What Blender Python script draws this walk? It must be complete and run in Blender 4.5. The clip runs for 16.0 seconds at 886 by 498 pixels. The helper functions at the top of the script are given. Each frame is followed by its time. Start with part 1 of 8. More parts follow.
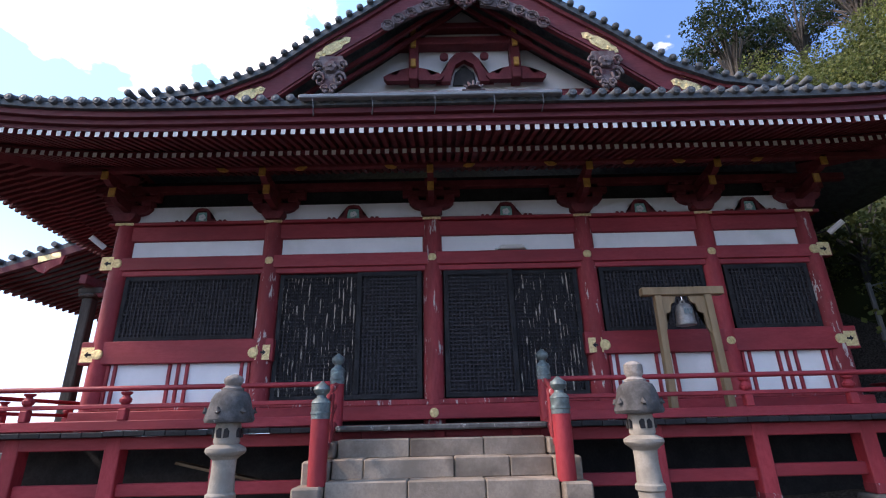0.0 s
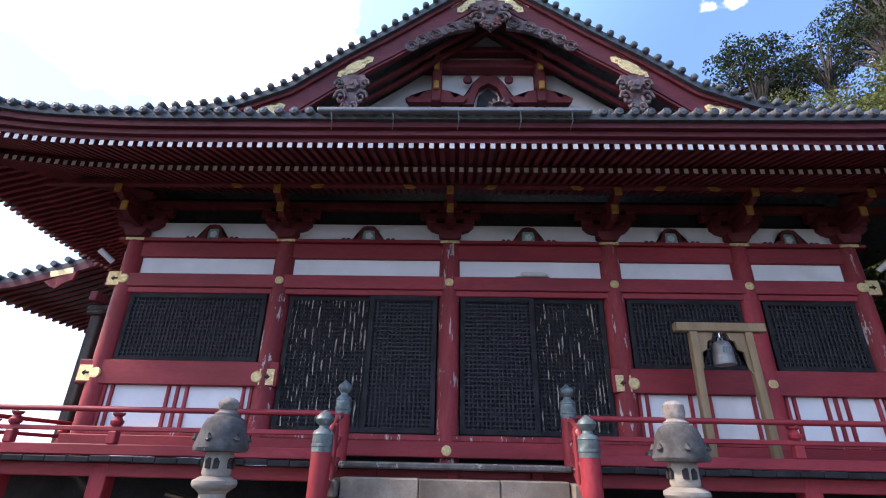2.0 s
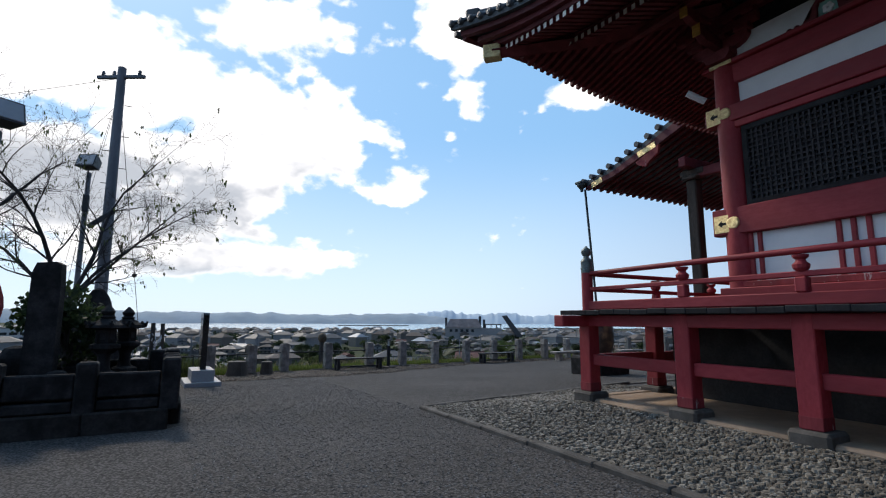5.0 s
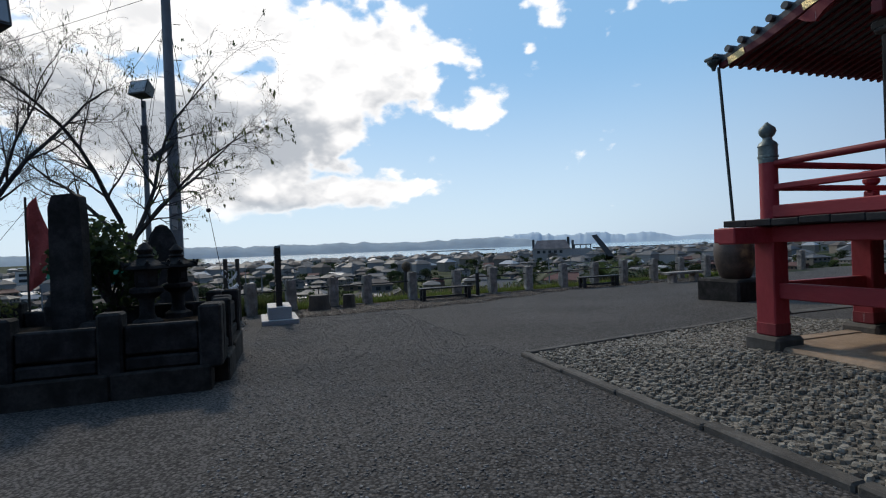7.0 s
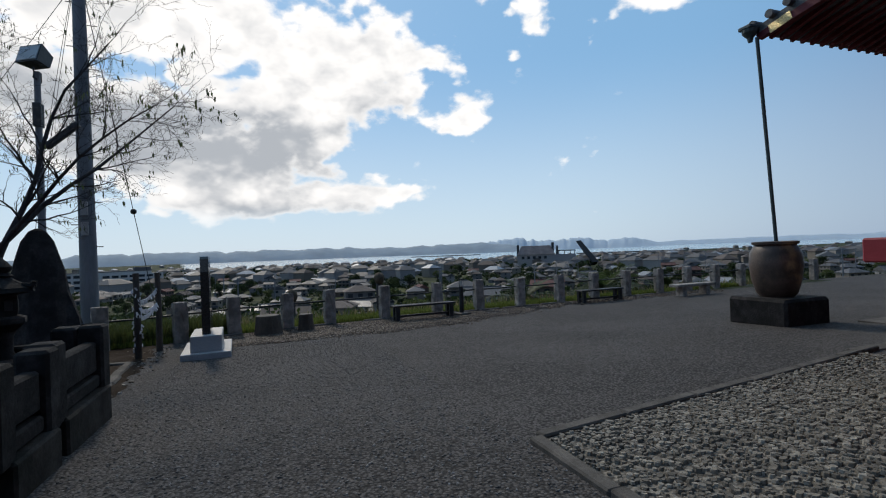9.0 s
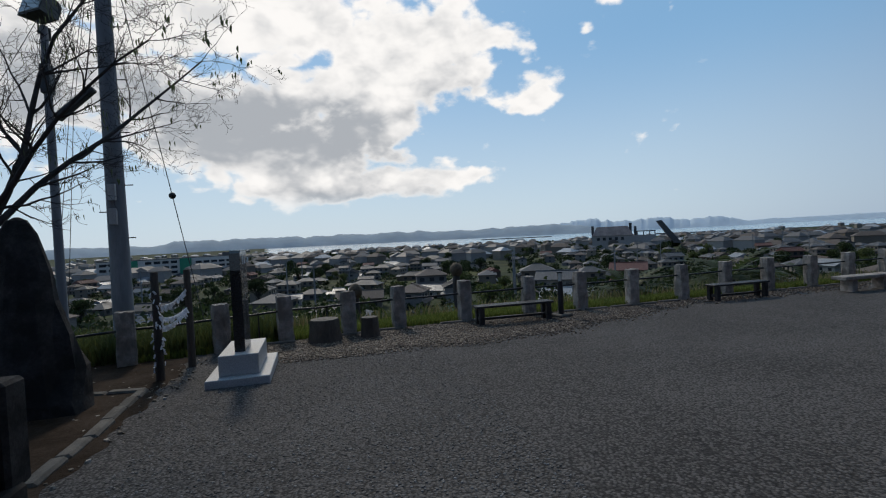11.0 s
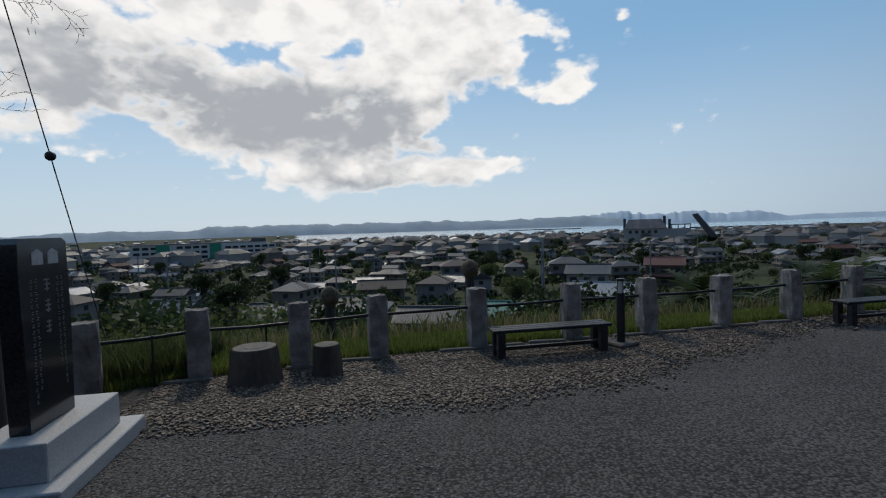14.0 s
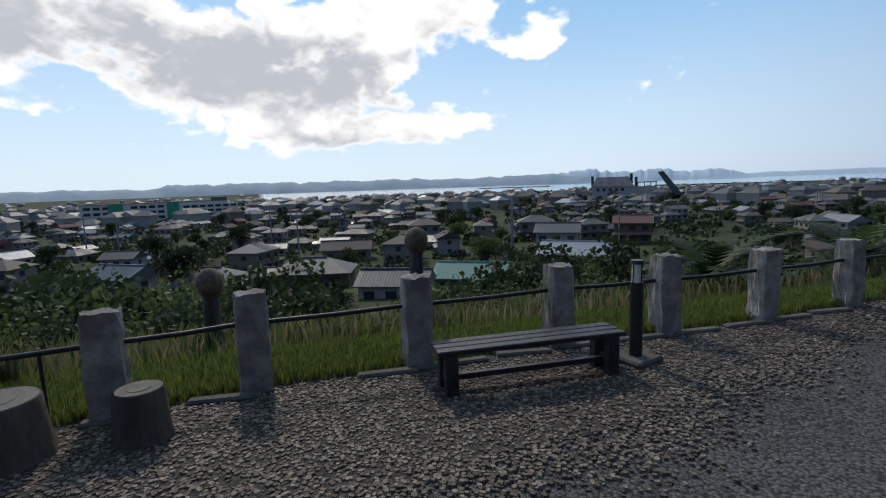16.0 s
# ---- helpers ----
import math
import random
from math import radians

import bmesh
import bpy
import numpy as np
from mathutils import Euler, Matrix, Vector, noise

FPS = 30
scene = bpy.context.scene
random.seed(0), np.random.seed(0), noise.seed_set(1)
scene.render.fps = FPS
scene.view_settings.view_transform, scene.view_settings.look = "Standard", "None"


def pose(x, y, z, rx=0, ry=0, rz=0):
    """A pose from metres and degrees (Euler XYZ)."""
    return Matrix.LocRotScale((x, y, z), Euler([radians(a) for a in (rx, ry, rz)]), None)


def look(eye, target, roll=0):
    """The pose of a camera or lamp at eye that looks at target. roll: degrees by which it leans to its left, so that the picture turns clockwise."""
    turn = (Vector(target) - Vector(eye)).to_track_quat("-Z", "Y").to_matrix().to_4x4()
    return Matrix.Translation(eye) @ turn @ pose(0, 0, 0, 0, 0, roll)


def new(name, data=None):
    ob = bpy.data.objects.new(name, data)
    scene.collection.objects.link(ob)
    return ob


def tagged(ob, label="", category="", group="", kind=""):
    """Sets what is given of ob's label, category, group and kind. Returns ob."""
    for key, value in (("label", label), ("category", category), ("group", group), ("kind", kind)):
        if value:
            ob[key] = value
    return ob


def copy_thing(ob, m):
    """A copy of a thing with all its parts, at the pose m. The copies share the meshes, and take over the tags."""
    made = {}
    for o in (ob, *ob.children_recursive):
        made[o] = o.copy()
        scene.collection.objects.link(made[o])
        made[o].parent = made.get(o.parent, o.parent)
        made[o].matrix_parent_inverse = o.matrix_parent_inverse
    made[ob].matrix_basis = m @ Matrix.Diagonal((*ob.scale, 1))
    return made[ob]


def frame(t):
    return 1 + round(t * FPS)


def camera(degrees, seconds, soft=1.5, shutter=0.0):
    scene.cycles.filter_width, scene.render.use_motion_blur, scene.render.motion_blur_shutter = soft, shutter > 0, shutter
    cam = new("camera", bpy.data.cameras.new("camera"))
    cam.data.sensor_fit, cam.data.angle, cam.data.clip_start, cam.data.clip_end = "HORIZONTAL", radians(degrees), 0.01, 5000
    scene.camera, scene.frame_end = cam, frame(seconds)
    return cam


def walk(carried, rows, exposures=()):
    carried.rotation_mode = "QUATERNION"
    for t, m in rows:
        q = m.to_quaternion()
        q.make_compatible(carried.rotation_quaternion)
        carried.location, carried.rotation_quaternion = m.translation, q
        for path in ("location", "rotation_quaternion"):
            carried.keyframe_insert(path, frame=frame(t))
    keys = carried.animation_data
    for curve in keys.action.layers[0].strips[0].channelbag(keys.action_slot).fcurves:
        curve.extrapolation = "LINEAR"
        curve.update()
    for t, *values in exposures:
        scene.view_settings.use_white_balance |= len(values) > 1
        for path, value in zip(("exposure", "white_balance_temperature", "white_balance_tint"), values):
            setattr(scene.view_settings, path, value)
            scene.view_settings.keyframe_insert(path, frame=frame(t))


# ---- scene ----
cam = camera(84.0, 16.0, soft=1.15)
PATH = [
    (0, (0.044, 0.819, 1.253), (0.052, 2.7, 1.93), -1.3),
    (0.5, (-0.009, 0.995, 1.411), (-0.069, 2.865, 2.119), -0.4),
    (1, (0.079, 1.095, 1.441), (0.093, 2.952, 2.182), -0.4),
    (1.5, (0.144, 1.182, 1.399), (0.172, 3.031, 2.162), 0.4),
    (2, (-0.006, 1.287, 1.258), (-0.06, 3.116, 2.063), 1.3),
    (2.5, (-0.473, 1.249, 1.173), (-0.986, 3.05, 1.876), 1.4),
    (3, (-0.715, 1.317, 1.051), (-1.645, 2.975, 1.671), -1.7),
    (3.5, (-0.908, 1.7, 1.175), (-2.104, 3.208, 1.718), -2.2),
    (4, (-1.157, 1.944, 1.134), (-2.561, 3.289, 1.604), -0.4),
    (4.5, (-1.38, 2.046, 1.105), (-2.948, 3.241, 1.445), 0.2),
    (5, (-1.687, 2.409, 1.117), (-3.437, 3.334, 1.405), 0.3),
    (7.5, (-4.115, 3.319, 1.143), (-6.018, 3.934, 1.108), -2.6),
    (8, (-4.648, 3.551, 1.187), (-6.521, 4.251, 1.181), -2.0),
    (10.5, (-7.818, 4.561, 1.265), (-9.757, 5.05, 1.248), -2.4),
    (11, (-8.47, 4.49, 1.332), (-10.429, 4.888, 1.281), -2.8),
    (11.5, (-9.051, 4.49, 1.317), (-11.015, 4.865, 1.288), -3.1),
    (12, (-9.627, 4.606, 1.278), (-11.606, 4.894, 1.28), -3.8),
    (12.5, (-10.215, 5.069, 1.223), (-12.202, 5.294, 1.246), -3.9),
    (13, (-10.771, 5.168, 1.209), (-12.748, 5.468, 1.159), -3.0),
    (13.5, (-11.351, 5.515, 1.166), (-13.326, 5.817, 1.075), -2.5),
    (14, (-11.869, 5.553, 1.266), (-13.846, 5.84, 1.178), -1.8),
    (14.5, (-12.593, 5.754, 1.238), (-14.564, 6.086, 1.177), -0.9),
    (15, (-13.191, 5.998, 1.209), (-15.166, 6.307, 1.14), -1.1),
    (15.5, (-13.901, 6.259, 1.229), (-15.863, 6.634, 1.119), -1.2),
    (16, (-14.525, 6.435, 1.201), (-16.467, 6.835, 0.941), -1.9),
]
EXPOSURE = [(0.0, 1.36, 6800, 25), (1.0, 1.36, 6800, 25), (1.5, 1.56, 6850, 26), (2.0, 1.64, 6850, 26), (2.5, 1.2, 6750, 23), (3.0, 0.56, 6950, 21), (3.5, 0.2, 6800, 17), (4.5, 0.2, 6700, 13), (5.0, 0.15, 6650, 12), (8.0, -0.15, 6700, 10), (10.5, -0.3, 6750, 10), (12.5, -0.45, 6750, 10), (13.4, -0.28, 6750, 10), (14.4, -0.48, 6750, 10), (15.0, -0.5, 6750, 11), (15.5, -0.44, 6750, 11), (16.0, 0.0, 6750, 11)]
walk(cam, [(t, look(eye, target, roll)) for t, eye, target, roll in PATH], EXPOSURE)


# ---- world and sun ----
def node(tree, kind, **values):
    n = tree.nodes.new(kind)
    for key, value in values.items():
        if key.startswith("i_"):
            n.inputs[key[2:].replace("_", " ")].default_value = value
        elif key == "op":
            n.operation = value
        elif key == "kind":
            n.data_type = value
    return n


def calc(tree, op, a, b=None, c=None):
    n = tree.nodes.new("ShaderNodeMath")
    n.operation = op
    for slot, value in enumerate((a, b, c)):
        if value is None:
            continue
        if isinstance(value, (int, float)):
            n.inputs[slot].default_value = value
        else:
            tree.links.new(value, n.inputs[slot])
    return n.outputs[0]


def mixed(tree, factor, a, b, blend="MIX"):
    n = tree.nodes.new("ShaderNodeMix")
    n.data_type, n.blend_type = "RGBA", blend
    for slot, value in ((0, factor), (6, a), (7, b)):
        if isinstance(value, (int, float)):
            n.inputs[slot].default_value = value
        elif isinstance(value, tuple):
            n.inputs[slot].default_value = (*value, 1.0)
        else:
            tree.links.new(value, n.inputs[slot])
    return n.outputs[2]


def step_between(tree, value, low, high, to_low=0.0, to_high=1.0):
    n = tree.nodes.new("ShaderNodeMapRange")
    n.interpolation_type = "SMOOTHSTEP"
    tree.links.new(value, n.inputs[0])
    for slot, v in zip((1, 2, 3, 4), (low, high, to_low, to_high)):
        n.inputs[slot].default_value = v
    return n.outputs[0]


SUN_AZIMUTH, SUN_HEIGHT = radians(-9), radians(42)
to_sun = Vector((-math.cos(SUN_AZIMUTH) * math.cos(SUN_HEIGHT), math.sin(SUN_AZIMUTH) * math.cos(SUN_HEIGHT), math.sin(SUN_HEIGHT)))

world = bpy.data.worlds.new("world")
scene.world = world
world.use_nodes = True
wt = world.node_tree
wt.nodes.clear()
sky = wt.nodes.new("ShaderNodeTexSky")
sky.sky_type, sky.sun_disc = "NISHITA", False
sky.sun_elevation, sky.sun_rotation = SUN_HEIGHT, math.atan2(to_sun.x, to_sun.y)
sky.air_density, sky.dust_density, sky.ozone_density = 1.0, 0.6, 2.5
place = wt.nodes.new("ShaderNodeTexCoord")
apart = wt.nodes.new("ShaderNodeSeparateXYZ")
wt.links.new(place.outputs["Generated"], apart.inputs[0])
DEG = 57.29578
bearing = calc(wt, "MULTIPLY", calc(wt, "ARCTAN2", apart.outputs[1], calc(wt, "MULTIPLY", apart.outputs[0], -1.0)), DEG)
height = calc(wt, "MULTIPLY", calc(wt, "ARCSINE", apart.outputs[2]), DEG)
squash = wt.nodes.new("ShaderNodeMapping")
squash.inputs["Scale"].default_value = (1.0, 1.0, 1.6)
wt.links.new(place.outputs["Generated"], squash.inputs[0])


def sky_noise(scale, detail, rough):
    n = node(wt, "ShaderNodeTexNoise", i_Scale=scale, i_Detail=detail, i_Roughness=rough, i_Distortion=0.15)
    wt.links.new(squash.outputs[0], n.inputs["Vector"])
    return n.outputs[0]


wisps, curls = sky_noise(6.0, 9.0, 0.55), sky_noise(15.0, 3.0, 0.5)
heaps = wt.nodes.new("ShaderNodeTexVoronoi")
heaps.feature = "SMOOTH_F1"
heaps.inputs["Scale"].default_value, heaps.inputs["Smoothness"].default_value = 17.0, 0.35
swirl = wt.nodes.new("ShaderNodeVectorMath")
swirl.operation = "MULTIPLY_ADD"
warp = node(wt, "ShaderNodeTexNoise", i_Scale=14.0, i_Detail=4.0)
wt.links.new(squash.outputs[0], warp.inputs["Vector"])
wt.links.new(warp.outputs[1], swirl.inputs[0])
swirl.inputs[1].default_value = (0.12, 0.12, 0.12)
wt.links.new(squash.outputs[0], swirl.inputs[2])
wt.links.new(swirl.outputs[0], heaps.inputs["Vector"])


def banks(rows):
    """Soft ovals on the sky: bearing, height, half width, half height (degrees), weight."""
    total = None
    for b, h, wide, tall, weight in rows:
        db = calc(wt, "DIVIDE", calc(wt, "SUBTRACT", bearing, float(b)), float(wide))
        dh = calc(wt, "DIVIDE", calc(wt, "SUBTRACT", height, float(h)), float(tall))
        r2 = calc(wt, "MULTIPLY_ADD", db, db, calc(wt, "MULTIPLY", dh, dh))
        puff = calc(wt, "MULTIPLY", calc(wt, "EXPONENT", calc(wt, "MULTIPLY", r2, -0.8)), float(weight))
        total = puff if total is None else calc(wt, "ADD", total, puff)
    return total


BANKS = [(-7, 11.8, 14, 4.6, 1.9), (2, 5.9, 12, 1.9, 1.25), (-26, 15, 12, 4.5, 0.9), (10, 19.5, 9.5, 4.4, 1.6), (-4, 24.5, 13, 4.0, 1.15), (-24, 27, 14, 4, 0.7), (-52, 18, 16, 9, 0.75), (15, 11, 3.0, 2.0, 0.55), (16.5, 7, 3.0, 1.5, 0.5),
         (11, 32.5, 9, 3.8, 1.05), (28, 31.5, 5, 5.0, 1.0), (30.5, 25.5, 2.6, 2.2, 0.8), (57, 44, 17, 13, 1.3), (36, 52, 14, 9, 0.9), (23, 14.8, 2.4, 1.6, 0.95), (45.5, 24.8, 6, 2.4, 1.0), (24, 27, 2.5, 1.4, 0.6), (-38, 8, 5, 1.4, 0.5),
         (37, 40, 6, 5, 0.8), (47, 37, 8, 4, 0.6), (-17, 23.5, 11, 4.5, 0.95), (-34, 22, 10, 7, 0.8),
         (-100, 30, 40, 14, 0.7), (170, 35, 40, 16, 0.6)]
BASES = [(-8, 12.3, 16, 4.0, 1.5), (3, 4.5, 11, 1.4, 1.1), (-28, 15.5, 11, 4.5, 0.8), (14, 17.5, 4, 1.8, 0.5), (6, 9.5, 5, 1.6, 0.75), (12, 31, 6, 2, 0.35), (-52, 14, 14, 6, 0.6), (50, 38, 12, 5, 0.4)]
lumpy = calc(wt, "MULTIPLY_ADD", calc(wt, "SUBTRACT", wisps, 0.5), 3.0, calc(wt, "MULTIPLY", calc(wt, "SUBTRACT", 0.42, heaps.outputs["Distance"]), 0.9))
depth = calc(wt, "ADD", lumpy, calc(wt, "SUBTRACT", calc(wt, "MINIMUM", banks(BANKS), 1.4), 0.58))
cover = step_between(wt, depth, -0.06, 0.36)
inside = step_between(wt, depth, 0.12, 0.7)
dull = calc(wt, "ADD", calc(wt, "MULTIPLY_ADD", calc(wt, "SUBTRACT", curls, 0.5), 2.2, banks(BASES)), calc(wt, "MULTIPLY", calc(wt, "SUBTRACT", heaps.outputs["Distance"], 0.42), 0.8))
grey = calc(wt, "MULTIPLY", step_between(wt, dull, -0.15, 1.35), calc(wt, "MULTIPLY_ADD", inside, 0.75, 0.25))
soft = calc(wt, "MULTIPLY", step_between(wt, curls, 0.38, 0.7, 0.0, 0.45), inside)
cloud = mixed(wt, calc(wt, "MAXIMUM", grey, soft), (12.2, 12.2, 12.3), (5.2, 5.65, 6.3))
haze = step_between(wt, height, 22.0, 0.0, 0.03, 0.62)
# paler towards the sun, deeper blue away from it
facing = wt.nodes.new("ShaderNodeVectorMath")
facing.operation = "DOT_PRODUCT"
wt.links.new(place.outputs["Generated"], facing.inputs[0])
facing.inputs[1].default_value = to_sun
toward = step_between(wt, facing.outputs["Value"], 0.08, 0.68)
clear = mixed(wt, haze, mixed(wt, 0.65, sky.outputs[0], mixed(wt, toward, (0.7, 1.9, 4.6), (2.7, 6.1, 10.2))), mixed(wt, toward, (4.5, 6.0, 8.0), (8.2, 9.5, 10.5)))
glow = wt.nodes.new("ShaderNodeBackground")
glow.inputs[1].default_value = 0.1
wt.links.new(mixed(wt, calc(wt, "MULTIPLY", cover, step_between(wt, height, 1.0, 6.0)), clear, cloud), glow.inputs[0])
world_out = wt.nodes.new("ShaderNodeOutputWorld")
wt.links.new(glow.outputs[0], world_out.inputs[0])

lamp = bpy.data.lights.new("sun", "SUN")
lamp.energy, lamp.angle, lamp.color = 2.0, radians(6), (1.0, 0.92, 0.80)
new("sun", lamp).matrix_world = look(to_sun * 60, (0, 0, 0))


# ---- materials ----
def paint(name, base, rough=0.7, metal=0.0, vary=0.3, scale=3.0, grain=30.0, bump=0.15, worn=None, worn_at=0.62, worn_scale=9.0, stretch=(1, 1, 1), dirt=None, pebbles=0.0, hue=0.0, spec=0.4):
    """A surface with variation at two scales, a fine relief, and patches of wear in a second colour."""
    m = bpy.data.materials.new(name)
    m.use_nodes = True
    t = m.node_tree
    bsdf = t.nodes["Principled BSDF"]
    bsdf.inputs["Specular IOR Level"].default_value = spec
    where, chance = t.nodes.new("ShaderNodeTexCoord"), t.nodes.new("ShaderNodeObjectInfo")
    moved = t.nodes.new("ShaderNodeVectorMath")
    moved.operation = "MULTIPLY_ADD"
    t.links.new(chance.outputs["Random"], moved.inputs[0])
    moved.inputs[1].default_value = (17.0, 11.0, 7.0)
    t.links.new(where.outputs["Object"], moved.inputs[2])
    scaled = t.nodes.new("ShaderNodeMapping")
    scaled.inputs["Scale"].default_value = stretch
    t.links.new(moved.outputs[0], scaled.inputs[0])

    def cloudy(size, detail=4.0, rough_=0.6):
        n = node(t, "ShaderNodeTexNoise", i_Scale=size, i_Detail=detail, i_Roughness=rough_)
        t.links.new(scaled.outputs[0], n.inputs["Vector"])
        return n.outputs[0]

    broad, fine = cloudy(scale), cloudy(grain, 5.0, 0.7)
    dark = tuple(c * (1 - vary) for c in base)
    pale = tuple(min(1.0, c * (1 + vary) + 0.01) for c in base)
    colour = mixed(t, step_between(t, broad, 0.3, 0.7), dark, pale)
    colour = mixed(t, step_between(t, fine, 0.3, 0.75, 0.0, 0.55), colour, tuple(c * (1 - 0.8 * vary) for c in base))
    each = calc(t, "MULTIPLY_ADD", chance.outputs["Random"], 2 * hue, 1 - hue)
    if hue:
        n = t.nodes.new("ShaderNodeHueSaturation")
        t.links.new(colour, n.inputs["Color"])
        t.links.new(each, n.inputs["Value"])
        colour = n.outputs[0]
    relief = fine
    if pebbles:
        cells = node(t, "ShaderNodeTexVoronoi", i_Scale=pebbles)
        t.links.new(where.outputs["Object"], cells.inputs["Vector"])
        tone = node(t, "ShaderNodeSeparateColor")
        t.links.new(cells.outputs["Color"], tone.inputs[0])
        colour = mixed(t, step_between(t, tone.outputs[0], 0.0, 1.0, 0.0, 0.75), colour, tuple(min(1, c * 2.3) for c in base))
        colour = mixed(t, step_between(t, cells.outputs["Distance"], 0.35, 0.75, 0.0, 0.8), colour, tuple(c * 0.25 for c in base))
        relief = calc(t, "SUBTRACT", calc(t, "MULTIPLY", fine, 0.25), cells.outputs["Distance"])
    if dirt:
        colour = mixed(t, step_between(t, cloudy(scale * 0.45, 6.0), 0.48, 0.68), colour, dirt)
    if worn:
        colour = mixed(t, step_between(t, cloudy(worn_scale, 8.0, 0.72), worn_at, worn_at + 0.035), colour, worn)
    t.links.new(colour, bsdf.inputs["Base Color"])
    bsdf.inputs["Metallic"].default_value = metal
    t.links.new(step_between(t, fine, 0.2, 0.8, max(0.05, rough - 0.12), min(1.0, rough + 0.12)), bsdf.inputs["Roughness"])
    if bump:
        b = t.nodes.new("ShaderNodeBump")
        b.inputs["Strength"].default_value, b.inputs["Distance"].default_value = min(1.0, bump), 0.02 if not pebbles else 0.4 / pebbles
        t.links.new(relief, b.inputs["Height"])
        t.links.new(b.outputs[0], bsdf.inputs["Normal"])
    return m


RED = paint("red_lacquered_wood", (0.31, 0.022, 0.030), 0.6, vary=0.3, scale=2.0, grain=28, worn=(0.42, 0.36, 0.33), worn_at=0.70, worn_scale=7, stretch=(1, 1, 0.35), bump=0.1)
RED_BEAM = paint("red_lacquered_beam", (0.285, 0.020, 0.028), 0.58, vary=0.28, scale=1.6, grain=26, worn=(0.40, 0.33, 0.30), worn_at=0.735, worn_scale=6, stretch=(0.3, 1, 1), bump=0.1)
RED_WORN = paint("worn_red_wood", (0.25, 0.024, 0.030), 0.7, vary=0.35, scale=2.5, grain=30, worn=(0.50, 0.44, 0.41), worn_at=0.585, worn_scale=9, stretch=(1, 1, 0.22), bump=0.15)
# Column red with the shade of the eaves darkened into its colour.
RED_EAVE = paint("shaded_purple_red_eave", (0.115, 0.010, 0.017), 0.65, vary=0.35, scale=1.6, grain=26, worn=(0.25, 0.15, 0.15), worn_at=0.72, worn_scale=6, stretch=(0.3, 1, 1), bump=0.1)
# Same red again, shade put into the base colour for rafters and undersides.
RED_SHADED = paint("shaded_red_wood", (0.15, 0.017, 0.022), 0.7, vary=0.3, scale=3)
PLASTER = paint("white_plaster", (0.78, 0.77, 0.77), 0.9, vary=0.06, scale=1.5, grain=60, bump=0.05, dirt=(0.66, 0.65, 0.63))
WHITE_TIP = paint("white_painted_rafter_end", (0.78, 0.74, 0.70), 0.8, vary=0.08, hue=0.12)
LATTICE = paint("black_lattice_wood", (0.032, 0.031, 0.036), 0.7, vary=0.4, scale=2.5, worn=(0.22, 0.18, 0.14), worn_at=0.66, worn_scale=3.0, stretch=(4, 7, 7), bump=0.1, spec=0.2)
LATTICE_WORN = paint("peeling_black_lattice", (0.021, 0.0205, 0.024), 0.8, vary=0.4, scale=2.5, worn=(0.42, 0.36, 0.29), worn_at=0.545, worn_scale=2.4, stretch=(9, 9, 1.1), bump=0.1, spec=0.2)
BLACK_WOOD = paint("black_painted_wood", (0.017, 0.017, 0.019), 0.7, vary=0.4, worn=(0.15, 0.14, 0.13), worn_at=0.70, spec=0.2)
# Near-black fill that paints the shade inside rooms, openings and recesses.
DARK_IN = paint("near_black_inner_shade", (0.018, 0.017, 0.018), 0.8, vary=0.3)
GOLD = paint("gilt_metal", (0.90, 0.66, 0.34), 0.45, metal=0.75, vary=0.28, scale=30, grain=70, bump=0.8)
GOLD_DULL = paint("yellow_ochre_paint", (0.48, 0.24, 0.045), 0.6, vary=0.3, scale=9)
TILE = paint("grey_roof_tile", (0.072, 0.080, 0.086), 0.55, vary=0.4, scale=9, hue=0.25, worn=(0.22, 0.235, 0.22), worn_at=0.66)
VERDIGRIS = paint("weathered_bronze", (0.135, 0.17, 0.165), 0.5, metal=0.35, vary=0.4, scale=9, worn=(0.26, 0.36, 0.32), worn_at=0.60)
COPPER = paint("dark_green_copper_pipe", (0.06, 0.085, 0.09), 0.5, metal=0.3, vary=0.3)
GUTTER = paint("grey_gutter_metal", (0.17, 0.18, 0.19), 0.5, metal=0.3, vary=0.2)
STEP_STONE = paint("weathered_step_stone", (0.255, 0.205, 0.158), 0.85, vary=0.3, scale=2.4, grain=35, hue=0.14, dirt=(0.12, 0.092, 0.07), bump=0.3)
LANTERN_STONE = paint("pale_lantern_granite", (0.31, 0.275, 0.225), 0.85, vary=0.25, scale=5, grain=60, dirt=(0.24, 0.21, 0.17), bump=0.3)
LANTERN_DARK = paint("lichen_dark_stone", (0.075, 0.07, 0.066), 0.85, vary=0.45, scale=8, grain=50, worn=(0.32, 0.31, 0.29), worn_at=0.66, bump=0.35)
GRANITE = paint("rough_grey_granite", (0.32, 0.28, 0.245), 0.9, vary=0.35, scale=6, grain=40, dirt=(0.17, 0.142, 0.118), worn=(0.36, 0.34, 0.31), worn_at=0.66, bump=0.9, hue=0.12)
# Both stones are darkened to near black to carry their backlit shade.
DARK_STONE = paint("backlit_stained_stone", (0.030, 0.027, 0.026), 0.85, vary=0.5, scale=4, grain=30, dirt=(0.018, 0.017, 0.016), worn=(0.15, 0.14, 0.13), worn_at=0.71, bump=0.5, spec=0.12)
WALL_STONE = paint("backlit_wall_stone", (0.036, 0.031, 0.027), 0.9, vary=0.4, scale=4, grain=30, dirt=(0.02, 0.019, 0.016), bump=0.4, spec=0.12)
POLISHED = paint("polished_black_granite", (0.016, 0.016, 0.018), 0.1, vary=0.3, scale=40, grain=160, bump=0.0, spec=0.6)
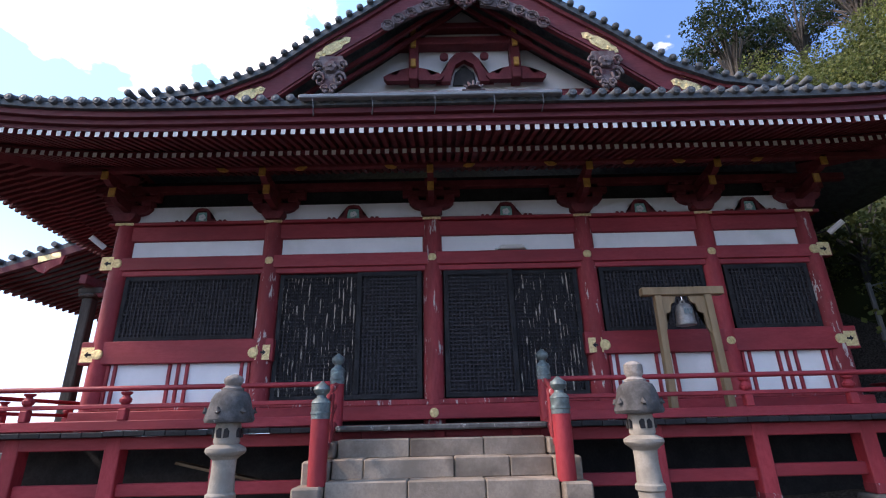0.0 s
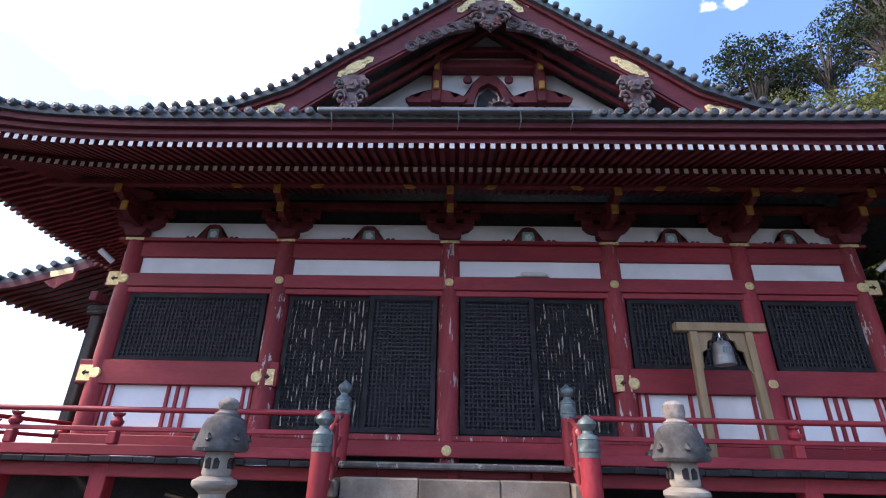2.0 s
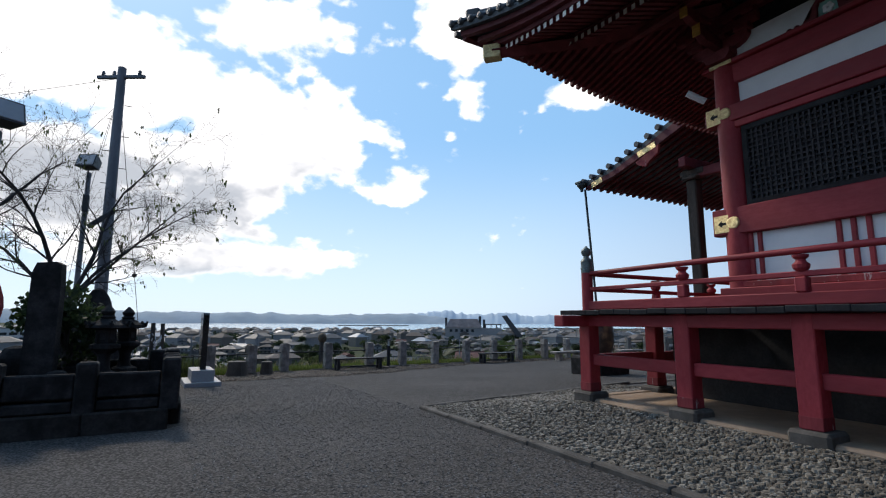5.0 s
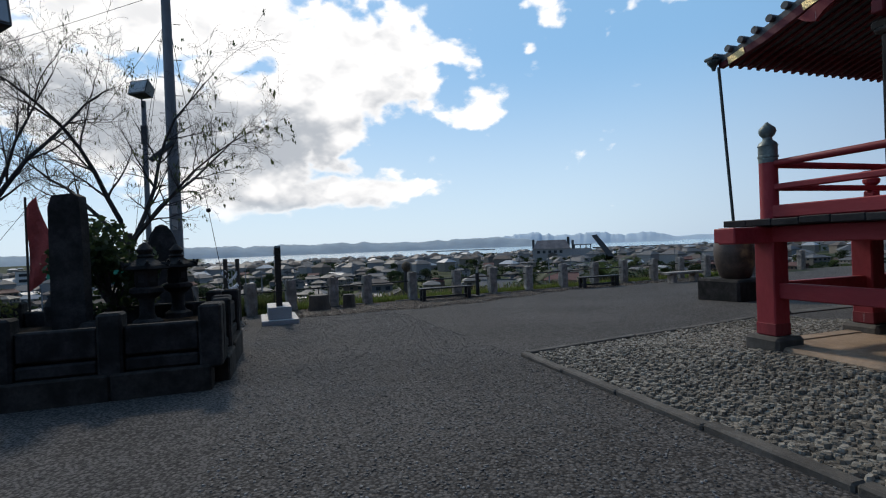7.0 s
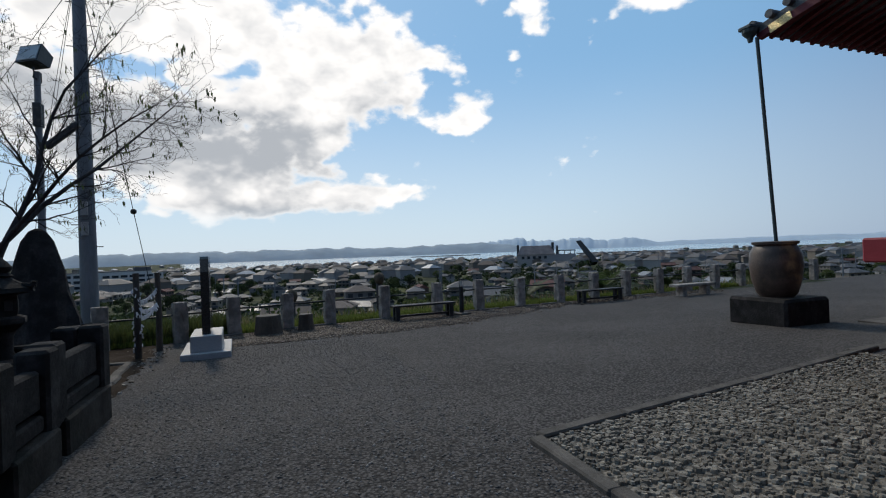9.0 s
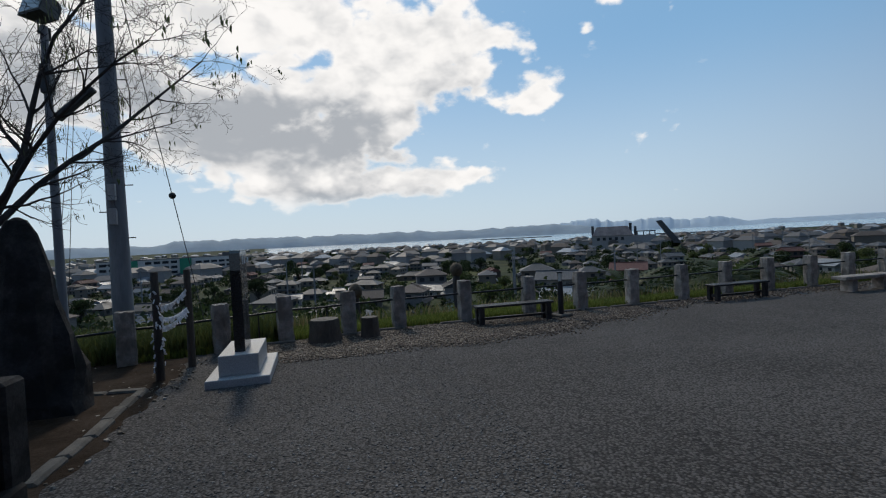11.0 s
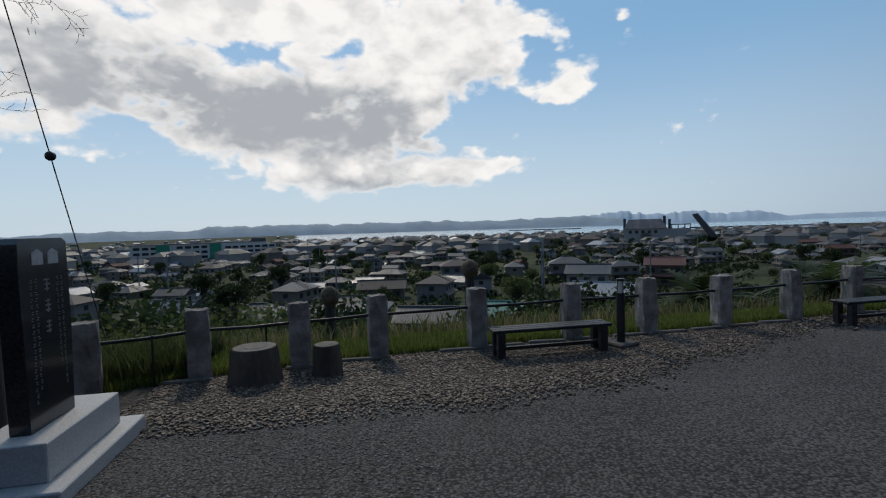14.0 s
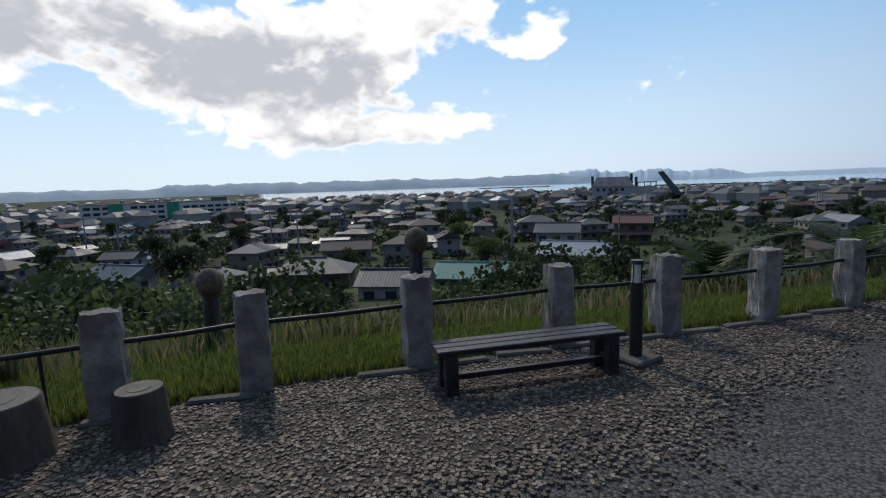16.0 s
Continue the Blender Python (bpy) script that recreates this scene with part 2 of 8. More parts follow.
ENGRAVED = paint("grey_engraved_stone", (0.17, 0.17, 0.17), 0.8, vary=0.3, scale=30, bump=0.2)
ROUGH_TOP = paint("hammered_grey_granite", (0.38, 0.38, 0.38), 0.8, vary=0.2, scale=30, grain=120, bump=0.3)
BASE_GRANITE = paint("speckled_white_granite", (0.40, 0.39, 0.38), 0.5, vary=0.18, scale=60, grain=200, bump=0.05)
GRAVEL = paint("grey_gravel", (0.063, 0.058, 0.055), 0.92, vary=0.38, scale=0.45, grain=40, pebbles=42.0, bump=1.0, spec=0.15)
PEBBLE = paint("river_pebble", (0.36, 0.325, 0.27), 0.75, vary=0.3, scale=5, grain=30, bump=0.1)
EARTH = paint("brown_earth", (0.030, 0.019, 0.012), 0.95, vary=0.35, scale=1.6, grain=22, bump=0.6, spec=0.05)
PAD = paint("trodden_clay_floor", (0.31, 0.22, 0.15), 0.95, vary=0.3, scale=1.5, grain=20, bump=0.4)
CONCRETE = paint("dark_concrete_kerb", (0.085, 0.075, 0.064), 0.9, vary=0.35, scale=3, grain=30, bump=0.4)
TERRACOTTA = paint("brown_glazed_jar", (0.075, 0.05, 0.038), 0.45, vary=0.4, scale=4, dirt=(0.30, 0.19, 0.10), bump=0.15)
TIMBER = paint("raw_timber", (0.27, 0.18, 0.095), 0.7, vary=0.25, scale=3, grain=25, stretch=(1, 1, 0.15), bump=0.15)
BRONZE = paint("grey_bronze_bell", (0.22, 0.205, 0.19), 0.45, metal=0.5, vary=0.3, scale=10)
STUMP = paint("concrete_tree_stump", (0.075, 0.056, 0.042), 0.9, vary=0.35, scale=3.5, grain=30, stretch=(1, 1, 0.3), bump=0.5)
STUMP_TOP = paint("stump_cut_face", (0.13, 0.11, 0.09), 0.85, vary=0.25, scale=9, bump=0.3)
IRON = paint("black_iron", (0.018, 0.019, 0.021), 0.5, vary=0.3, metal=0.2)
STEEL = paint("stainless_steel", (0.62, 0.63, 0.64), 0.22, metal=1.0, vary=0.1, bump=0.02)
POLE = paint("weathered_concrete_pole", (0.20, 0.21, 0.225), 0.8, vary=0.25, scale=3, stretch=(1, 1, 0.2))
LAMP_GLASS = paint("floodlight_glass", (0.42, 0.44, 0.45), 0.15, vary=0.1, bump=0.0)
LAMP_BODY = paint("floodlight_housing", (0.055, 0.06, 0.062), 0.5, vary=0.25)
BOLLARD_GLASS = paint("frosted_lamp_cylinder", (0.62, 0.60, 0.54), 0.4, vary=0.1, bump=0.0)
PALE_BARK = paint("pale_hill_bark", (0.10, 0.084, 0.073), 0.9, vary=0.35, scale=5, stretch=(1, 1, 0.3), bump=0.3)
BARK = paint("dark_bark", (0.050, 0.044, 0.042), 0.9, vary=0.4, scale=8, grain=40, stretch=(1, 1, 0.3), bump=0.6)
OLD_POST = paint("old_wooden_post", (0.065, 0.052, 0.042), 0.9, vary=0.4, scale=5, stretch=(1, 1, 0.2), bump=0.4)
PAPER = paint("white_paper_fortune_slips", (0.72, 0.72, 0.74), 0.8, vary=0.1, bump=0.0, hue=0.2)
FLAG = paint("faded_red_flag", (0.38, 0.06, 0.05), 0.8, vary=0.25)
WOOLLY = paint("woolly_brown_cone", (0.11, 0.078, 0.05), 0.95, vary=0.4, scale=12)
WIRE = paint("black_cable", (0.03, 0.03, 0.032), 0.6, vary=0.1, bump=0.0)


def leafy(name, base, other):
    """Leaves: each clump of its own tone, a little light shining through."""
    m = bpy.data.materials.new(name)
    m.use_nodes = True
    t = m.node_tree
    bsdf = t.nodes["Principled BSDF"]
    island, chance = t.nodes.new("ShaderNodeNewGeometry"), t.nodes.new("ShaderNodeObjectInfo")
    tone = mixed(t, island.outputs["Random Per Island"], base, other)
    n = t.nodes.new("ShaderNodeHueSaturation")
    t.links.new(tone, n.inputs["Color"])
    t.links.new(calc(t, "MULTIPLY_ADD", chance.outputs["Random"], 0.5, 0.75), n.inputs["Value"])
    t.links.new(n.outputs[0], bsdf.inputs["Base Color"])
    bsdf.inputs["Roughness"].default_value = 0.6
    bsdf.inputs["Specular IOR Level"].default_value = 0.25
    glowing = t.nodes.new("ShaderNodeBsdfTranslucent")
    t.links.new(n.outputs[0], glowing.inputs[0])
    both = t.nodes.new("ShaderNodeMixShader")
    both.inputs[0].default_value = 0.42
    t.links.new(bsdf.outputs[0], both.inputs[1])
    t.links.new(glowing.outputs[0], both.inputs[2])
    t.links.new(both.outputs[0], t.nodes["Material Output"].inputs[0])
    return m


LEAF_DARK = leafy("dark_evergreen_leaves", (0.018, 0.030, 0.013), (0.044, 0.066, 0.023))
LEAF_MID = leafy("olive_leaves", (0.05, 0.075, 0.025), (0.11, 0.13, 0.045))
LEAF_LIGHT = leafy("bright_hillside_leaves", (0.06, 0.085, 0.022), (0.20, 0.21, 0.06))
GRASS = leafy("green_grass", (0.06, 0.095, 0.018), (0.17, 0.20, 0.05))
DRY_GRASS = leafy("dry_reed_grass", (0.14, 0.13, 0.06), (0.26, 0.22, 0.12))


# ---- mesh helpers ----
def box(bm, x0, x1, y0, y1, z0, z1, bevel=0.0, m=None):
    got = bmesh.ops.create_cube(bm, size=1.0)["verts"]
    bmesh.ops.scale(bm, vec=(abs(x1 - x0), abs(y1 - y0), abs(z1 - z0)), verts=got)
    bmesh.ops.translate(bm, vec=((x0 + x1) / 2, (y0 + y1) / 2, (z0 + z1) / 2), verts=got)
    if bevel:
        edges = list({e for v in got for e in v.link_edges})
        out = bmesh.ops.bevel(bm, geom=edges, offset=bevel, segments=1, affect="EDGES", profile=0.5)
        got = list({v for f in out["faces"] for v in f.verts} | {v for v in got if v.is_valid})
    if m:
        bmesh.ops.transform(bm, matrix=m, verts=got)
    return got


def slab(bm, x0, x1, y0, y1, z0, z1):
    """A plain box from six quads, for meshes of many pieces."""
    v = [bm.verts.new(p) for p in ((x0, y0, z0), (x1, y0, z0), (x1, y1, z0), (x0, y1, z0), (x0, y0, z1), (x1, y0, z1), (x1, y1, z1), (x0, y1, z1))]
    for a in ((3, 2, 1, 0), (4, 5, 6, 7), (0, 1, 5, 4), (1, 2, 6, 5), (2, 3, 7, 6), (3, 0, 4, 7)):
        bm.faces.new([v[i] for i in a])


def tube(bm, points, radii, n=10, closed=True):
    """A round bar along points; radii one number or one a point."""
    pts = [Vector(p) for p in points]
    if not isinstance(radii, (list, tuple)):
        radii = [radii] * len(pts)
    rings = []
    for i, p in enumerate(pts):
        along = (pts[min(i + 1, len(pts) - 1)] - pts[max(i - 1, 0)]).normalized()
        side = along.cross(Vector((0, 0, 1)) if abs(along.z) < 0.9 else Vector((1, 0, 0))).normalized()
        up = side.cross(along)
        rings.append([bm.verts.new(p + radii[i] * (math.cos(a) * side + math.sin(a) * up)) for a in (2 * math.pi * k / n for k in range(n))])
    for r0, r1 in zip(rings, rings[1:]):
        for k in range(n):
            bm.faces.new((r0[k], r0[(k + 1) % n], r1[(k + 1) % n], r1[k]))
    if closed:
        bm.faces.new(rings[0][::-1])
        bm.faces.new(rings[-1])


def lathe(bm, profile, n=20, at=(0, 0, 0), turn=0.0, wobble=0.0):
    """A turned body: profile of (radius, height); n sides."""
    rings = []
    for r, z in profile:
        rings.append([bm.verts.new((at[0] + (r + random.uniform(-wobble, wobble)) * math.cos(turn + 2 * math.pi * k / n),
                                    at[1] + (r + random.uniform(-wobble, wobble)) * math.sin(turn + 2 * math.pi * k / n), at[2] + z)) for k in range(n)])
    for r0, r1 in zip(rings, rings[1:]):
        for k in range(n):
            bm.faces.new((r0[k], r0[(k + 1) % n], r1[(k + 1) % n], r1[k]))
    bm.faces.new(rings[0][::-1])
    bm.faces.new(rings[-1])


def sheet(bm, outline, axis, low, high):
    """A flat outline (two numbers a corner) drawn out along an axis from low to high."""
    def spot(p, d):
        return {"x": (d, p[0], p[1]), "y": (p[0], d, p[1]), "z": (p[0], p[1], d)}[axis]
    a, b = [bm.verts.new(spot(p, low)) for p in outline], [bm.verts.new(spot(p, high)) for p in outline]
    n = len(outline)
    for k in range(n):
        bm.faces.new((a[k], a[(k + 1) % n], b[(k + 1) % n], b[k]))
    for ring, back in ((a, True), (b, False)):
        made = bm.faces.new(ring[::-1] if back else ring)
        if n > 4:
            bmesh.ops.triangulate(bm, faces=[made])


def link_mesh(name, bm, material, smooth=False):
    bmesh.ops.recalc_face_normals(bm, faces=bm.faces[:])
    data = bpy.data.meshes.new(name)
    bm.to_mesh(data)
    bm.free()
    for m in material if isinstance(material, (list, tuple)) else [material]:
        data.materials.append(m)
    if smooth:
        data.polygons.foreach_set("use_smooth", [True] * len(data.polygons))
        data.set_sharp_from_angle(angle=radians(40))
    return new(name, data)


def part(name, bm, material, parent, label="", smooth=False):
    """One mesh under a thing or under a part of it; the mesh is drawn in the world's coordinates."""
    ob = link_mesh(name, bm, material, smooth)
    ob.parent = parent
    if parent.type == "EMPTY":
        ob.matrix_parent_inverse = parent.matrix_basis.inverted()
    return tagged(ob, label)


def thing(name, at, label, category, group="", kind=""):
    ob = new(name)
    ob.empty_display_size = 0.2
    ob.matrix_basis = Matrix.Translation(at)
    return tagged(ob, label, category, group, kind)


def lone(name, bm, material, label, category, group="", kind="", smooth=False):
    return tagged(link_mesh(name, bm, material, smooth), label, category, group, kind)


def repeat_part(ob, offset, parent=None):
    """The same piece again, shifted."""
    o = ob.copy()
    scene.collection.objects.link(o)
    o.parent = parent or ob.parent
    o.matrix_parent_inverse = ob.matrix_parent_inverse.copy()
    o.matrix_basis = Matrix.Translation(offset) @ ob.matrix_basis
    return o


B = bmesh.new


# ---- ground ----
def level(x):
    """Height of the terrace along its length."""
    return float(np.interp(x, (-60, -20, -15.5, -10, -5, 0, 4, 9, 14), (-0.62, -0.62, -0.53, -0.34, -0.27, -0.22, 0.0, 0.35, 1.2)))


def terrain(x, y):
    edge = -20.2 - 0.045 * (y - 6)
    far = edge - x
    z = level(x)
    if far > 0:
        z = float(np.interp(far, (0, 1.2, 4, 9, 24, 60, 150, 400, 800, 1000, 5000), (-0.68, -0.85, -2.3, -5.0, -8.8, -11.5, -13.2, -15.0, -16.6, -24, -40)))
        bearing_ = math.degrees(math.atan2(y - 6, -(x + 12)))
        if far > 800 and bearing_ < -8:
            z = -16.6
    south = -4.5 - y
    if south > 0 and x > -20:
        z += -0.12 * min(south, 60)
    if y > 16 and x > -14:
        z = max(z, level(x) + 0.02 * (y - 16))
    hill = (x - 8.2) + 0.45 * (y - 8)
    if hill > 0 and x > 6 and y > 3:
        z += float(np.interp(hill, (0, 2, 6, 14, 30, 80), (0, 1.4, 6.0, 15, 24, 30))) * min(1, max(0, (y - 3) / 5))
    return z


def spread(n, near, far):
    u = np.linspace(-1, 1, n)
    return np.sign(u) * (near * np.abs(u) + far * np.abs(u) ** 6)


gx, gy = -9 + spread(170, 34, 4900), 6 + spread(150, 30, 4900)
ground_data = bpy.data.meshes.new("ground")
verts = [(x, y, terrain(x, y)) for y in gy for x in gx]
nx = len(gx)
faces = [(j * nx + i, j * nx + i + 1, (j + 1) * nx + i + 1, (j + 1) * nx + i) for j in range(len(gy) - 1) for i in range(nx - 1)]
ground_data.from_pydata(verts, [], faces)
FIELD = paint("rough_green_field", (0.026, 0.036, 0.013), 0.95, vary=0.5, scale=0.06, grain=1.5, bump=0.3, dirt=(0.07, 0.075, 0.026), spec=0.1)
ground_data.materials.append(GRAVEL)
ground_data.materials.append(FIELD)
for f in ground_data.polygons:
    cx, cy, _ = f.center
    edge = -19.35 - 0.045 * (cy - 6) + 0.35 * max(0, 5.5 - cy) * 0.25
    if cx < edge or cy < -14 or cx > 10.5 or cy > 34:
        f.material_index = 1
    f.use_smooth = True
tagged(new("ground", ground_data), "grey gravel temple terrace falling away to fields and town", "ground", kind="structure")

# bare earth beside the gravel
bm = B()
rows = []
for k in range(61):
    x = -12.3 - 5.4 * k / 60
    far = 2.28 + 0.075 * (x + 12.3) + 0.05 * math.sin(x * 4.1) + 0.035 * math.sin(x * 11)
    rows.append([bm.verts.new((x, y, level(x) + h)) for y, h in ((-4.4, 0.02), (-1.0, 0.02), (1.0, 0.022), (far - 0.12, 0.022), (far, 0.001))])
for a, b in zip(rows, rows[1:]):
    for i in range(4):
        bm.faces.new((a[i], b[i], b[i + 1], a[i + 1]))
lone("ground", bm, EARTH, "bare brown earth beside the gravel", "earth", kind="structure", smooth=True)

bm = B()
bmesh.ops.create_grid(bm, x_segments=1, y_segments=1, size=1)
bmesh.ops.transform(bm, matrix=Matrix.LocRotScale((-2700, 1200, -18), None, (2250, 3600, 1)), verts=bm.verts[:])
SEA = paint("pale_blue_sea", (0.30, 0.41, 0.46), 0.22, vary=0.12, scale=0.004, grain=0.05, bump=0.05)
lone("water", bm, SEA, "calm pale blue bay beyond the town", "sea", kind="structure")


def ridge(name, start, stop, far, peaks, seed, tint, label):
    """Far hills: a long body with an uneven crest; bearings in degrees."""
    bm = B()
    rows = []
    for k in range(241):
        b = radians(start + (stop - start) * k / 240)
        u = k / 240
        tall = sum(h * math.exp(-((u - c) / w) ** 2) for c, w, h in peaks)
        tall *= 1 + 0.30 * noise.fractal((u * 34 + seed, 0.3, 0), 0.7, 2.0, 6)
        tall *= min(1.0, 12 * u + 0.25, 12 * (1 - u) + 0.25)
        row = []
        for d, h in ((0, -22), (40, 0.35 * tall - 16), (130, 0.75 * tall), (230, tall), (700, -22)):
            r = far + d + 12 * noise.noise((u * 12, d, seed))
            row.append(bm.verts.new((-12 - r * math.cos(b), 6 + r * math.sin(b), h)))
        rows.append(row)
    for a, c in zip(rows, rows[1:]):
        for i in range(4):
            bm.faces.new((a[i], a[i + 1], c[i + 1], c[i]))
    lone(name, bm, tint, label, "hills", kind="structure", smooth=True)


# Distance haze is mixed into these base colours; the air itself is clear.
HILL_NEAR = paint("haze_tinted_blue_green_hills", (0.27, 0.33, 0.37), 0.95, vary=0.1, scale=0.01, grain=0.08, bump=0.1)
HILL_FAR = paint("haze_tinted_blue_hills", (0.40, 0.49, 0.56), 0.95, vary=0.06, scale=0.01, grain=0.08, bump=0.1)
ridge("backdrop", -48, 30, 2700, [(0.02, 0.16, 22), (0.27, 0.09, 28), (0.42, 0.07, 38), (0.53, 0.07, 38), (0.62, 0.05, 32), (0.71, 0.06, 40), (0.85, 0.1, 34), (0.97, 0.08, 28)], 3.1, HILL_NEAR, "haze-coloured wooded hills across the bay")
ridge("backdrop", 12, 44, 3300, [(0.35, 0.2, 42), (0.52, 0.1, 52), (0.72, 0.1, 56), (0.9, 0.08, 40)], 8.7, HILL_FAR, "haze-coloured blue headland across the bay")
ridge("backdrop", 42, 100, 4200, [(0.1, 0.2, 14), (0.5, 0.3, 22), (0.9, 0.2, 18)], 5.2, HILL_FAR, "haze-coloured low far coast")
ridge("backdrop", -100, -44, 2000, [(0.2, 0.3, 40), (0.6, 0.3, 48), (1.0, 0.2, 34)], 1.2, HILL_NEAR, "haze-coloured wooded hills beyond the plain")

# ---- temple hall ----
FY = 9.285
COLS = [-5.85, -3.08, -0.12, 2.70, 4.97, 6.86]
MID = 0.61
hall = thing("temple_hall", (MID, 14.5, 0.0), "red lacquered temple hall with white plaster and grey tiled roof", "temple")


def column(bm, x, y, z0, z1, r=0.185):
    lathe(bm, [(r, z0), (r, z0 + 0.5), (r, z1 - 0.4), (r * 0.95, z1)], 24, (x, y, 0))


for k, x in enumerate(COLS):
    bm = B()
    column(bm, x, FY + 0.165, 1.25, 4.9)
    part("column", bm, RED_WORN if k in (1, 2, 3, 5) else RED, hall, "red column with peeling paint" if k in (1, 2, 3, 5) else "", smooth=True)
for y in (11.9, 14.4, 16.9, 19.4):
    for x in (COLS[0], COLS[-1]):
        bm = B()
        column(bm, x, y, 1.25, 4.9)
        part("column", bm, RED, hall, smooth=True)


def beam(name, x0, x1, y0, y1, z0, z1, material=RED_BEAM, bevel=0.012, label=""):
    bm = B()
    box(bm, x0, x1, y0, y1, z0, z1, bevel)
    return part(name, bm, material, hall, label)


LX, RX = COLS[0] - 0.30, COLS[-1] + 0.30
beam("tie_beam", LX, RX, FY, FY + 0.16, 4.015, 4.26)
beam("lintel", COLS[0], COLS[-1], FY + 0.03, FY + 0.2, 3.91, 4.012)
beam("head_beam", COLS[0], COLS[-1], FY + 0.06, FY + 0.24, 4.595, 4.885)
beam("head_plate", LX, RX, FY + 0.0, FY + 0.3, 4.888, 4.955)
beam("floor_beam", COLS[0] - 0.2, COLS[-1] + 0.2, FY - 0.10, FY + 0.14, 1.36, 1.59)
beam("sill", COLS[0], COLS[-1], FY + 0.0, FY + 0.2, 1.593, 1.68, RED_WORN)
for a, b in ((0, 1), (3, 5)):
    beam("tie_beam", COLS[a] - (0.30 if a == 0 else 0.22), COLS[b] + (0.22 if a == 0 else 0.30), FY, FY + 0.16, 2.353, 2.739)
for a, b in zip(COLS, COLS[1:]):
    beam("plaster_band", a + 0.17, b - 0.17, FY + 0.12, FY + 0.2, 4.263, 4.592, PLASTER, 0.0, "white plaster band")
    beam("plaster_frieze", a + 0.1, b - 0.1, FY + 0.12, FY + 0.2, 4.958, 5.30, PLASTER, 0.0, "white plaster frieze")
for a, b in ((0, 1), (3, 4), (4, 5)):
    x0, x1 = COLS[a] + 0.17, COLS[b] - 0.17
    beam("plaster_panel", x0, x1, FY + 0.10, FY + 0.18, 1.683, 2.35, PLASTER, 0.0, "stained white plaster panel")
    m = (x0 + x1) / 2
    for x in (x0 + 0.02, x0 + 0.14, m - 0.15, m, m + 0.15, x1 - 0.14, x1 - 0.02):
        beam("stud", x - 0.026, x + 0.026, FY + 0.06, FY + 0.105, 1.683, 2.35, RED, 0.006)


def lattice(name, x0, x1, z0, z1, y, material, parent=None, frame_w=0.07, pitch=0.066, label=""):
    """A framed panel of crossing bars in front of a near-black sheet for the room's shade."""
    bm = B()
    for a in ((x0, x0 + frame_w, z0, z1), (x1 - frame_w, x1, z0, z1), (x0 + frame_w, x1 - frame_w, z0, z0 + frame_w), (x0 + frame_w, x1 - frame_w, z1 - frame_w, z1)):
        slab(bm, a[0], a[1], y, y + 0.05, a[2], a[3])
    panel = part(name, bm, BLACK_WOOD, parent or hall, label)
    bm = B()
    nv, nh = int((x1 - x0) / pitch), int((z1 - z0) / pitch)
    for k in range(1, nv):
        x = x0 + (x1 - x0) * k / nv
        slab(bm, x - 0.0115, x + 0.0115, y + 0.012, y + 0.032, z0 + 0.05, z1 - 0.05)
    part("upright_grille", bm, material, panel)
    bm = B()
    for k in range(1, nh):
        z = z0 + (z1 - z0) * k / nh
        slab(bm, x0 + 0.05, x1 - 0.05, y + 0.014, y + 0.036, z - 0.011, z + 0.011)
    part("cross_grille", bm, LATTICE, panel)
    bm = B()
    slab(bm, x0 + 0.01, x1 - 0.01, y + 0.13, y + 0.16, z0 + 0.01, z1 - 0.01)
    part("backing", bm, DARK_IN, panel, "near-black sheet for the room's shade behind the lattice")
    return panel


for a, b in ((0, 1), (3, 4), (4, 5)):
    lattice("window_lattice", COLS[a] + 0.19, COLS[b] - 0.19, 2.742, 3.908, FY + 0.06, LATTICE, label="black lattice window")
for a, b, s in ((1, 2, -1.43), (2, 3, 1.28)):
    lattice("lattice_door", COLS[a] + 0.2, s + 0.04, 1.70, 3.906, FY + 0.11 if a == 1 else FY + 0.05, LATTICE_WORN if a == 1 else LATTICE, label="black lattice sliding door with peeling paint")
    lattice("lattice_door", s - 0.04, COLS[b] - 0.2, 1.70, 3.906, FY + 0.05 if a == 1 else FY + 0.11, LATTICE if a == 1 else LATTICE_WORN, label="black lattice sliding door with peeling paint")
# side and back walls
for x in (COLS[0], COLS[-1]):
    beam("side_wall", x - 0.06, x + 0.06, FY + 0.33, 21.8, 1.3, 5.6, PLASTER if x > 0 else RED_BEAM, 0.0)
    beam("side_beam", x - 0.11, x + 0.11, FY + 0.36, 21.8, 4.0, 4.26)
    beam("side_beam", x - 0.11, x + 0.11, FY + 0.36, 21.8, 2.35, 2.74)
beam("back_wall", COLS[0], COLS[-1], 21.8, 21.95, 1.3, 5.6, RED_BEAM, 0.0)
beam("inner_wall", COLS[0], COLS[-1], FY + 0.26, FY + 0.32, 1.3, 5.9, DARK_IN, 0.0, "near-black sheet for the room's shade behind the front")

# gilt fittings
def rosette(x, z, r=0.075, y=FY):
    bm = B()
    tube(bm, [(x, y - 0.022, z), (x, y - 0.014, z), (x, y + 0.004, z)], [r * 0.82, r, r], 20)
    for k in range(6):
        a = k * math.pi / 3
        tube(bm, [(x + 0.5 * r * math.cos(a), y - 0.033, z + 0.5 * r * math.sin(a)), (x + 0.5 * r * math.cos(a), y - 0.02, z + 0.5 * r * math.sin(a))], [r * 0.16, r * 0.2], 8)
    tube(bm, [(x, y - 0.036, z), (x, y - 0.02, z)], [r * 0.16, r * 0.22], 8)
    part("gilt_rosette", bm, GOLD, hall, "round gilt nail cover")


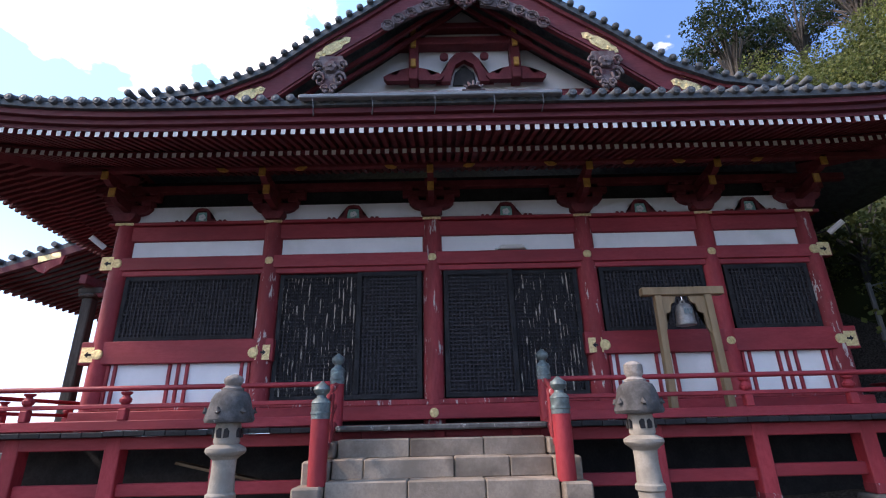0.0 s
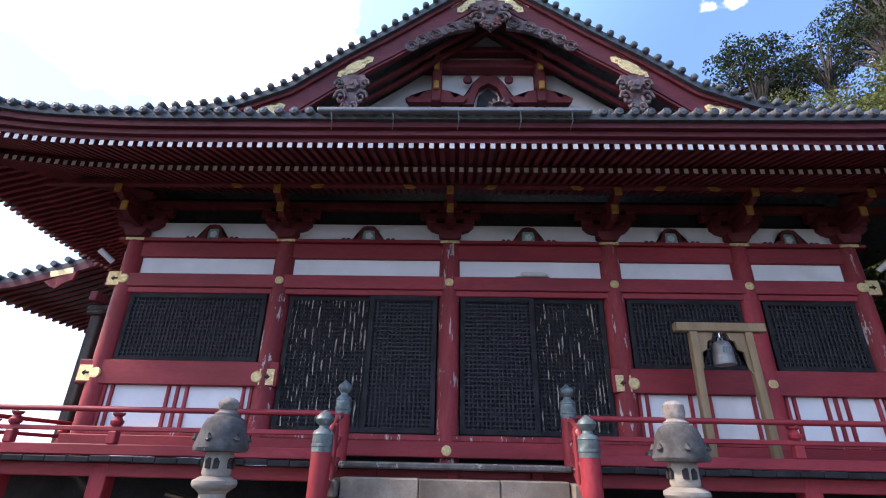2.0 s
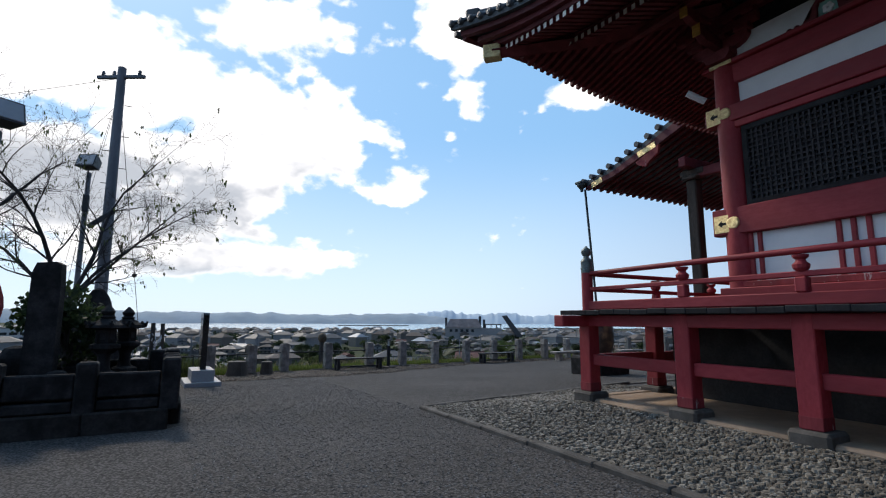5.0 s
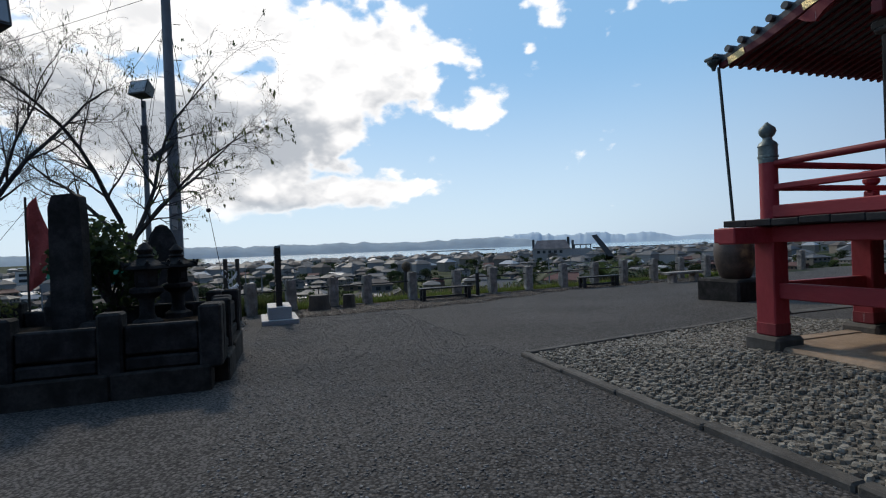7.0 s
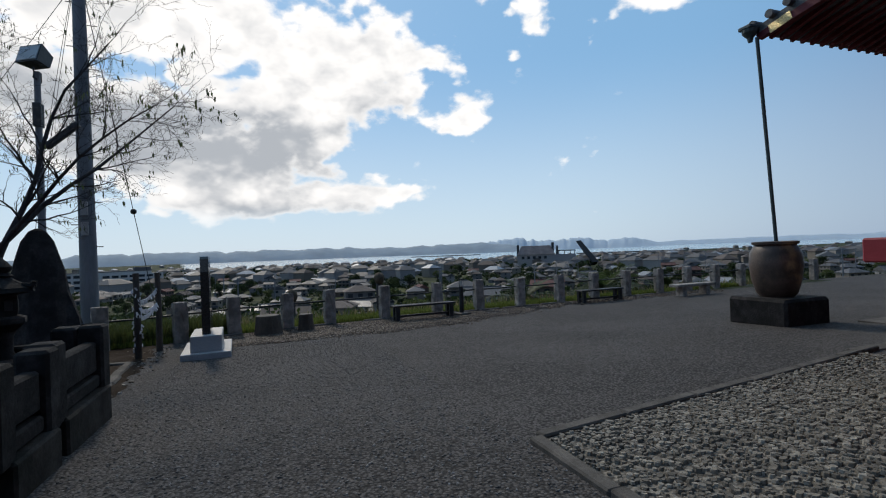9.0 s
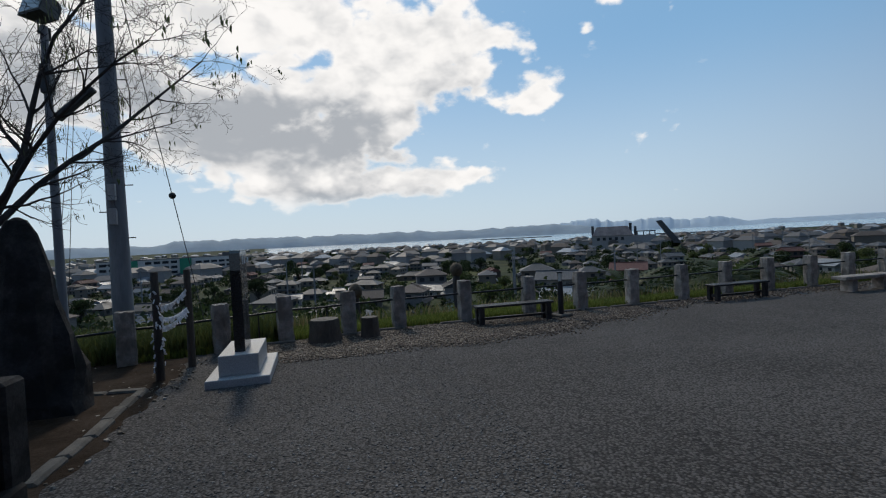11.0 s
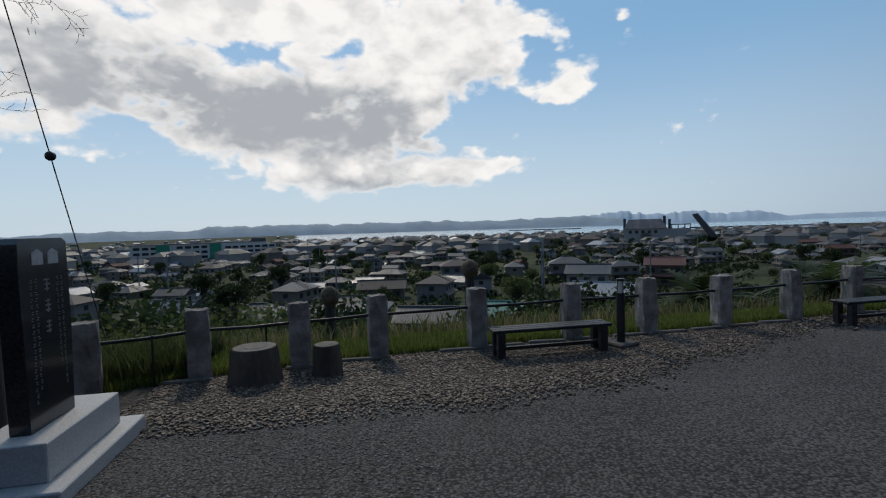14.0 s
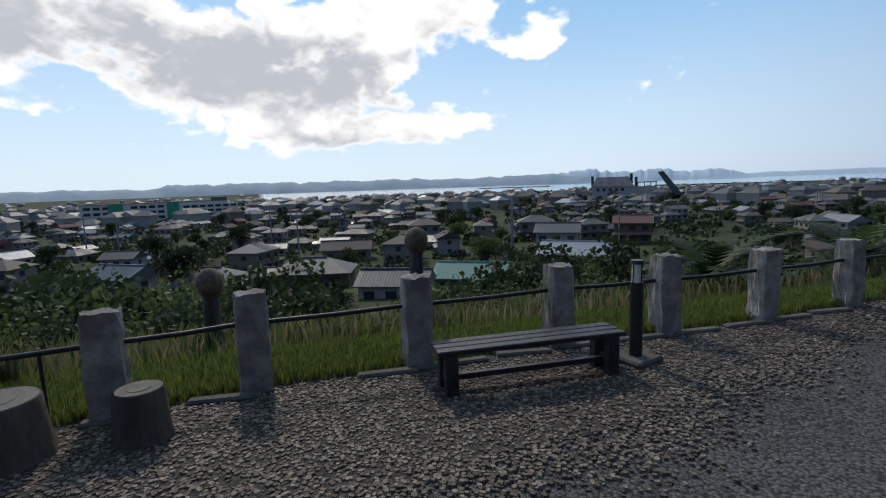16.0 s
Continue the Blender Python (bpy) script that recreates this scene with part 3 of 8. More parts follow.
def corner_plate(x, z, way, y=FY):
    """A square gilt plate with a swallow-tail notch and a round boss towards the bay."""
    bm = B()
    w, h = 0.15, 0.125
    sheet(bm, [(x - w, z - h), (x + w * 0.6, z - h), (x + w * 0.6, z + h), (x - w, z + h)] if way > 0 else [(x - w * 0.6, z - h), (x + w, z - h), (x + w, z + h), (x - w * 0.6, z + h)], "y", y - 0.012, y + 0.002)
    tube(bm, [(x + way * 0.13, y - 0.026, z), (x + way * 0.13, y - 0.012, z), (x + way * 0.13, y + 0.002, z)], [0.075, 0.092, 0.092], 18)
    plate = part("gilt_plate", bm, GOLD, hall, "gilt corner plate")
    bm = B()
    sheet(bm, [(x - way * 0.09, z), (x - way * 0.03, z + 0.05), (x - way * 0.03, z + 0.018), (x + way * 0.03, z + 0.018), (x + way * 0.03, z - 0.018), (x - way * 0.03, z - 0.018), (x - way * 0.03, z - 0.05)], "y", y - 0.016, y - 0.0115)
    part("dark_cutout", bm, BLACK_WOOD, plate)


for x in COLS[1:5]:
    rosette(x, 4.15)
for z in (4.15, 2.52):
    corner_plate(LX + 0.18, z, 1)
    corner_plate(RX - 0.18, z, -1)
corner_plate(COLS[1] + 0.02, 2.50, -1, FY - 0.002)
corner_plate(COLS[3] - 0.02, 2.50, 1, FY - 0.002)
rosette(COLS[4], 2.53)
rosette(COLS[2], 1.46, 0.075, FY - 0.10)
for x in COLS:
    bm = B()
    box(bm, x - 0.17, x + 0.17, FY - 0.012, FY + 0.1, 4.895, 4.95, 0.008)
    part("gilt_clasp", bm, GOLD, hall, "gilt clasp over the column head")


def bracket(x):
    """A bracket set: cap block, cross arms with rounded ends, bearing blocks and ochre-tipped noses."""
    bm = B()
    y = FY + 0.12
    sheet(bm, [(x - 0.14, 4.957), (x + 0.14, 4.957), (x + 0.2, 5.04), (x + 0.2, 5.12), (x - 0.2, 5.12), (x - 0.2, 5.04)], "y", y - 0.2, y + 0.2)
    arm = [(x - 0.42, 5.30), (x - 0.42, 5.24), (x - 0.34, 5.16), (x - 0.24, 5.122), (x + 0.24, 5.122), (x + 0.34, 5.16), (x + 0.42, 5.24), (x + 0.42, 5.30)]
    sheet(bm, arm, "y", y - 0.11, y + 0.02)
    for dx in (-0.34, 0.0, 0.34):
        box(bm, x + dx - 0.1, x + dx + 0.1, y - 0.14, y + 0.05, 5.303, 5.40, 0.015)
    box(bm, x - 0.55, x + 0.55, y - 0.09, y + 0.03, 5.403, 5.52, 0.01)
    for dx in (-0.45, -0.15, 0.15, 0.45):
        box(bm, x + dx - 0.09, x + dx + 0.09, y - 0.13, y + 0.05, 5.523, 5.60, 0.012)
    sheet(bm, [(y - 0.62, 5.36), (y - 0.58, 5.26), (y - 0.5, 5.20), (y - 0.1, 5.16), (y - 0.1, 5.30), (y - 0.62, 5.42)], "x", x - 0.055, x + 0.055)
    sheet(bm, [(y - 0.88, 5.58), (y - 0.84, 5.48), (y - 0.75, 5.42), (y - 0.1, 5.40), (y - 0.1, 5.52), (y - 0.88, 5.64)], "x", x - 0.055, x + 0.055)
    box(bm, x - 0.11, x + 0.11, y - 0.62, y - 0.42, 5.43, 5.51, 0.012)
    body = part("bracket_set", bm, RED_SHADED, hall, "shade-toned red bracket set with ochre tips")
    bm = B()
    box(bm, x - 0.06, x + 0.06, y - 0.645, y - 0.615, 5.245, 5.44, 0.008)
    part("ochre_tip", bm, GOLD_DULL, body)
    bm = B()
    box(bm, x - 0.06, x + 0.06, y - 0.905, y - 0.875, 5.46, 5.66, 0.008)
    part("ochre_tip", bm, GOLD_DULL, body)


for x in COLS:
    bracket(x)
beam("purlin", -7.2, 8.5, 8.50, 8.62, 5.60, 5.70, RED_SHADED)
beam("purlin", -6.6, 7.9, FY + 0.06, FY + 0.2, 5.60, 5.74, RED_SHADED)
for a, b in zip(COLS, COLS[1:]):
    m = (a + b) / 2
    bm = B()
    leg = [(0.30, 4.957), (0.25, 5.01), (0.2, 5.0), (0.17, 5.08), (0.15, 5.17), (0.10, 5.23), (0, 5.245)]
    inner = [(0, 5.19), (0.09, 5.17), (0.115, 5.1), (0.12, 4.957)]
    for s in (-1, 1):
        sheet(bm, [(m + s * x, z) for x, z in leg + inner], "y", FY + 0.04, FY + 0.118)
        for dx in (0.36, 0.45):
            tube(bm, [(m + s * dx, FY + 0.05, 4.965), (m + s * dx, FY + 0.115, 4.965)], 0.04, 12)
    strut = part("frog_leg_strut", bm, RED_SHADED, hall, "carved red strut with a painted flower")
    bm = B()
    slab(bm, m - 0.118, m + 0.118, FY + 0.085, FY + 0.115, 4.957, 5.17)
    back = part("carving_ground", bm, paint("pale_green_paint", (0.22, 0.42, 0.37), 0.8, vary=0.3), strut)
    bm = B()
    for k in range(5):
        t = k * 2 * math.pi / 5
        tube(bm, [(m + 0.04 * math.cos(t), FY + 0.065, 5.06 + 0.04 * math.sin(t)), (m + 0.04 * math.cos(t), FY + 0.088, 5.06 + 0.04 * math.sin(t))], [0.026, 0.034], 10)
    part("flower", bm, PLASTER, strut, "white carved flower")
for x in COLS[1:5]:
    for s in (-1, 1):
        bm = B()
        sheet(bm, [(x + s * 0.58, 5.56), (x + s * 0.66, 5.60), (x + s * 0.80, 5.60), (x + s * 0.74, 5.54), (x + s * 0.64, 5.53)], "y", 8.46, 8.498)
        part("ochre_nose", bm, GOLD_DULL, hall)

# ---- roof ----
EAVE_L, EAVE_R, EAVE_F, EAVE_B = -8.25, 9.47, 7.0, 24.2


def lift(u):
    """Upward sweep of the eaves towards a corner, u from -1 to 1 along the side."""
    return 0.44 * max(0.0, (abs(u) - 0.5) / 0.5) ** 2.2


def flare(u):
    """Outward sweep of the eaves in plan towards a corner."""
    return 0.34 * max(0.0, (abs(u) - 0.72) / 0.28) ** 2


def flare_x(x):
    return flare((x - MID) / (MID - EAVE_L))


def flare_y(y):
    return flare((y - (EAVE_F + EAVE_B) / 2) / ((EAVE_B - EAVE_F) / 2))


def rise_x(x):
    return lift((x - MID) / (MID - EAVE_L))


def rise_y(y):
    return lift((y - (EAVE_F + EAVE_B) / 2) / ((EAVE_B - EAVE_F) / 2))


roof = part("roof", B(), TILE, hall, "sweeping grey tiled hip-and-gable roof")
roof_bm = B()
W_IN, Y_IN = 6.2, 9.35


def skirt(bm, top):
    """Four sloping sides from the eaves up to the gable roof."""
    def side(outer, inner):
        prev = None
        for (ox, oy, oz), (ix, iy, iz) in zip(outer, inner):
            row = []
            for k in range(6):
                s = k / 5
                sag = -0.22 * math.sin(math.pi * s)
                row.append(bm.verts.new((ox + (ix - ox) * s, oy + (iy - oy) * s, oz + (iz - oz) * s + sag + top)))
            if prev:
                for i in range(5):
                    bm.faces.new((prev[i], row[i], row[i + 1], prev[i + 1]))
            prev = row
    us = [k / 40 for k in range(41)]
    xl, xr, yf, yb = EAVE_L - 0.2, EAVE_R + 0.2, EAVE_F - 0.2, EAVE_B + 0.2
    il, ir, jf, jb = MID - W_IN, MID + W_IN, Y_IN, 21.9
    for y, j in ((yf, jf), (yb, jb)):
        side([(xl + (xr - xl) * u + (0.34 if u > 0.5 else -0.34) * max(0, abs(2 * u - 1) - 0.72) / 0.28, y + (-1 if y == yf else 1) * flare_x(xl + (xr - xl) * u), 5.72 + rise_x(xl + (xr - xl) * u)) for u in us], [(il + (ir - il) * u, j, 7.0) for u in us])
    for x, i in ((xl, il), (xr, ir)):
        side([(x + (-1 if x == xl else 1) * flare_y(yf + (yb - yf) * u), yf + (yb - yf) * u + (0.34 if u > 0.5 else -0.34) * max(0, abs(2 * u - 1) - 0.72) / 0.28, 5.72 + rise_y(yf + (yb - yf) * u)) for u in us], [(i, jf + (jb - jf) * u, 7.0) for u in us])


skirt(roof_bm, 0.0)
PROFILE = [(0, 10.45), (0.55, 9.98), (1.13, 9.53), (1.9, 8.92), (2.8, 8.26), (3.7, 7.52), (4.6, 7.12), (5.5, 6.98), (6.4, 6.93)]
for s in (-1, 1):
    prev = None
    for w, z in PROFILE:
        row = [roof_bm.verts.new((MID + s * w, y, z)) for y in (8.25, 14, 21.5)]
        if prev:
            for i in range(2):
                roof_bm.faces.new((prev[i], prev[i + 1], row[i + 1], row[i]))
        prev = row
bmesh.ops.remove_doubles(roof_bm, verts=roof_bm.verts[:], dist=0.02)
bmesh.ops.recalc_face_normals(roof_bm, faces=roof_bm.faces[:])
roof_bm.to_mesh(roof.data)
roof_bm.free()
roof.data.materials.clear()
roof.data.materials.append(TILE)


def on_profile(w):
    return float(np.interp(w, [p[0] for p in PROFILE], [p[1] for p in PROFILE]))


# cover tile rows with round end tiles along the front and west eaves
def tile_row(length, slope, name="cover_tile"):
    bm = B()
    n = 9
    ring0, ring1 = [], []
    for k in range(n):
        a = math.pi * k / (n - 1)
        ring0.append(bm.verts.new((0.062 * math.cos(a), 0, 0.062 * math.sin(a))))
        ring1.append(bm.verts.new((0.062 * math.cos(a), length, 0.062 * math.sin(a) + slope * length)))
    for k in range(n - 1):
        bm.faces.new((ring0[k], ring0[k + 1], ring1[k + 1], ring1[k]))
    tube(bm, [(0, -0.045, 0), (0, -0.03, 0), (0, 0.03, 0)], [0.052, 0.064, 0.064], 16)
    tube(bm, [(0, -0.05, 0), (0, -0.04, 0)], [0.025, 0.038], 10)
    return part(name, bm, TILE, roof, smooth=True)


ROWS_MADE = {}


def lay_row(x, y, z, turn, room):
    """A row of cover tiles no longer than the room before the hip."""
    length = max(0.25, round(min(2.3, room) / 0.25) * 0.25)
    if length not in ROWS_MADE:
        ROWS_MADE[length] = o = tile_row(length, 0.42)
    else:
        o = repeat_part(ROWS_MADE[length], (0, 0, 0))
    o.matrix_basis = pose(x, y, z, 0, 0, turn)


step_x = 0.215
for k in range(int((EAVE_R - EAVE_L + 1.0) / step_x) + 1):
    x = EAVE_L - 0.5 + k * step_x
    lay_row(x, EAVE_F - 0.21 - flare_x(x), 5.765 + rise_x(x), 0, min(x - EAVE_L, EAVE_R - x) + 0.4)
for k in range(53):
    y = EAVE_F - 0.4 + k * step_x
    lay_row(EAVE_L - 0.21 - flare_y(y), y, 5.765 + rise_y(y), -90, y - EAVE_F + 0.4)


def eave_board(name, out, z0, z1, material, thick=0.05, label="", tip=0.0):
    """A board that follows the swept front and west eaves."""
    bm = B()
    for front in (True, False):
        prev = None
        for k in range(61):
            if front:
                x = EAVE_L - out - tip + (EAVE_R - EAVE_L + 2 * out + 2 * tip) * k / 60
                r, f = rise_x(x), EAVE_F - out - flare_x(x) * tip / 0.34
                pts = [(x, f, z0 + r), (x, f, z1 + r), (x, f + thick, z1 + r), (x, f + thick, z0 + r)]
            else:
                y = EAVE_F - out - tip + (EAVE_B - EAVE_F + 2 * out + 2 * tip) * k / 60
                r, f = rise_y(y), EAVE_L - out - flare_y(y) * tip / 0.34
                pts = [(f, y, z0 + r), (f, y, z1 + r), (f + thick, y, z1 + r), (f + thick, y, z0 + r)]
            row = [bm.verts.new(p) for p in pts]
            if prev:
                for i in range(4):
                    bm.faces.new((prev[i], row[i], row[(i + 1) % 4], prev[(i + 1) % 4]))
            else:
                bm.faces.new(row)
            prev = row
        bm.faces.new(prev[::-1])
    return part(name, bm, material, hall, label)


eave_board("eave_tile_edge", 0.20, 5.655, 5.745, TILE, 0.08, "flat grey eave tiles", 0.34)
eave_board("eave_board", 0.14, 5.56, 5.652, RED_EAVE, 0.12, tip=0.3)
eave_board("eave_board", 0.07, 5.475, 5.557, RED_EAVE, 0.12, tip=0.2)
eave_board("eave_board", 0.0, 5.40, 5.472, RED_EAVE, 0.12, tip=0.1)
eave_board("rafter_rail", -0.80, 5.497, 5.535, RED_SHADED, 0.1)

# boarding over the rafters
bm = B()
prev_f = prev_w = None
for k in range(61):
    x = EAVE_L + (EAVE_R - EAVE_L) * k / 60
    xi = MID + (x - MID) * 0.72
    r = rise_x(x)
    row = [bm.verts.new(p) for p in ((x, EAVE_F + 0.04, 5.40 + r), (MID + (x - MID) * 0.905, EAVE_F + 0.85, 5.665 + r * 0.8), (xi, FY + 0.25, 6.06 + r * 0.2))]
    y = EAVE_F + (EAVE_B - EAVE_F) * k / 60
    cy = (EAVE_F + EAVE_B) / 2
    r = rise_y(y)
    col = [bm.verts.new(p) for p in ((EAVE_L + 0.04, y, 5.40 + r), (EAVE_L + 0.85, cy + (y - cy) * 0.905, 5.665 + r * 0.8), (COLS[0], cy + (y - cy) * 0.72, 6.06 + r * 0.2))]
    if prev_f:
        for i in range(2):
            bm.faces.new((prev_f[i], row[i], row[i + 1], prev_f[i + 1]))
            bm.faces.new((prev_w[i], col[i], col[i + 1], prev_w[i + 1]))
    prev_f, prev_w = row, col
part("eave_soffit", bm, RED_SHADED, hall)


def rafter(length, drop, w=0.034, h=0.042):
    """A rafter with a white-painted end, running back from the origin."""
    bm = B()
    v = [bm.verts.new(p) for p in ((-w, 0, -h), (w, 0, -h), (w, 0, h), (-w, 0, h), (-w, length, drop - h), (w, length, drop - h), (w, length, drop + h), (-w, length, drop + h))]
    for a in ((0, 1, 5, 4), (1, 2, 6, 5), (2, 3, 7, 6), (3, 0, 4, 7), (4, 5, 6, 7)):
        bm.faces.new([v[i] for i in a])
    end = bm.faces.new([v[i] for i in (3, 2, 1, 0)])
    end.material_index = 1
    return part("rafter", bm, [RED_SHADED, WHITE_TIP], hall)


fly, base_r = rafter(0.95, 0.29), rafter(1.6, 0.52)
pitch = 0.143
n = int((EAVE_R - EAVE_L - 0.3) / pitch)
for k in range(n + 1):
    x = EAVE_L + 0.16 + k * pitch
    o = fly if k == 0 else repeat_part(fly, (0, 0, 0))
    o.matrix_basis = Matrix.Translation((x, EAVE_F + 0.0, 5.35 + rise_x(x)))
    if abs(x - MID) < MID - EAVE_L - 0.85:
        o = base_r if k == 6 else repeat_part(base_r, (0, 0, 0))
        o.matrix_basis = Matrix.Translation((x, EAVE_F + 0.76, 5.45 + 0.8 * rise_x(x)))
plain_fly, plain_base = repeat_part(fly, (0, 0, 0)), repeat_part(base_r, (0, 0, 0))
for k in range(70):
    y = EAVE_F + 0.16 + k * pitch
    o = plain_fly if k == 0 else repeat_part(fly, (0, 0, 0))
    o.matrix_basis = pose(EAVE_L, y, 5.35 + rise_y(y), 0, 0, -90)
    if y > EAVE_F + 0.9:
        o = plain_base if k == 8 else repeat_part(base_r, (0, 0, 0))
        o.matrix_basis = pose(EAVE_L + 0.76, y, 5.45 + 0.8 * rise_y(y), 0, 0, -90)
# hip rafters with gilt ends, hip ridge tiles
for sx, cx in ((-1, EAVE_L), (1, EAVE_R)):
    bm = B()
    tipz = 5.30 + 0.44
    tube(bm, [(cx + sx * 0.1, EAVE_F - 0.1, tipz), (cx - sx * 1.0, EAVE_F + 1.0, tipz - 0.05), (cx - sx * 2.4, EAVE_F + 2.4, 5.9)], [0.12, 0.13, 0.13], 4)
    hip = part("hip_rafter", bm, RED_SHADED, hall)
    bm = B()
    box(bm, -0.1, 0.1, -0.16, 0.14, -0.13, 0.12, 0.01, pose(cx + sx * 0.10, EAVE_F - 0.10, tipz, 0, 0, sx * 45 + 0))
    part("gilt_cap", bm, GOLD, hip, "gilt end cap")
    bm = B()
    pts = [(cx + sx * (0.28 - 2.5 * s), EAVE_F - 0.28 + 2.5 * s, 6.36 + 0.36 * s + 0.1 * (1 - s) ** 4) for s in (0, 0.12, 0.3, 0.5, 0.75, 1.0)]
    tube(bm, pts, [0.12, 0.13, 0.14, 0.14, 0.14, 0.14], 8)
    box(bm, -0.13, 0.13, -0.16, 0.10, -0.22, 0.2, 0.03, pose(cx + sx * 0.32, EAVE_F - 0.32, 6.38, 0, 0, sx * 45))
    part("hip_ridge", bm, TILE, roof)

# ---- front gable ----
GY = 8.3
gable = part("gable", B(), RED_BEAM, hall, "red gable with carved pendants and gilt fittings")


def verge_band(name, low, high, y0, y1, material, parent, label=""):
    """A band under the sweep of the gable roof, between two depths below it."""
    bm = B()
    for s in (-1, 1):
        prev = None
        for k in range(41):
            w = 5.6 * k / 40
            z = on_profile(w)
            slope = (on_profile(w + 0.1) - on_profile(max(0, w - 0.1))) / (0.2 if w > 0.1 else 0.1 + w)
            d = math.sqrt(1 + slope * slope)
            row = [bm.verts.new((MID + s * w, y, z - o * d)) for y, o in ((y0, low), (y0, high), (y1, high), (y1, low))]
            if prev:
                for i in range(4):
                    bm.faces.new((prev[i], row[i], row[(i + 1) % 4], prev[(i + 1) % 4]))
            else:
                bm.faces.new(row)
            prev = row
        bm.faces.new(prev[::-1])
    return part(name, bm, material, parent, label)


verge_band("verge_tiles", -0.03, 0.09, GY - 0.12, GY + 0.5, TILE, hall, "grey verge tiles")
verge_band("verge_board", 0.095, 0.17, GY - 0.05, GY + 0.35, RED_SHADED, gable)
board = verge_band("bargeboard", 0.175, 0.50, GY, GY + 0.1, RED_EAVE, hall, "broad curved red bargeboard")
verge_band("board_moulding", 0.505, 0.55, GY + 0.02, GY + 0.12, RED_SHADED, gable)
verge_band("inner_board", 0.54, 0.61, GY + 0.35, GY + 0.42, RED_SHADED, gable)
verge_band("inner_board", 0.60, 0.68, GY + 0.55, GY + 0.62, RED_SHADED, gable)
disc = B()
tube(disc, [(0, -0.05, 0), (0, -0.03, 0), (0, 0.25, 0)], [0.05, 0.066, 0.066], 16)
tube(disc, [(0, -0.06, 0), (0, -0.045, 0)], [0.03, 0.05], 10)
disc = part("verge_end_tile", disc, TILE, roof, smooth=True)
firstdisc = True
for s in (-1, 1):
    w = 0.12
    while w < 6.2:
        z = on_profile(w)
        slope = (on_profile(w + 0.1) - on_profile(max(0.0, w - 0.1))) / 0.2
        o = disc if firstdisc else repeat_part(disc, (0, 0, 0))
        firstdisc = False
        o.matrix_basis = Matrix.Translation((MID + s * w, GY - 0.14, z + 0.05))
        w += 0.245 / math.sqrt(1 + slope * slope)
# gable wall: plaster, beams, posts
bm = B()
wall_pts = [(MID - 3.3, 7.1), (MID + 3.3, 7.1)] + [(MID + w, on_profile(abs(w)) - 0.55) for w in (2.9, 1.9, 1.1, 0, -1.1, -1.9, -2.9)]
sheet(bm, wall_pts, "y", 9.32, 9.42)
part("gable_plaster", bm, PLASTER, gable, "white plaster in the gable")
for x0, x1, z0, z1, y0 in ((-3.6, 3.6, 7.36, 7.54, 9.05), (-2.95, 2.95, 7.55, 7.66, 9.12), (-1.45, 1.45, 8.78, 8.98, 9.05), (-0.9, 0.9, 9.25, 9.4, 9.1)):
    bm = B()
    box(bm, MID + x0, MID + x1, y0, 9.318, z0, z1, 0.02)
    part("gable_beam", bm, RED_SHADED, gable)
for s in (-1, 1):
    bm = B()
    box(bm, MID + s * 1.05 - 0.1, MID + s * 1.05 + 0.1, 9.0, 9.315, 7.87, 9.24, 0.02)
    post = part("gable_post", bm, RED_SHADED, gable)
    for z in (8.12, 8.62, 8.92):
        bm = B()
        box(bm, MID + s * 1.05 - 0.055, MID + s * 1.05 + 0.055, 8.93, 8.998, z, z + 0.2, 0.015)
        part("ochre_tip", bm, GOLD_DULL, post)
    bm = B()
    for d in (-1, 1):
        sheet(bm, [(MID + s * 1.05 + d * x, z) for x, z in ((0.1, 7.88), (0.55, 7.88), (0.62, 7.98), (0.5, 8.06), (0.36, 8.0), (0.26, 8.16), (0.1, 8.2))], "y", 9.07, 9.20)
    part("scroll_bracket", bm, RED_SHADED, post)
bm = B()
for s in (-1, 1):
    sheet(bm, [(MID + s * x, z) for x, z in ((0.0, 8.62), (0.16, 8.6), (0.3, 8.44), (0.36, 8.25), (0.52, 8.05), (0.60, 7.88), (0.30, 7.88), (0.26, 8.1), (0.18, 8.3), (0.0, 8.42))], "y", 9.12, 9.25)
    tube(bm, [(MID + s * 0.42, 9.1, 8.5), (MID + s * 0.42, 9.16, 8.5)], 0.09, 12)
part("frog_leg_strut", bm, RED_SHADED, gable)
bm = B()
sheet(bm, [(MID - 0.25, 7.9), (MID + 0.25, 7.9), (MID + 0.2, 8.2), (MID, 8.4), (MID - 0.2, 8.2)], "y", 9.27, 9.315)
part("dark_opening", bm, DARK_IN, gable)


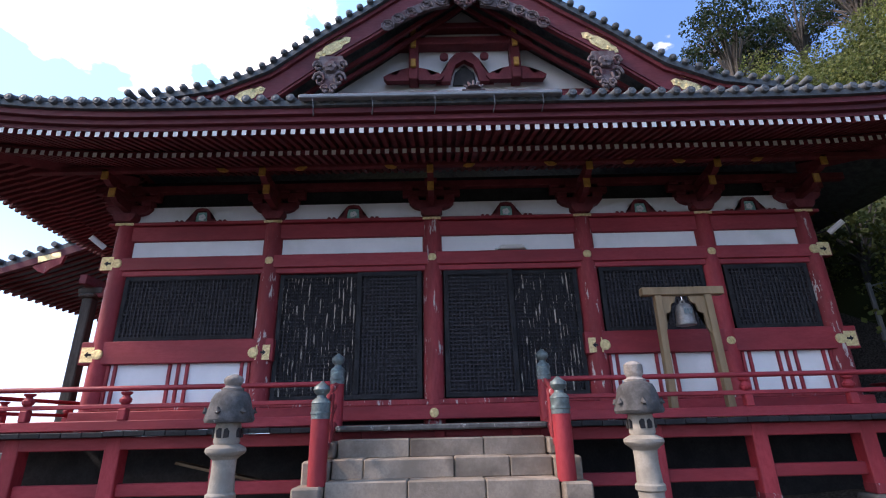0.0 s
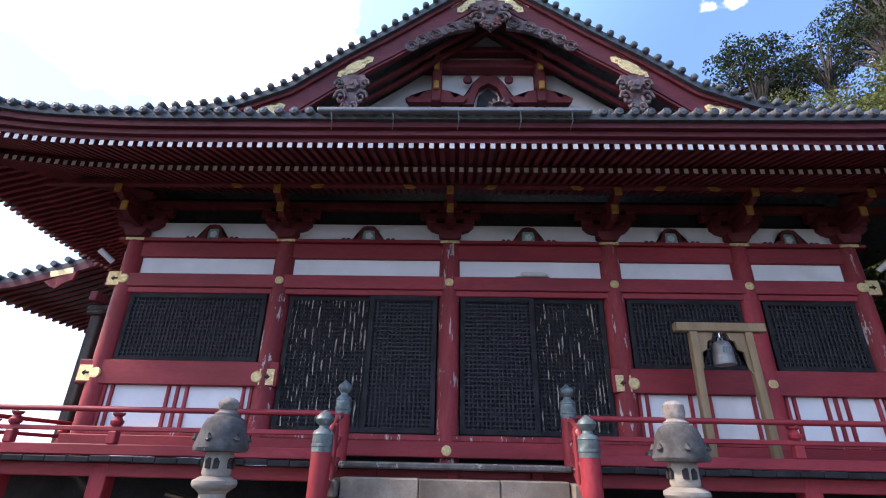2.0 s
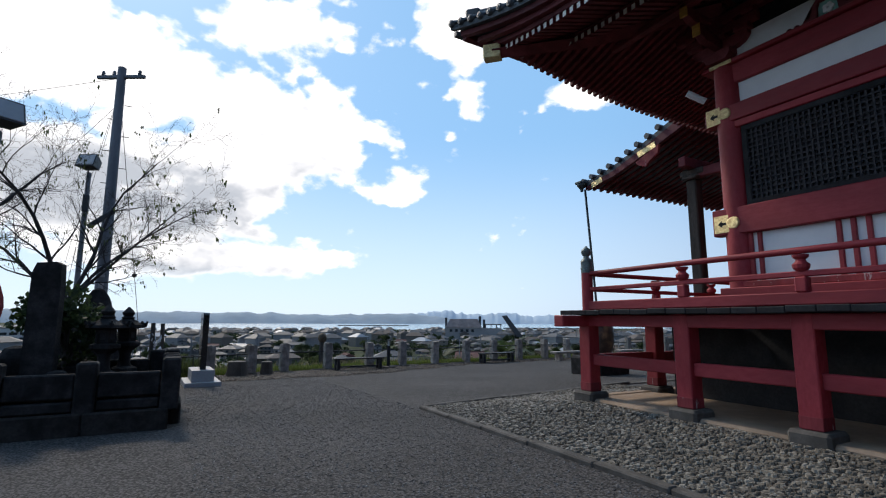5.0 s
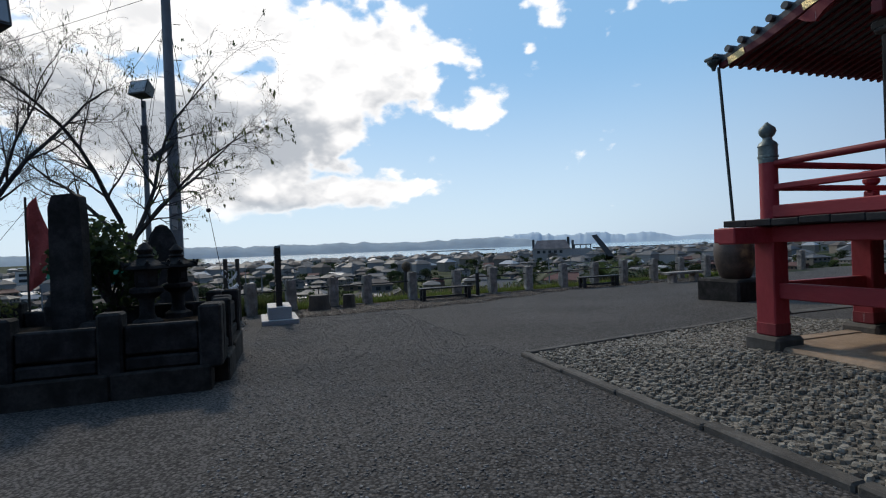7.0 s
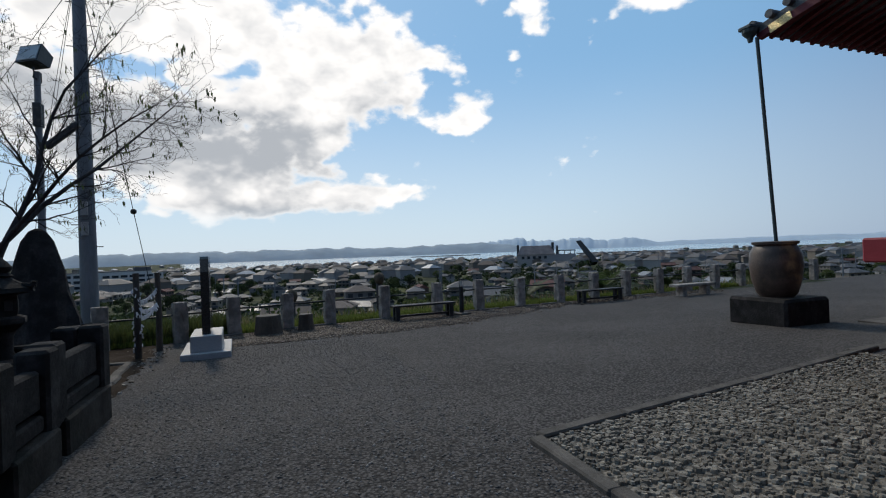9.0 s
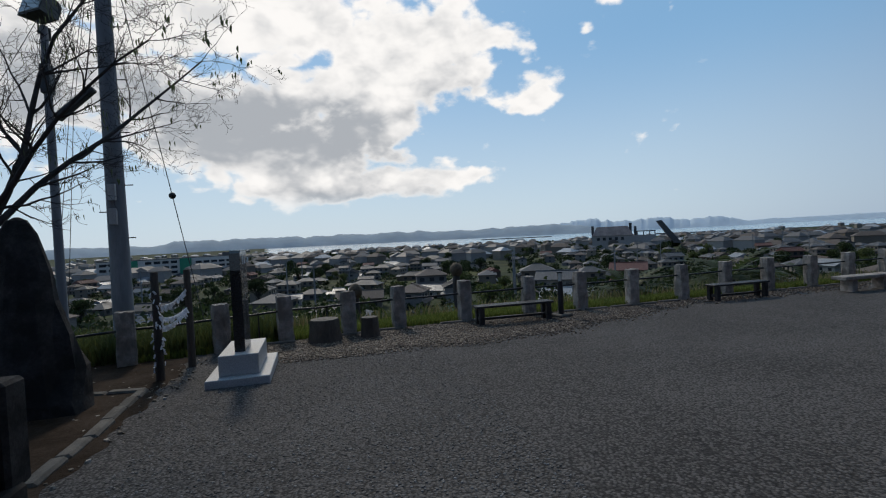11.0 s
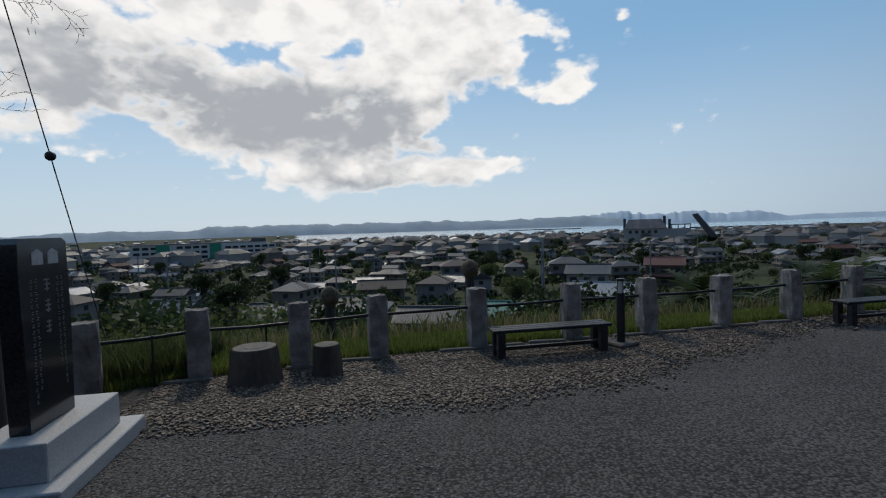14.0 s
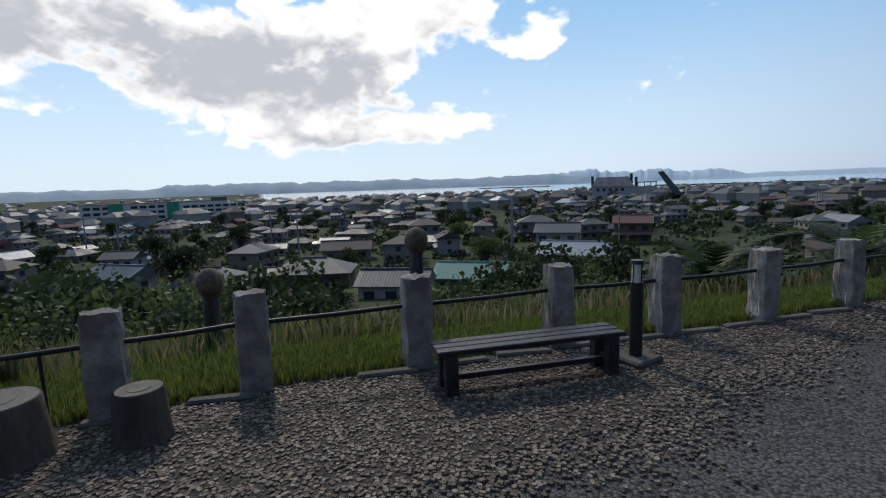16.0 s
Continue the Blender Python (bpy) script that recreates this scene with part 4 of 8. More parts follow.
def pendant(x, z, size, grey, y=GY - 0.04, wide=1.0, tall=1.0):
    """A carved barge pendant: leaf body, scrolls and a six-petal boss."""
    bm = B()
    out = [(-0.30, 0.36), (0.30, 0.36), (0.34, 0.1), (0.24, -0.12), (0.16, -0.30), (0.05, -0.40), (0, -0.46), (-0.05, -0.40), (-0.16, -0.30), (-0.24, -0.12), (-0.34, 0.1)]
    sheet(bm, [(x + size * a, z + size * b) for a, b in out], "y", y - 0.02, y + 0.06)
    for s in (-1, 1):
        for cx, cz, r in ((0.25, -0.16, 0.17), (0.32, 0.12, 0.12), (0.1, -0.36, 0.1)):
            pts = [(x + s * size * (cx + r * (1 - k / 14) * math.cos(k * 0.75)), y - 0.045, z + size * (cz + r * (1 - k / 14) * math.sin(k * 0.75))) for k in range(13)]
            tube(bm, pts, [0.035 * size] * 13, 6)
    for v in bm.verts:
        v.co.x, v.co.z = x + (v.co.x - x) * wide, z + (v.co.z - z) * tall
    body = part("carved_pendant", bm, BARGE_GREY, hall, "weathered grey carved gable pendant" if grey else "weathered red-grey carved barge pendant")
    bm = B()
    for k in range(6):
        a = k * math.pi / 3
        tube(bm, [(x + 0.085 * size * math.cos(a), y - 0.09, z + size * 0.12 + 0.085 * size * math.sin(a)), (x + 0.085 * size * math.cos(a), y - 0.03, z + size * 0.12 + 0.085 * size * math.sin(a))], [0.05 * size, 0.075 * size], 10)
    tube(bm, [(x, y - 0.12, z + size * 0.12), (x, y - 0.03, z + size * 0.12)], [0.04 * size, 0.06 * size], 10)
    part("petal_boss", bm, BARGE_GREY, body)


BARGE_GREY = paint("weathered_grey_carving", (0.15, 0.115, 0.118), 0.8, vary=0.4, scale=7, dirt=(0.10, 0.03, 0.034), worn=(0.30, 0.26, 0.25), worn_at=0.66)
pendant(MID, 9.36, 0.95, True)
for s in (-1, 1):
    pendant(MID + s * 2.54, 7.42, 0.92, False, wide=0.78, tall=1.15)
    bm = B()
    # wave carving beside the middle pendant
    pts = [(0.45, 9.52), (0.75, 9.40), (1.05, 9.22), (1.3, 9.08), (1.5, 8.92)]
    for px, pz in pts:
        for r in (0.12, 0.07):
            tube(bm, [(MID + s * px + r * math.cos(a * 0.7), GY - 0.03, pz - 0.38 + r * math.sin(a * 0.7)) for a in range(10)], 0.022, 6)
    sheet(bm, [(MID + s * a, b) for a, b in ((0.3, 9.3), (0.3, 9.02), (0.7, 8.95), (1.1, 8.74), (1.5, 8.48), (1.62, 8.56), (1.2, 8.92), (0.7, 9.2))], "y", GY - 0.01, GY + 0.06)
    part("wave_carving", bm, BARGE_GREY, hall, "carved waves under the bargeboard")
    # gilt plates on the bargeboard
    for w, length in ((2.53, 0.4), (4.05, 0.36), (0.35, 0.4)):
        c = Vector((MID + s * w, 0, on_profile(w)))
        slope = (on_profile(w + 0.15) - on_profile(w - 0.15)) / 0.3
        ang = math.atan(slope)
        across = math.sqrt(1 + slope * slope)
        bm = B()
        m = Matrix.Translation((c.x, GY, c.z - 0.335 * across)) @ Matrix.Rotation(-s * ang, 4, "Y")
        shape = [(-length, 0.0), (-length * 0.8, 0.08), (-length * 0.5, 0.06), (-length * 0.3, 0.11), (length * 0.3, 0.11), (length * 0.5, 0.06), (length * 0.8, 0.08), (length, 0.0), (length * 0.8, -0.08), (length * 0.5, -0.06), (length * 0.3, -0.11), (-length * 0.3, -0.11), (-length * 0.5, -0.06), (-length * 0.8, -0.08)]
        sheet(bm, shape, "y", -0.014, -0.001)
        box(bm, -0.075, 0.075, -0.026, -0.012, -0.075, 0.075, 0.004)
        for q in (-0.28, -0.2, 0.2, 0.28):
            tube(bm, [(q, -0.03, 0), (q, -0.01, 0)], [0.03, 0.05], 8)
        box(bm, -length, length, -0.012, 0.0, 0.165, 0.185)
        bmesh.ops.transform(bm, matrix=m, verts=bm.verts[:])
        part("gilt_fitting", bm, GOLD, board, "pierced gilt fitting")

# gutter with its hooks
bm = B()
box(bm, -1.95, 1.83, EAVE_F - 0.32, EAVE_F - 0.22, 5.70, 5.77, 0.015)
gutter = part("gutter", bm, GUTTER, hall, "grey metal gutter")
for x in (-1.75, -0.9, 0.0, 0.85, 1.55):
    bm = B()
    tube(bm, [(x, EAVE_F - 0.3, 5.71), (x + 0.01, EAVE_F - 0.26, 5.58), (x - 0.01, EAVE_F - 0.16, 5.5)], 0.008, 6)
    part("hook", bm, GUTTER, gutter)
bm = B()
tube(bm, [(MID - 0.03, EAVE_F - 0.10, 5.83 + 0.12 + 0.03 * k) for k in range(2)], [0.12, 0.06], 8)
for k in range(7):
    a = math.pi * k / 6
    tube(bm, [(MID - 0.03, EAVE_F - 0.1, 5.93), (MID - 0.03 + 0.17 * math.cos(a), EAVE_F - 0.12, 5.93 + 0.17 * math.sin(a))], [0.04, 0.015], 6)
part("ornamental_tile", bm, BARGE_GREY, roof, "carved ornamental tile over the eaves")

# strip lamp over the door
lampbar = thing("strip_lamp", (1.33, FY + 0.06, 4.27), "white tube lamp fixed on the plaster band", "lamp")
bm = B()
box(bm, 1.04, 1.62, FY + 0.06, FY + 0.118, 4.30, 4.335, 0.008)
part("housing", bm, PLASTER, lampbar)
bm = B()
tube(bm, [(1.12, FY + 0.03, 4.325), (1.16, FY + 0.03, 4.325), (1.52, FY + 0.03, 4.325), (1.58, FY + 0.03, 4.325)], [0.02, 0.045, 0.045, 0.015], 14)
part("tube_cover", bm, BOLLARD_GLASS, lampbar, smooth=True)
for x, way in ((COLS[0] - 0.28, -1), (COLS[-1] + 0.35, 1)):
    spot = thing("spotlight", (x, FY - 0.1, 4.62), "small white spotlight under the eaves", "lamp", group="eave spotlights")
    bm = B()
    tube(bm, [(x - way * 0.02, FY - 0.02, 4.45), (x + way * 0.13, FY - 0.22, 4.60)], 0.05, 12)
    part("lamp_tube", bm, PLASTER, spot, smooth=True)
    bm = B()
    tube(bm, [(x, FY - 0.05, 4.5), (x - way * 0.12, FY + 0.16, 4.5)], 0.014, 8)
    part("arm", bm, IRON, spot)

# ---- west porch roof ----
bm = B()
PY0, PY1 = 13.35, 19.8
curve = [(-8.0, 6.95), (-9.47, 6.42), (-10.6, 6.00), (-11.71, 5.64), (-12.85, 5.42)]
prev = None
for x, z in curve:
    row = [bm.verts.new((x, y, zz)) for y, zz in ((PY0, z), (PY1, z), (PY1, z - 0.14), (PY0, z - 0.14))]
    if prev:
        for i in range(4):
            bm.faces.new((prev[i], row[i], row[(i + 1) % 4], prev[(i + 1) % 4]))
    prev = row
bm.faces.new(prev)
porch = part("porch_roof", bm, TILE, hall, "tiled porch roof on the west side")
for k in range(14):
    u = k / 13
    x = -8.3 - 4.55 * u
    z = float(np.interp(-x, [-c[0] for c in curve], [c[1] for c in curve]))
    bm = B()
    tube(bm, [(x, PY0 - 0.12, z + 0.03), (x, PY0 + 0.5, z + 0.03)], 0.08, 14)
    part("verge_end_tile", bm, TILE, porch, smooth=True)
bm = B()
side = [(x, z - 0.15) for x, z in curve] + [(x + 0.05, z - 0.42 + 0.16 * i / 4) for i, (x, z) in reversed(list(enumerate(curve)))]
sheet(bm, side, "y", PY0 - 0.02, PY0 + 0.1)
pboard = part("porch_bargeboard", bm, RED_EAVE, hall)
for x, z, l in ((-10.5, 5.76, 0.3), (-12.35, 5.30, 0.22)):
    bm = B()
    box(bm, -l, l, -0.014, 0.0, -0.085, 0.085, 0.004, pose(x, PY0 - 0.021, z, 0, -18 if x > -10 else -13, 0))
    part("gilt_fitting", bm, GOLD, pboard, "gilt fitting")
bm = B()
sheet(bm, [(-10.9, 5.50), (-10.1, 5.80), (-10.15, 5.56), (-10.4, 5.44), (-10.55, 5.30), (-10.75, 5.38)], "y", PY0 - 0.03, PY0 + 0.05)
part("carved_pendant", bm, RED_WORN, pboard)
for k in range(22):
    y = PY0 + 0.15 + 0.29 * k
    bm = B()
    slab(bm, -12.7, -8.3, y, y + 0.09, 0, 0.09)
    for v in bm.verts:
        v.co.z += float(np.interp(-v.co.x, [-c[0] for c in curve], [c[1] - 0.3 for c in curve]))
    part("porch_rafter", bm, RED_SHADED, hall)
for x, y in ((-9.6, 13.95), (-9.6, 19.1)):
    bm = B()
    box(bm, x - 0.14, x + 0.14, y - 0.14, y + 0.14, level(x), 4.75, 0.03)
    post = part("porch_post", bm, OLD_POST, hall, "dark weathered porch post")
    bm = B()
    box(bm, x - 0.22, x + 0.22, y - 0.22, y + 0.22, 4.75, 4.87, 0.04)
    box(bm, x - 0.34, x + 0.34, y - 0.1, y + 0.1, 4.87, 5.05, 0.04)
    part("cap_bracket", bm, OLD_POST, post)
bm = B()
box(bm, -9.7, -9.5, 13.5, 19.6, 5.05, 5.31, 0.02)
part("porch_beam", bm, RED_SHADED, hall)
bm = B()
box(bm, -9.5, COLS[0], 13.88, 14.04, 4.78, 5.04, 0.03)
part("porch_tie", bm, RED_SHADED, hall)
rain = thing("rain_pipe", (-12.88, 13.4, 1.2), "slim dark green rain pipe from the porch eave to the jar", "rain pipe")
bm = B()
tube(bm, [(-12.74, 13.22, 5.16), (-12.80, 13.62, 1.05)], 0.035, 10)
part("pipe", bm, COPPER, rain, smooth=True)
bm = B()
lathe(bm, [(0.04, 4.58), (0.06, 4.66), (0.14, 4.76), (0.15, 4.82)], 12, (-12.88, 13.22, 0.54))
box(bm, -13.04, -12.76, 13.08, 13.5, 5.36, 5.44, 0.02)
part("hopper", bm, COPPER, rain)


# ---- veranda ----
VY, VX, DECK = 7.95, -7.38, 1.28
veranda = thing("veranda", (MID, VY, 0.0), "red timber veranda with black plank edge on square posts", "veranda")
V_POSTS = [VX, -5.73, -4.38, -2.95, -1.42, 1.42, 2.85, 4.25, 5.70, 7.15, 8.70]
SIDE_Y = [9.4, 10.9, 12.3]


def veranda_post(x, y):
    base = 0.02 if x < 2 else min(0.3, 0.02 + 0.06 * (x - 2))
    bm = B()
    box(bm, x - 0.105, x + 0.105, y - 0.105, y + 0.105, base + 0.07, DECK - 0.07, 0.012)
    post = part("post", bm, RED, veranda)
    bm = B()
    box(bm, x - 0.108, x + 0.108, y - 0.108, y + 0.108, base + 0.075, base + 0.2, 0.006)
    part("worn_foot", bm, RED_WORN, post, "foot with flaking paint")
    bm = B()
    box(bm, x - 0.19, x + 0.19, y - 0.19, y + 0.19, base - 0.22, base + 0.069, 0.03)
    part("foot_stone", bm, CONCRETE, post, "stone footing")


for x in V_POSTS:
    veranda_post(x, VY)
for y in SIDE_Y:
    veranda_post(VX, y)


def v_beam(name, *a, material=RED_BEAM, bevel=0.012):
    bm = B()
    box(bm, *a, bevel)
    return part(name, bm, material, veranda)


v_beam("edge_beam", VX - 0.62, V_POSTS[-1] + 0.4, VY - 0.10, VY + 0.10, DECK - 0.235, DECK - 0.072)
v_beam("edge_beam", VX - 0.10, VX + 0.10, VY - 0.6, 12.6, DECK - 0.24, DECK - 0.075)
for a, b in zip(V_POSTS, V_POSTS[1:]):
    if a == -1.42:
        continue
    z = 0.47 if a < 2 else 0.47 + 0.03 * (a - 2)
    v_beam("tie_rail", a + 0.1, b - 0.1, VY - 0.045, VY + 0.045, z, z + 0.16)
for a, b in zip([VY] + SIDE_Y, SIDE_Y):
    v_beam("tie_rail", VX - 0.045, VX + 0.045, a + 0.1, b - 0.1, 0.47, 0.63)
# planks of the floor, edge on
for k in range(61):
    x = VX - 0.30 + k * 0.272
    bm = B()
    e = random.uniform(-0.006, 0.006)
    box(bm, x, x + 0.268, VY - 0.30, FY - 0.12, DECK - 0.068 + e, DECK + e, 0.008)
    part("plank", bm, BLACK_WOOD, veranda)
for k in range(14):
    y = FY - 0.1 + k * 0.25
    bm = B()
    box(bm, VX - 0.30, COLS[0] - 0.2, y, y + 0.245, DECK - 0.068, DECK, 0.008)
    part("plank", bm, BLACK_WOOD, veranda)
bm = B()
box(bm, -1.36, 1.36, VY - 0.42, VY - 0.302, DECK - 0.07, DECK + 0.004, 0.02)
part("worn_edge_plank", bm, paint("worn_plank_edge", (0.09, 0.085, 0.08), 0.8, vary=0.5, worn=(0.30, 0.28, 0.26), worn_at=0.58), veranda)
for x in (-1.0, -0.02, 1.0):
    v_beam("stair_strut", x - 0.07, x + 0.07, VY - 0.15, VY - 0.10, DECK - 0.24, DECK - 0.07)
# near-black sheet for the shade under the floor, and a stored plank
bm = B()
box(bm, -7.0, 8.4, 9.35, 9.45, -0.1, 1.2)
part("underfloor_boarding", bm, DARK_IN, veranda, "near-black sheet for the shade under the hall")
bm = B()
box(bm, -0.9, 0.9, -0.09, 0.09, -0.02, 0.02, 0.004, pose(-3.0, 8.7, 0.63, 0, 13, 4))
lone("loose_plank", bm, TIMBER, "grey loose plank leaning under the veranda", "plank")

# ---- veranda railing ----
def onion_post(name, x, y, z0, z1, r, parent, label):
    """A round post with a bronze sleeve and an onion finial."""
    bm = B()
    lathe(bm, [(r, z0), (r, z1 - 0.42)], 18, (x, y, 0))
    post = part(name, bm, RED, parent, label, smooth=True)
    bm = B()
    h = z1 - 0.42
    lathe(bm, [(r * 1.03, h + 0.001), (r * 1.03, h + 0.05), (r * 1.1, h + 0.055), (r * 1.1, h + 0.075), (r * 1.03, h + 0.08), (r * 1.03, h + 0.17), (r * 1.1, h + 0.175), (r * 0.9, h + 0.21), (r * 0.55, h + 0.235), (r * 0.5, h + 0.26),
               (r * 0.8, h + 0.29), (r * 0.95, h + 0.325), (r * 0.85, h + 0.36), (r * 0.45, h + 0.39), (r * 0.12, h + 0.42)], 18, (x, y, 0))
    part("onion_finial", bm, VERDIGRIS, post, "weathered bronze onion finial", smooth=True)
    return post


railing = thing("veranda_railing", (MID, VY, DECK), "red three-rail veranda railing with bronze onion finials", "railing")
onion_post("corner_post", VX, VY, DECK, 2.28, 0.085, railing, "red round corner post")
onion_post("corner_post", V_POSTS[-1], VY, DECK, 2.36, 0.085, railing, "red round corner post")


def rails(p, q):
    (x0, y0), (x1, y1) = p, q
    way = Vector((x1 - x0, y1 - y0, 0)).normalized()
    for z, r in ((1.845, 0.036), ):
        bm = B()
        tube(bm, [(x0, y0, z), (x1, y1, z)], r, 12)
        part("top_rail", bm, RED_BEAM, railing, smooth=True)
    for name, z0, z1, t in (("middle_rail", 1.575, 1.635, 0.032), ("bottom_rail", DECK + 0.012, DECK + 0.14, 0.05)):
        bm = B()
        if abs(way.x) > 0.5:
            box(bm, x0, x1, y0 - t, y0 + t, z0, z1, 0.01)
        else:
            box(bm, x0 - t, x0 + t, y0, y1, z0, z1, 0.01)
        part(name, bm, RED_BEAM, railing)


def rail_post(x, y):
    bm = B()
    box(bm, x - 0.055, x + 0.055, y - 0.055, y + 0.055, DECK + 0.14, 1.575, 0.012)
    lathe(bm, [(0.05, 1.635), (0.075, 1.665), (0.08, 1.70), (0.05, 1.73), (0.042, 1.75), (0.07, 1.775), (0.075, 1.80)], 12, (x, y, 0))
    part("rail_post", bm, RED, railing)


for x0, x1 in ((VX, -1.40), (1.38, V_POSTS[-1])):
    rails((x0, VY), (x1, VY))
rails((VX, VY), (VX, 12.5))
rails((V_POSTS[-1], VY), (V_POSTS[-1], 12.5))
for x in (-5.73, -4.38, -2.95, 2.85, 4.25, 5.70, 7.15):
    rail_post(x, VY)
for y in (9.5, 11.0, 12.4):
    rail_post(VX, y)
    rail_post(V_POSTS[-1], y)

# ---- stone steps ----
steps = thing("stone_steps", (0.0, 6.4, -0.2), "weathered stone steps of long cut blocks", "steps")
STEPS = [(7.42, 1.115), (7.10, 0.905), (6.78, 0.69), (6.46, 0.475), (6.14, 0.265), (5.82, 0.055)]
for k, (y, z) in enumerate(STEPS):
    wide = 1.30 if k < 3 else 1.62
    joints = [-wide] + sorted(random.uniform(-0.1, 0.1) + c for c in ((-0.85, 0.05, 0.75) if k % 2 else (-0.35, 0.45))) + [wide]
    for a, b in zip(joints, joints[1:]):
        bm = B()
        e = random.uniform(-0.006, 0.006)
        box(bm, a + 0.004, b - 0.004, y + e, y + 0.62 if k else VY + 0.1, z - 0.22, z + e, 0.014)
        part("step_block", bm, STEP_STONE, steps)
for s in (-1, 1):
    for y0, y1, z0, z1 in ((7.0, 7.8, -0.2, 0.9), (6.62, 7.0, -0.2, 0.66), (6.12, 6.62, -0.25, 0.47), (7.3, 7.8, 0.905, 1.1)):
        bm = B()
        box(bm, s * 1.31, s * 1.62, y0, y1 - 0.005, z0, z1, 0.02)
        part("cheek_block", bm, STEP_STONE, steps)
stair_rail = thing("stair_railing", (0.0, 6.4, 0.5), "red sloping stair railing with bronze onion finials", "railing")
for s in (-1, 1):
    onion_post("lower_newel", s * 1.39, 6.82, 0.655, 1.78, 0.105, stair_rail, "red lower newel post")
    onion_post("upper_newel", s * 1.43, VY - 0.1, DECK, 2.25, 0.095, stair_rail, "red upper newel post")
    for z0, z1, r in ((1.30, 1.83, 0.036), (1.07, 1.58, 0.03), (0.82, 1.33, 0.045)):
        bm = B()
        pts = [(s * (1.39 + 0.04 * u), 6.82 + (VY - 0.1 - 6.82) * u, z0 + (z1 - z0) * u + (0.10 * math.sin(math.pi * u) if r == 0.036 else 0)) for u in (0, 0.2, 0.4, 0.6, 0.8, 1)]
        tube(bm, pts, r, 10)
        part("sloping_rail", bm, RED_WORN, stair_rail, smooth=True)
    bm = B()
    box(bm, s * 1.41 - 0.05, s * 1.41 + 0.05, 7.3, 7.4, 1.0, 1.68, 0.01)
    part("rail_post", bm, RED_WORN, stair_rail)
handrail = thing("steel_handrail", (0.0, 5.3, -0.2), "low stainless steel pipe handrail before the steps", "handrail")
bm = B()
tube(bm, [(-0.98, 5.3, -0.22), (-0.98, 5.3, 0.44), (-0.96, 5.3, 0.48), (-0.90, 5.3, 0.50), (0.86, 5.3, 0.54), (0.92, 5.3, 0.51), (0.94, 5.3, 0.46), (0.94, 5.3, -0.22)], 0.022, 10)
part("pipe", bm, STEEL, handrail, smooth=True)


# ---- stone lanterns by the steps ----
def shaft_lantern(x, y, top):
    base = level(x) + 0.02
    lan = thing("stone_lantern", (x, y, base), "pale stone lantern with a dark bell-shaped cap", "stone lantern", group="lanterns by the steps")
    bm = B()
    lathe(bm, [(0.27, base), (0.27, base + 0.1), (0.235, base + 0.13), (0.20, base + 0.18)], 6, (x, y, 0))
    part("foot", bm, LANTERN_STONE, lan)
    bm = B()
    lathe(bm, [(0.15, base + 0.17), (0.165, base + 0.2), (0.155, base + 0.27), (0.125, base + 0.32), (0.12, 0.45), (0.125, 0.6), (0.145, 0.615), (0.145, 0.66), (0.125, 0.68), (0.115, 0.85), (0.118, 0.98), (0.15, 1.01)], 20, (x, y, 0), wobble=0.002)
    part("shaft", bm, LANTERN_STONE, lan, smooth=True)
    bm = B()
    lathe(bm, [(0.13, 1.0), (0.185, 1.035), (0.20, 1.06), (0.195, 1.09), (0.13, 1.125)], 20, (x, y, 0), wobble=0.003)
    part("platform", bm, LANTERN_STONE, lan, smooth=True)
    bm = B()
    z0, z1 = 1.12, 1.335
    lathe(bm, [(0.115, z0), (0.13, z0 + 0.03), (0.128, z0 + 0.07), (0.128, z1 - 0.05), (0.118, z1)], 20, (x, y, 0), wobble=0.002)
    drum = part("fire_box", bm, LANTERN_STONE, lan, "pierced stone fire box", smooth=True)
    # Near-black inlays on the solid drum paint the shade in its openings.
    for k in range(4):
        a = k * math.pi / 2 - math.pi / 2
        face = Matrix.Translation((x + 0.124 * math.cos(a), y + 0.124 * math.sin(a), (z0 + z1) / 2 + 0.01)) @ Matrix.Rotation(a - math.pi / 2, 4, "Z")
        bm = B()
        for sx_, sz in ((-1, 0.0), (1, 0.012)):
            sheet(bm, [(sx_ * 0.012, -0.05), (sx_ * 0.058, -0.045), (sx_ * 0.062, 0.01 + sz), (sx_ * 0.04, 0.045), (sx_ * 0.014, 0.03 + sz)], "y", -0.012, 0.014)
        bmesh.ops.transform(bm, matrix=face, verts=bm.verts[:])
        part("carved_opening", bm, DARK_IN, drum)
    bm = B()
    lathe(bm, [(0.15, 1.33), (0.235, 1.335), (0.25, 1.365), (0.235, 1.41), (0.215, 1.49), (0.195, 1.57), (0.165, 1.625), (0.11, 1.655), (0.085, 1.66)], 28, (x, y, 0), wobble=0.004)
    for k in range(6):
        a = k * math.pi / 3 + 0.4
        tube(bm, [(x + 0.205 * math.cos(a), y + 0.205 * math.sin(a), 1.43), (x + 0.245 * math.cos(a), y + 0.245 * math.sin(a), 1.445), (x + 0.24 * math.cos(a), y + 0.24 * math.sin(a), 1.485)], [0.03, 0.03, 0.012], 6)
    part("cap", bm, LANTERN_DARK, lan, "dark lichen-stained cap", smooth=True)
    bm = B()
    lathe(bm, [(0.11, 1.65), (0.115, 1.675), (0.085, 1.69), (0.075, 1.705), (0.09, 1.725), (0.10, 1.76), (0.095, top - 0.04), (0.07, top - 0.015), (0.03, top)], 18, (x, y, 0))
    part("finial", bm, GRANITE, lan, "grey weathered finial", smooth=True)


shaft_lantern(-2.20, 6.24, 1.82)
shaft_lantern(2.08, 6.24, 1.87)

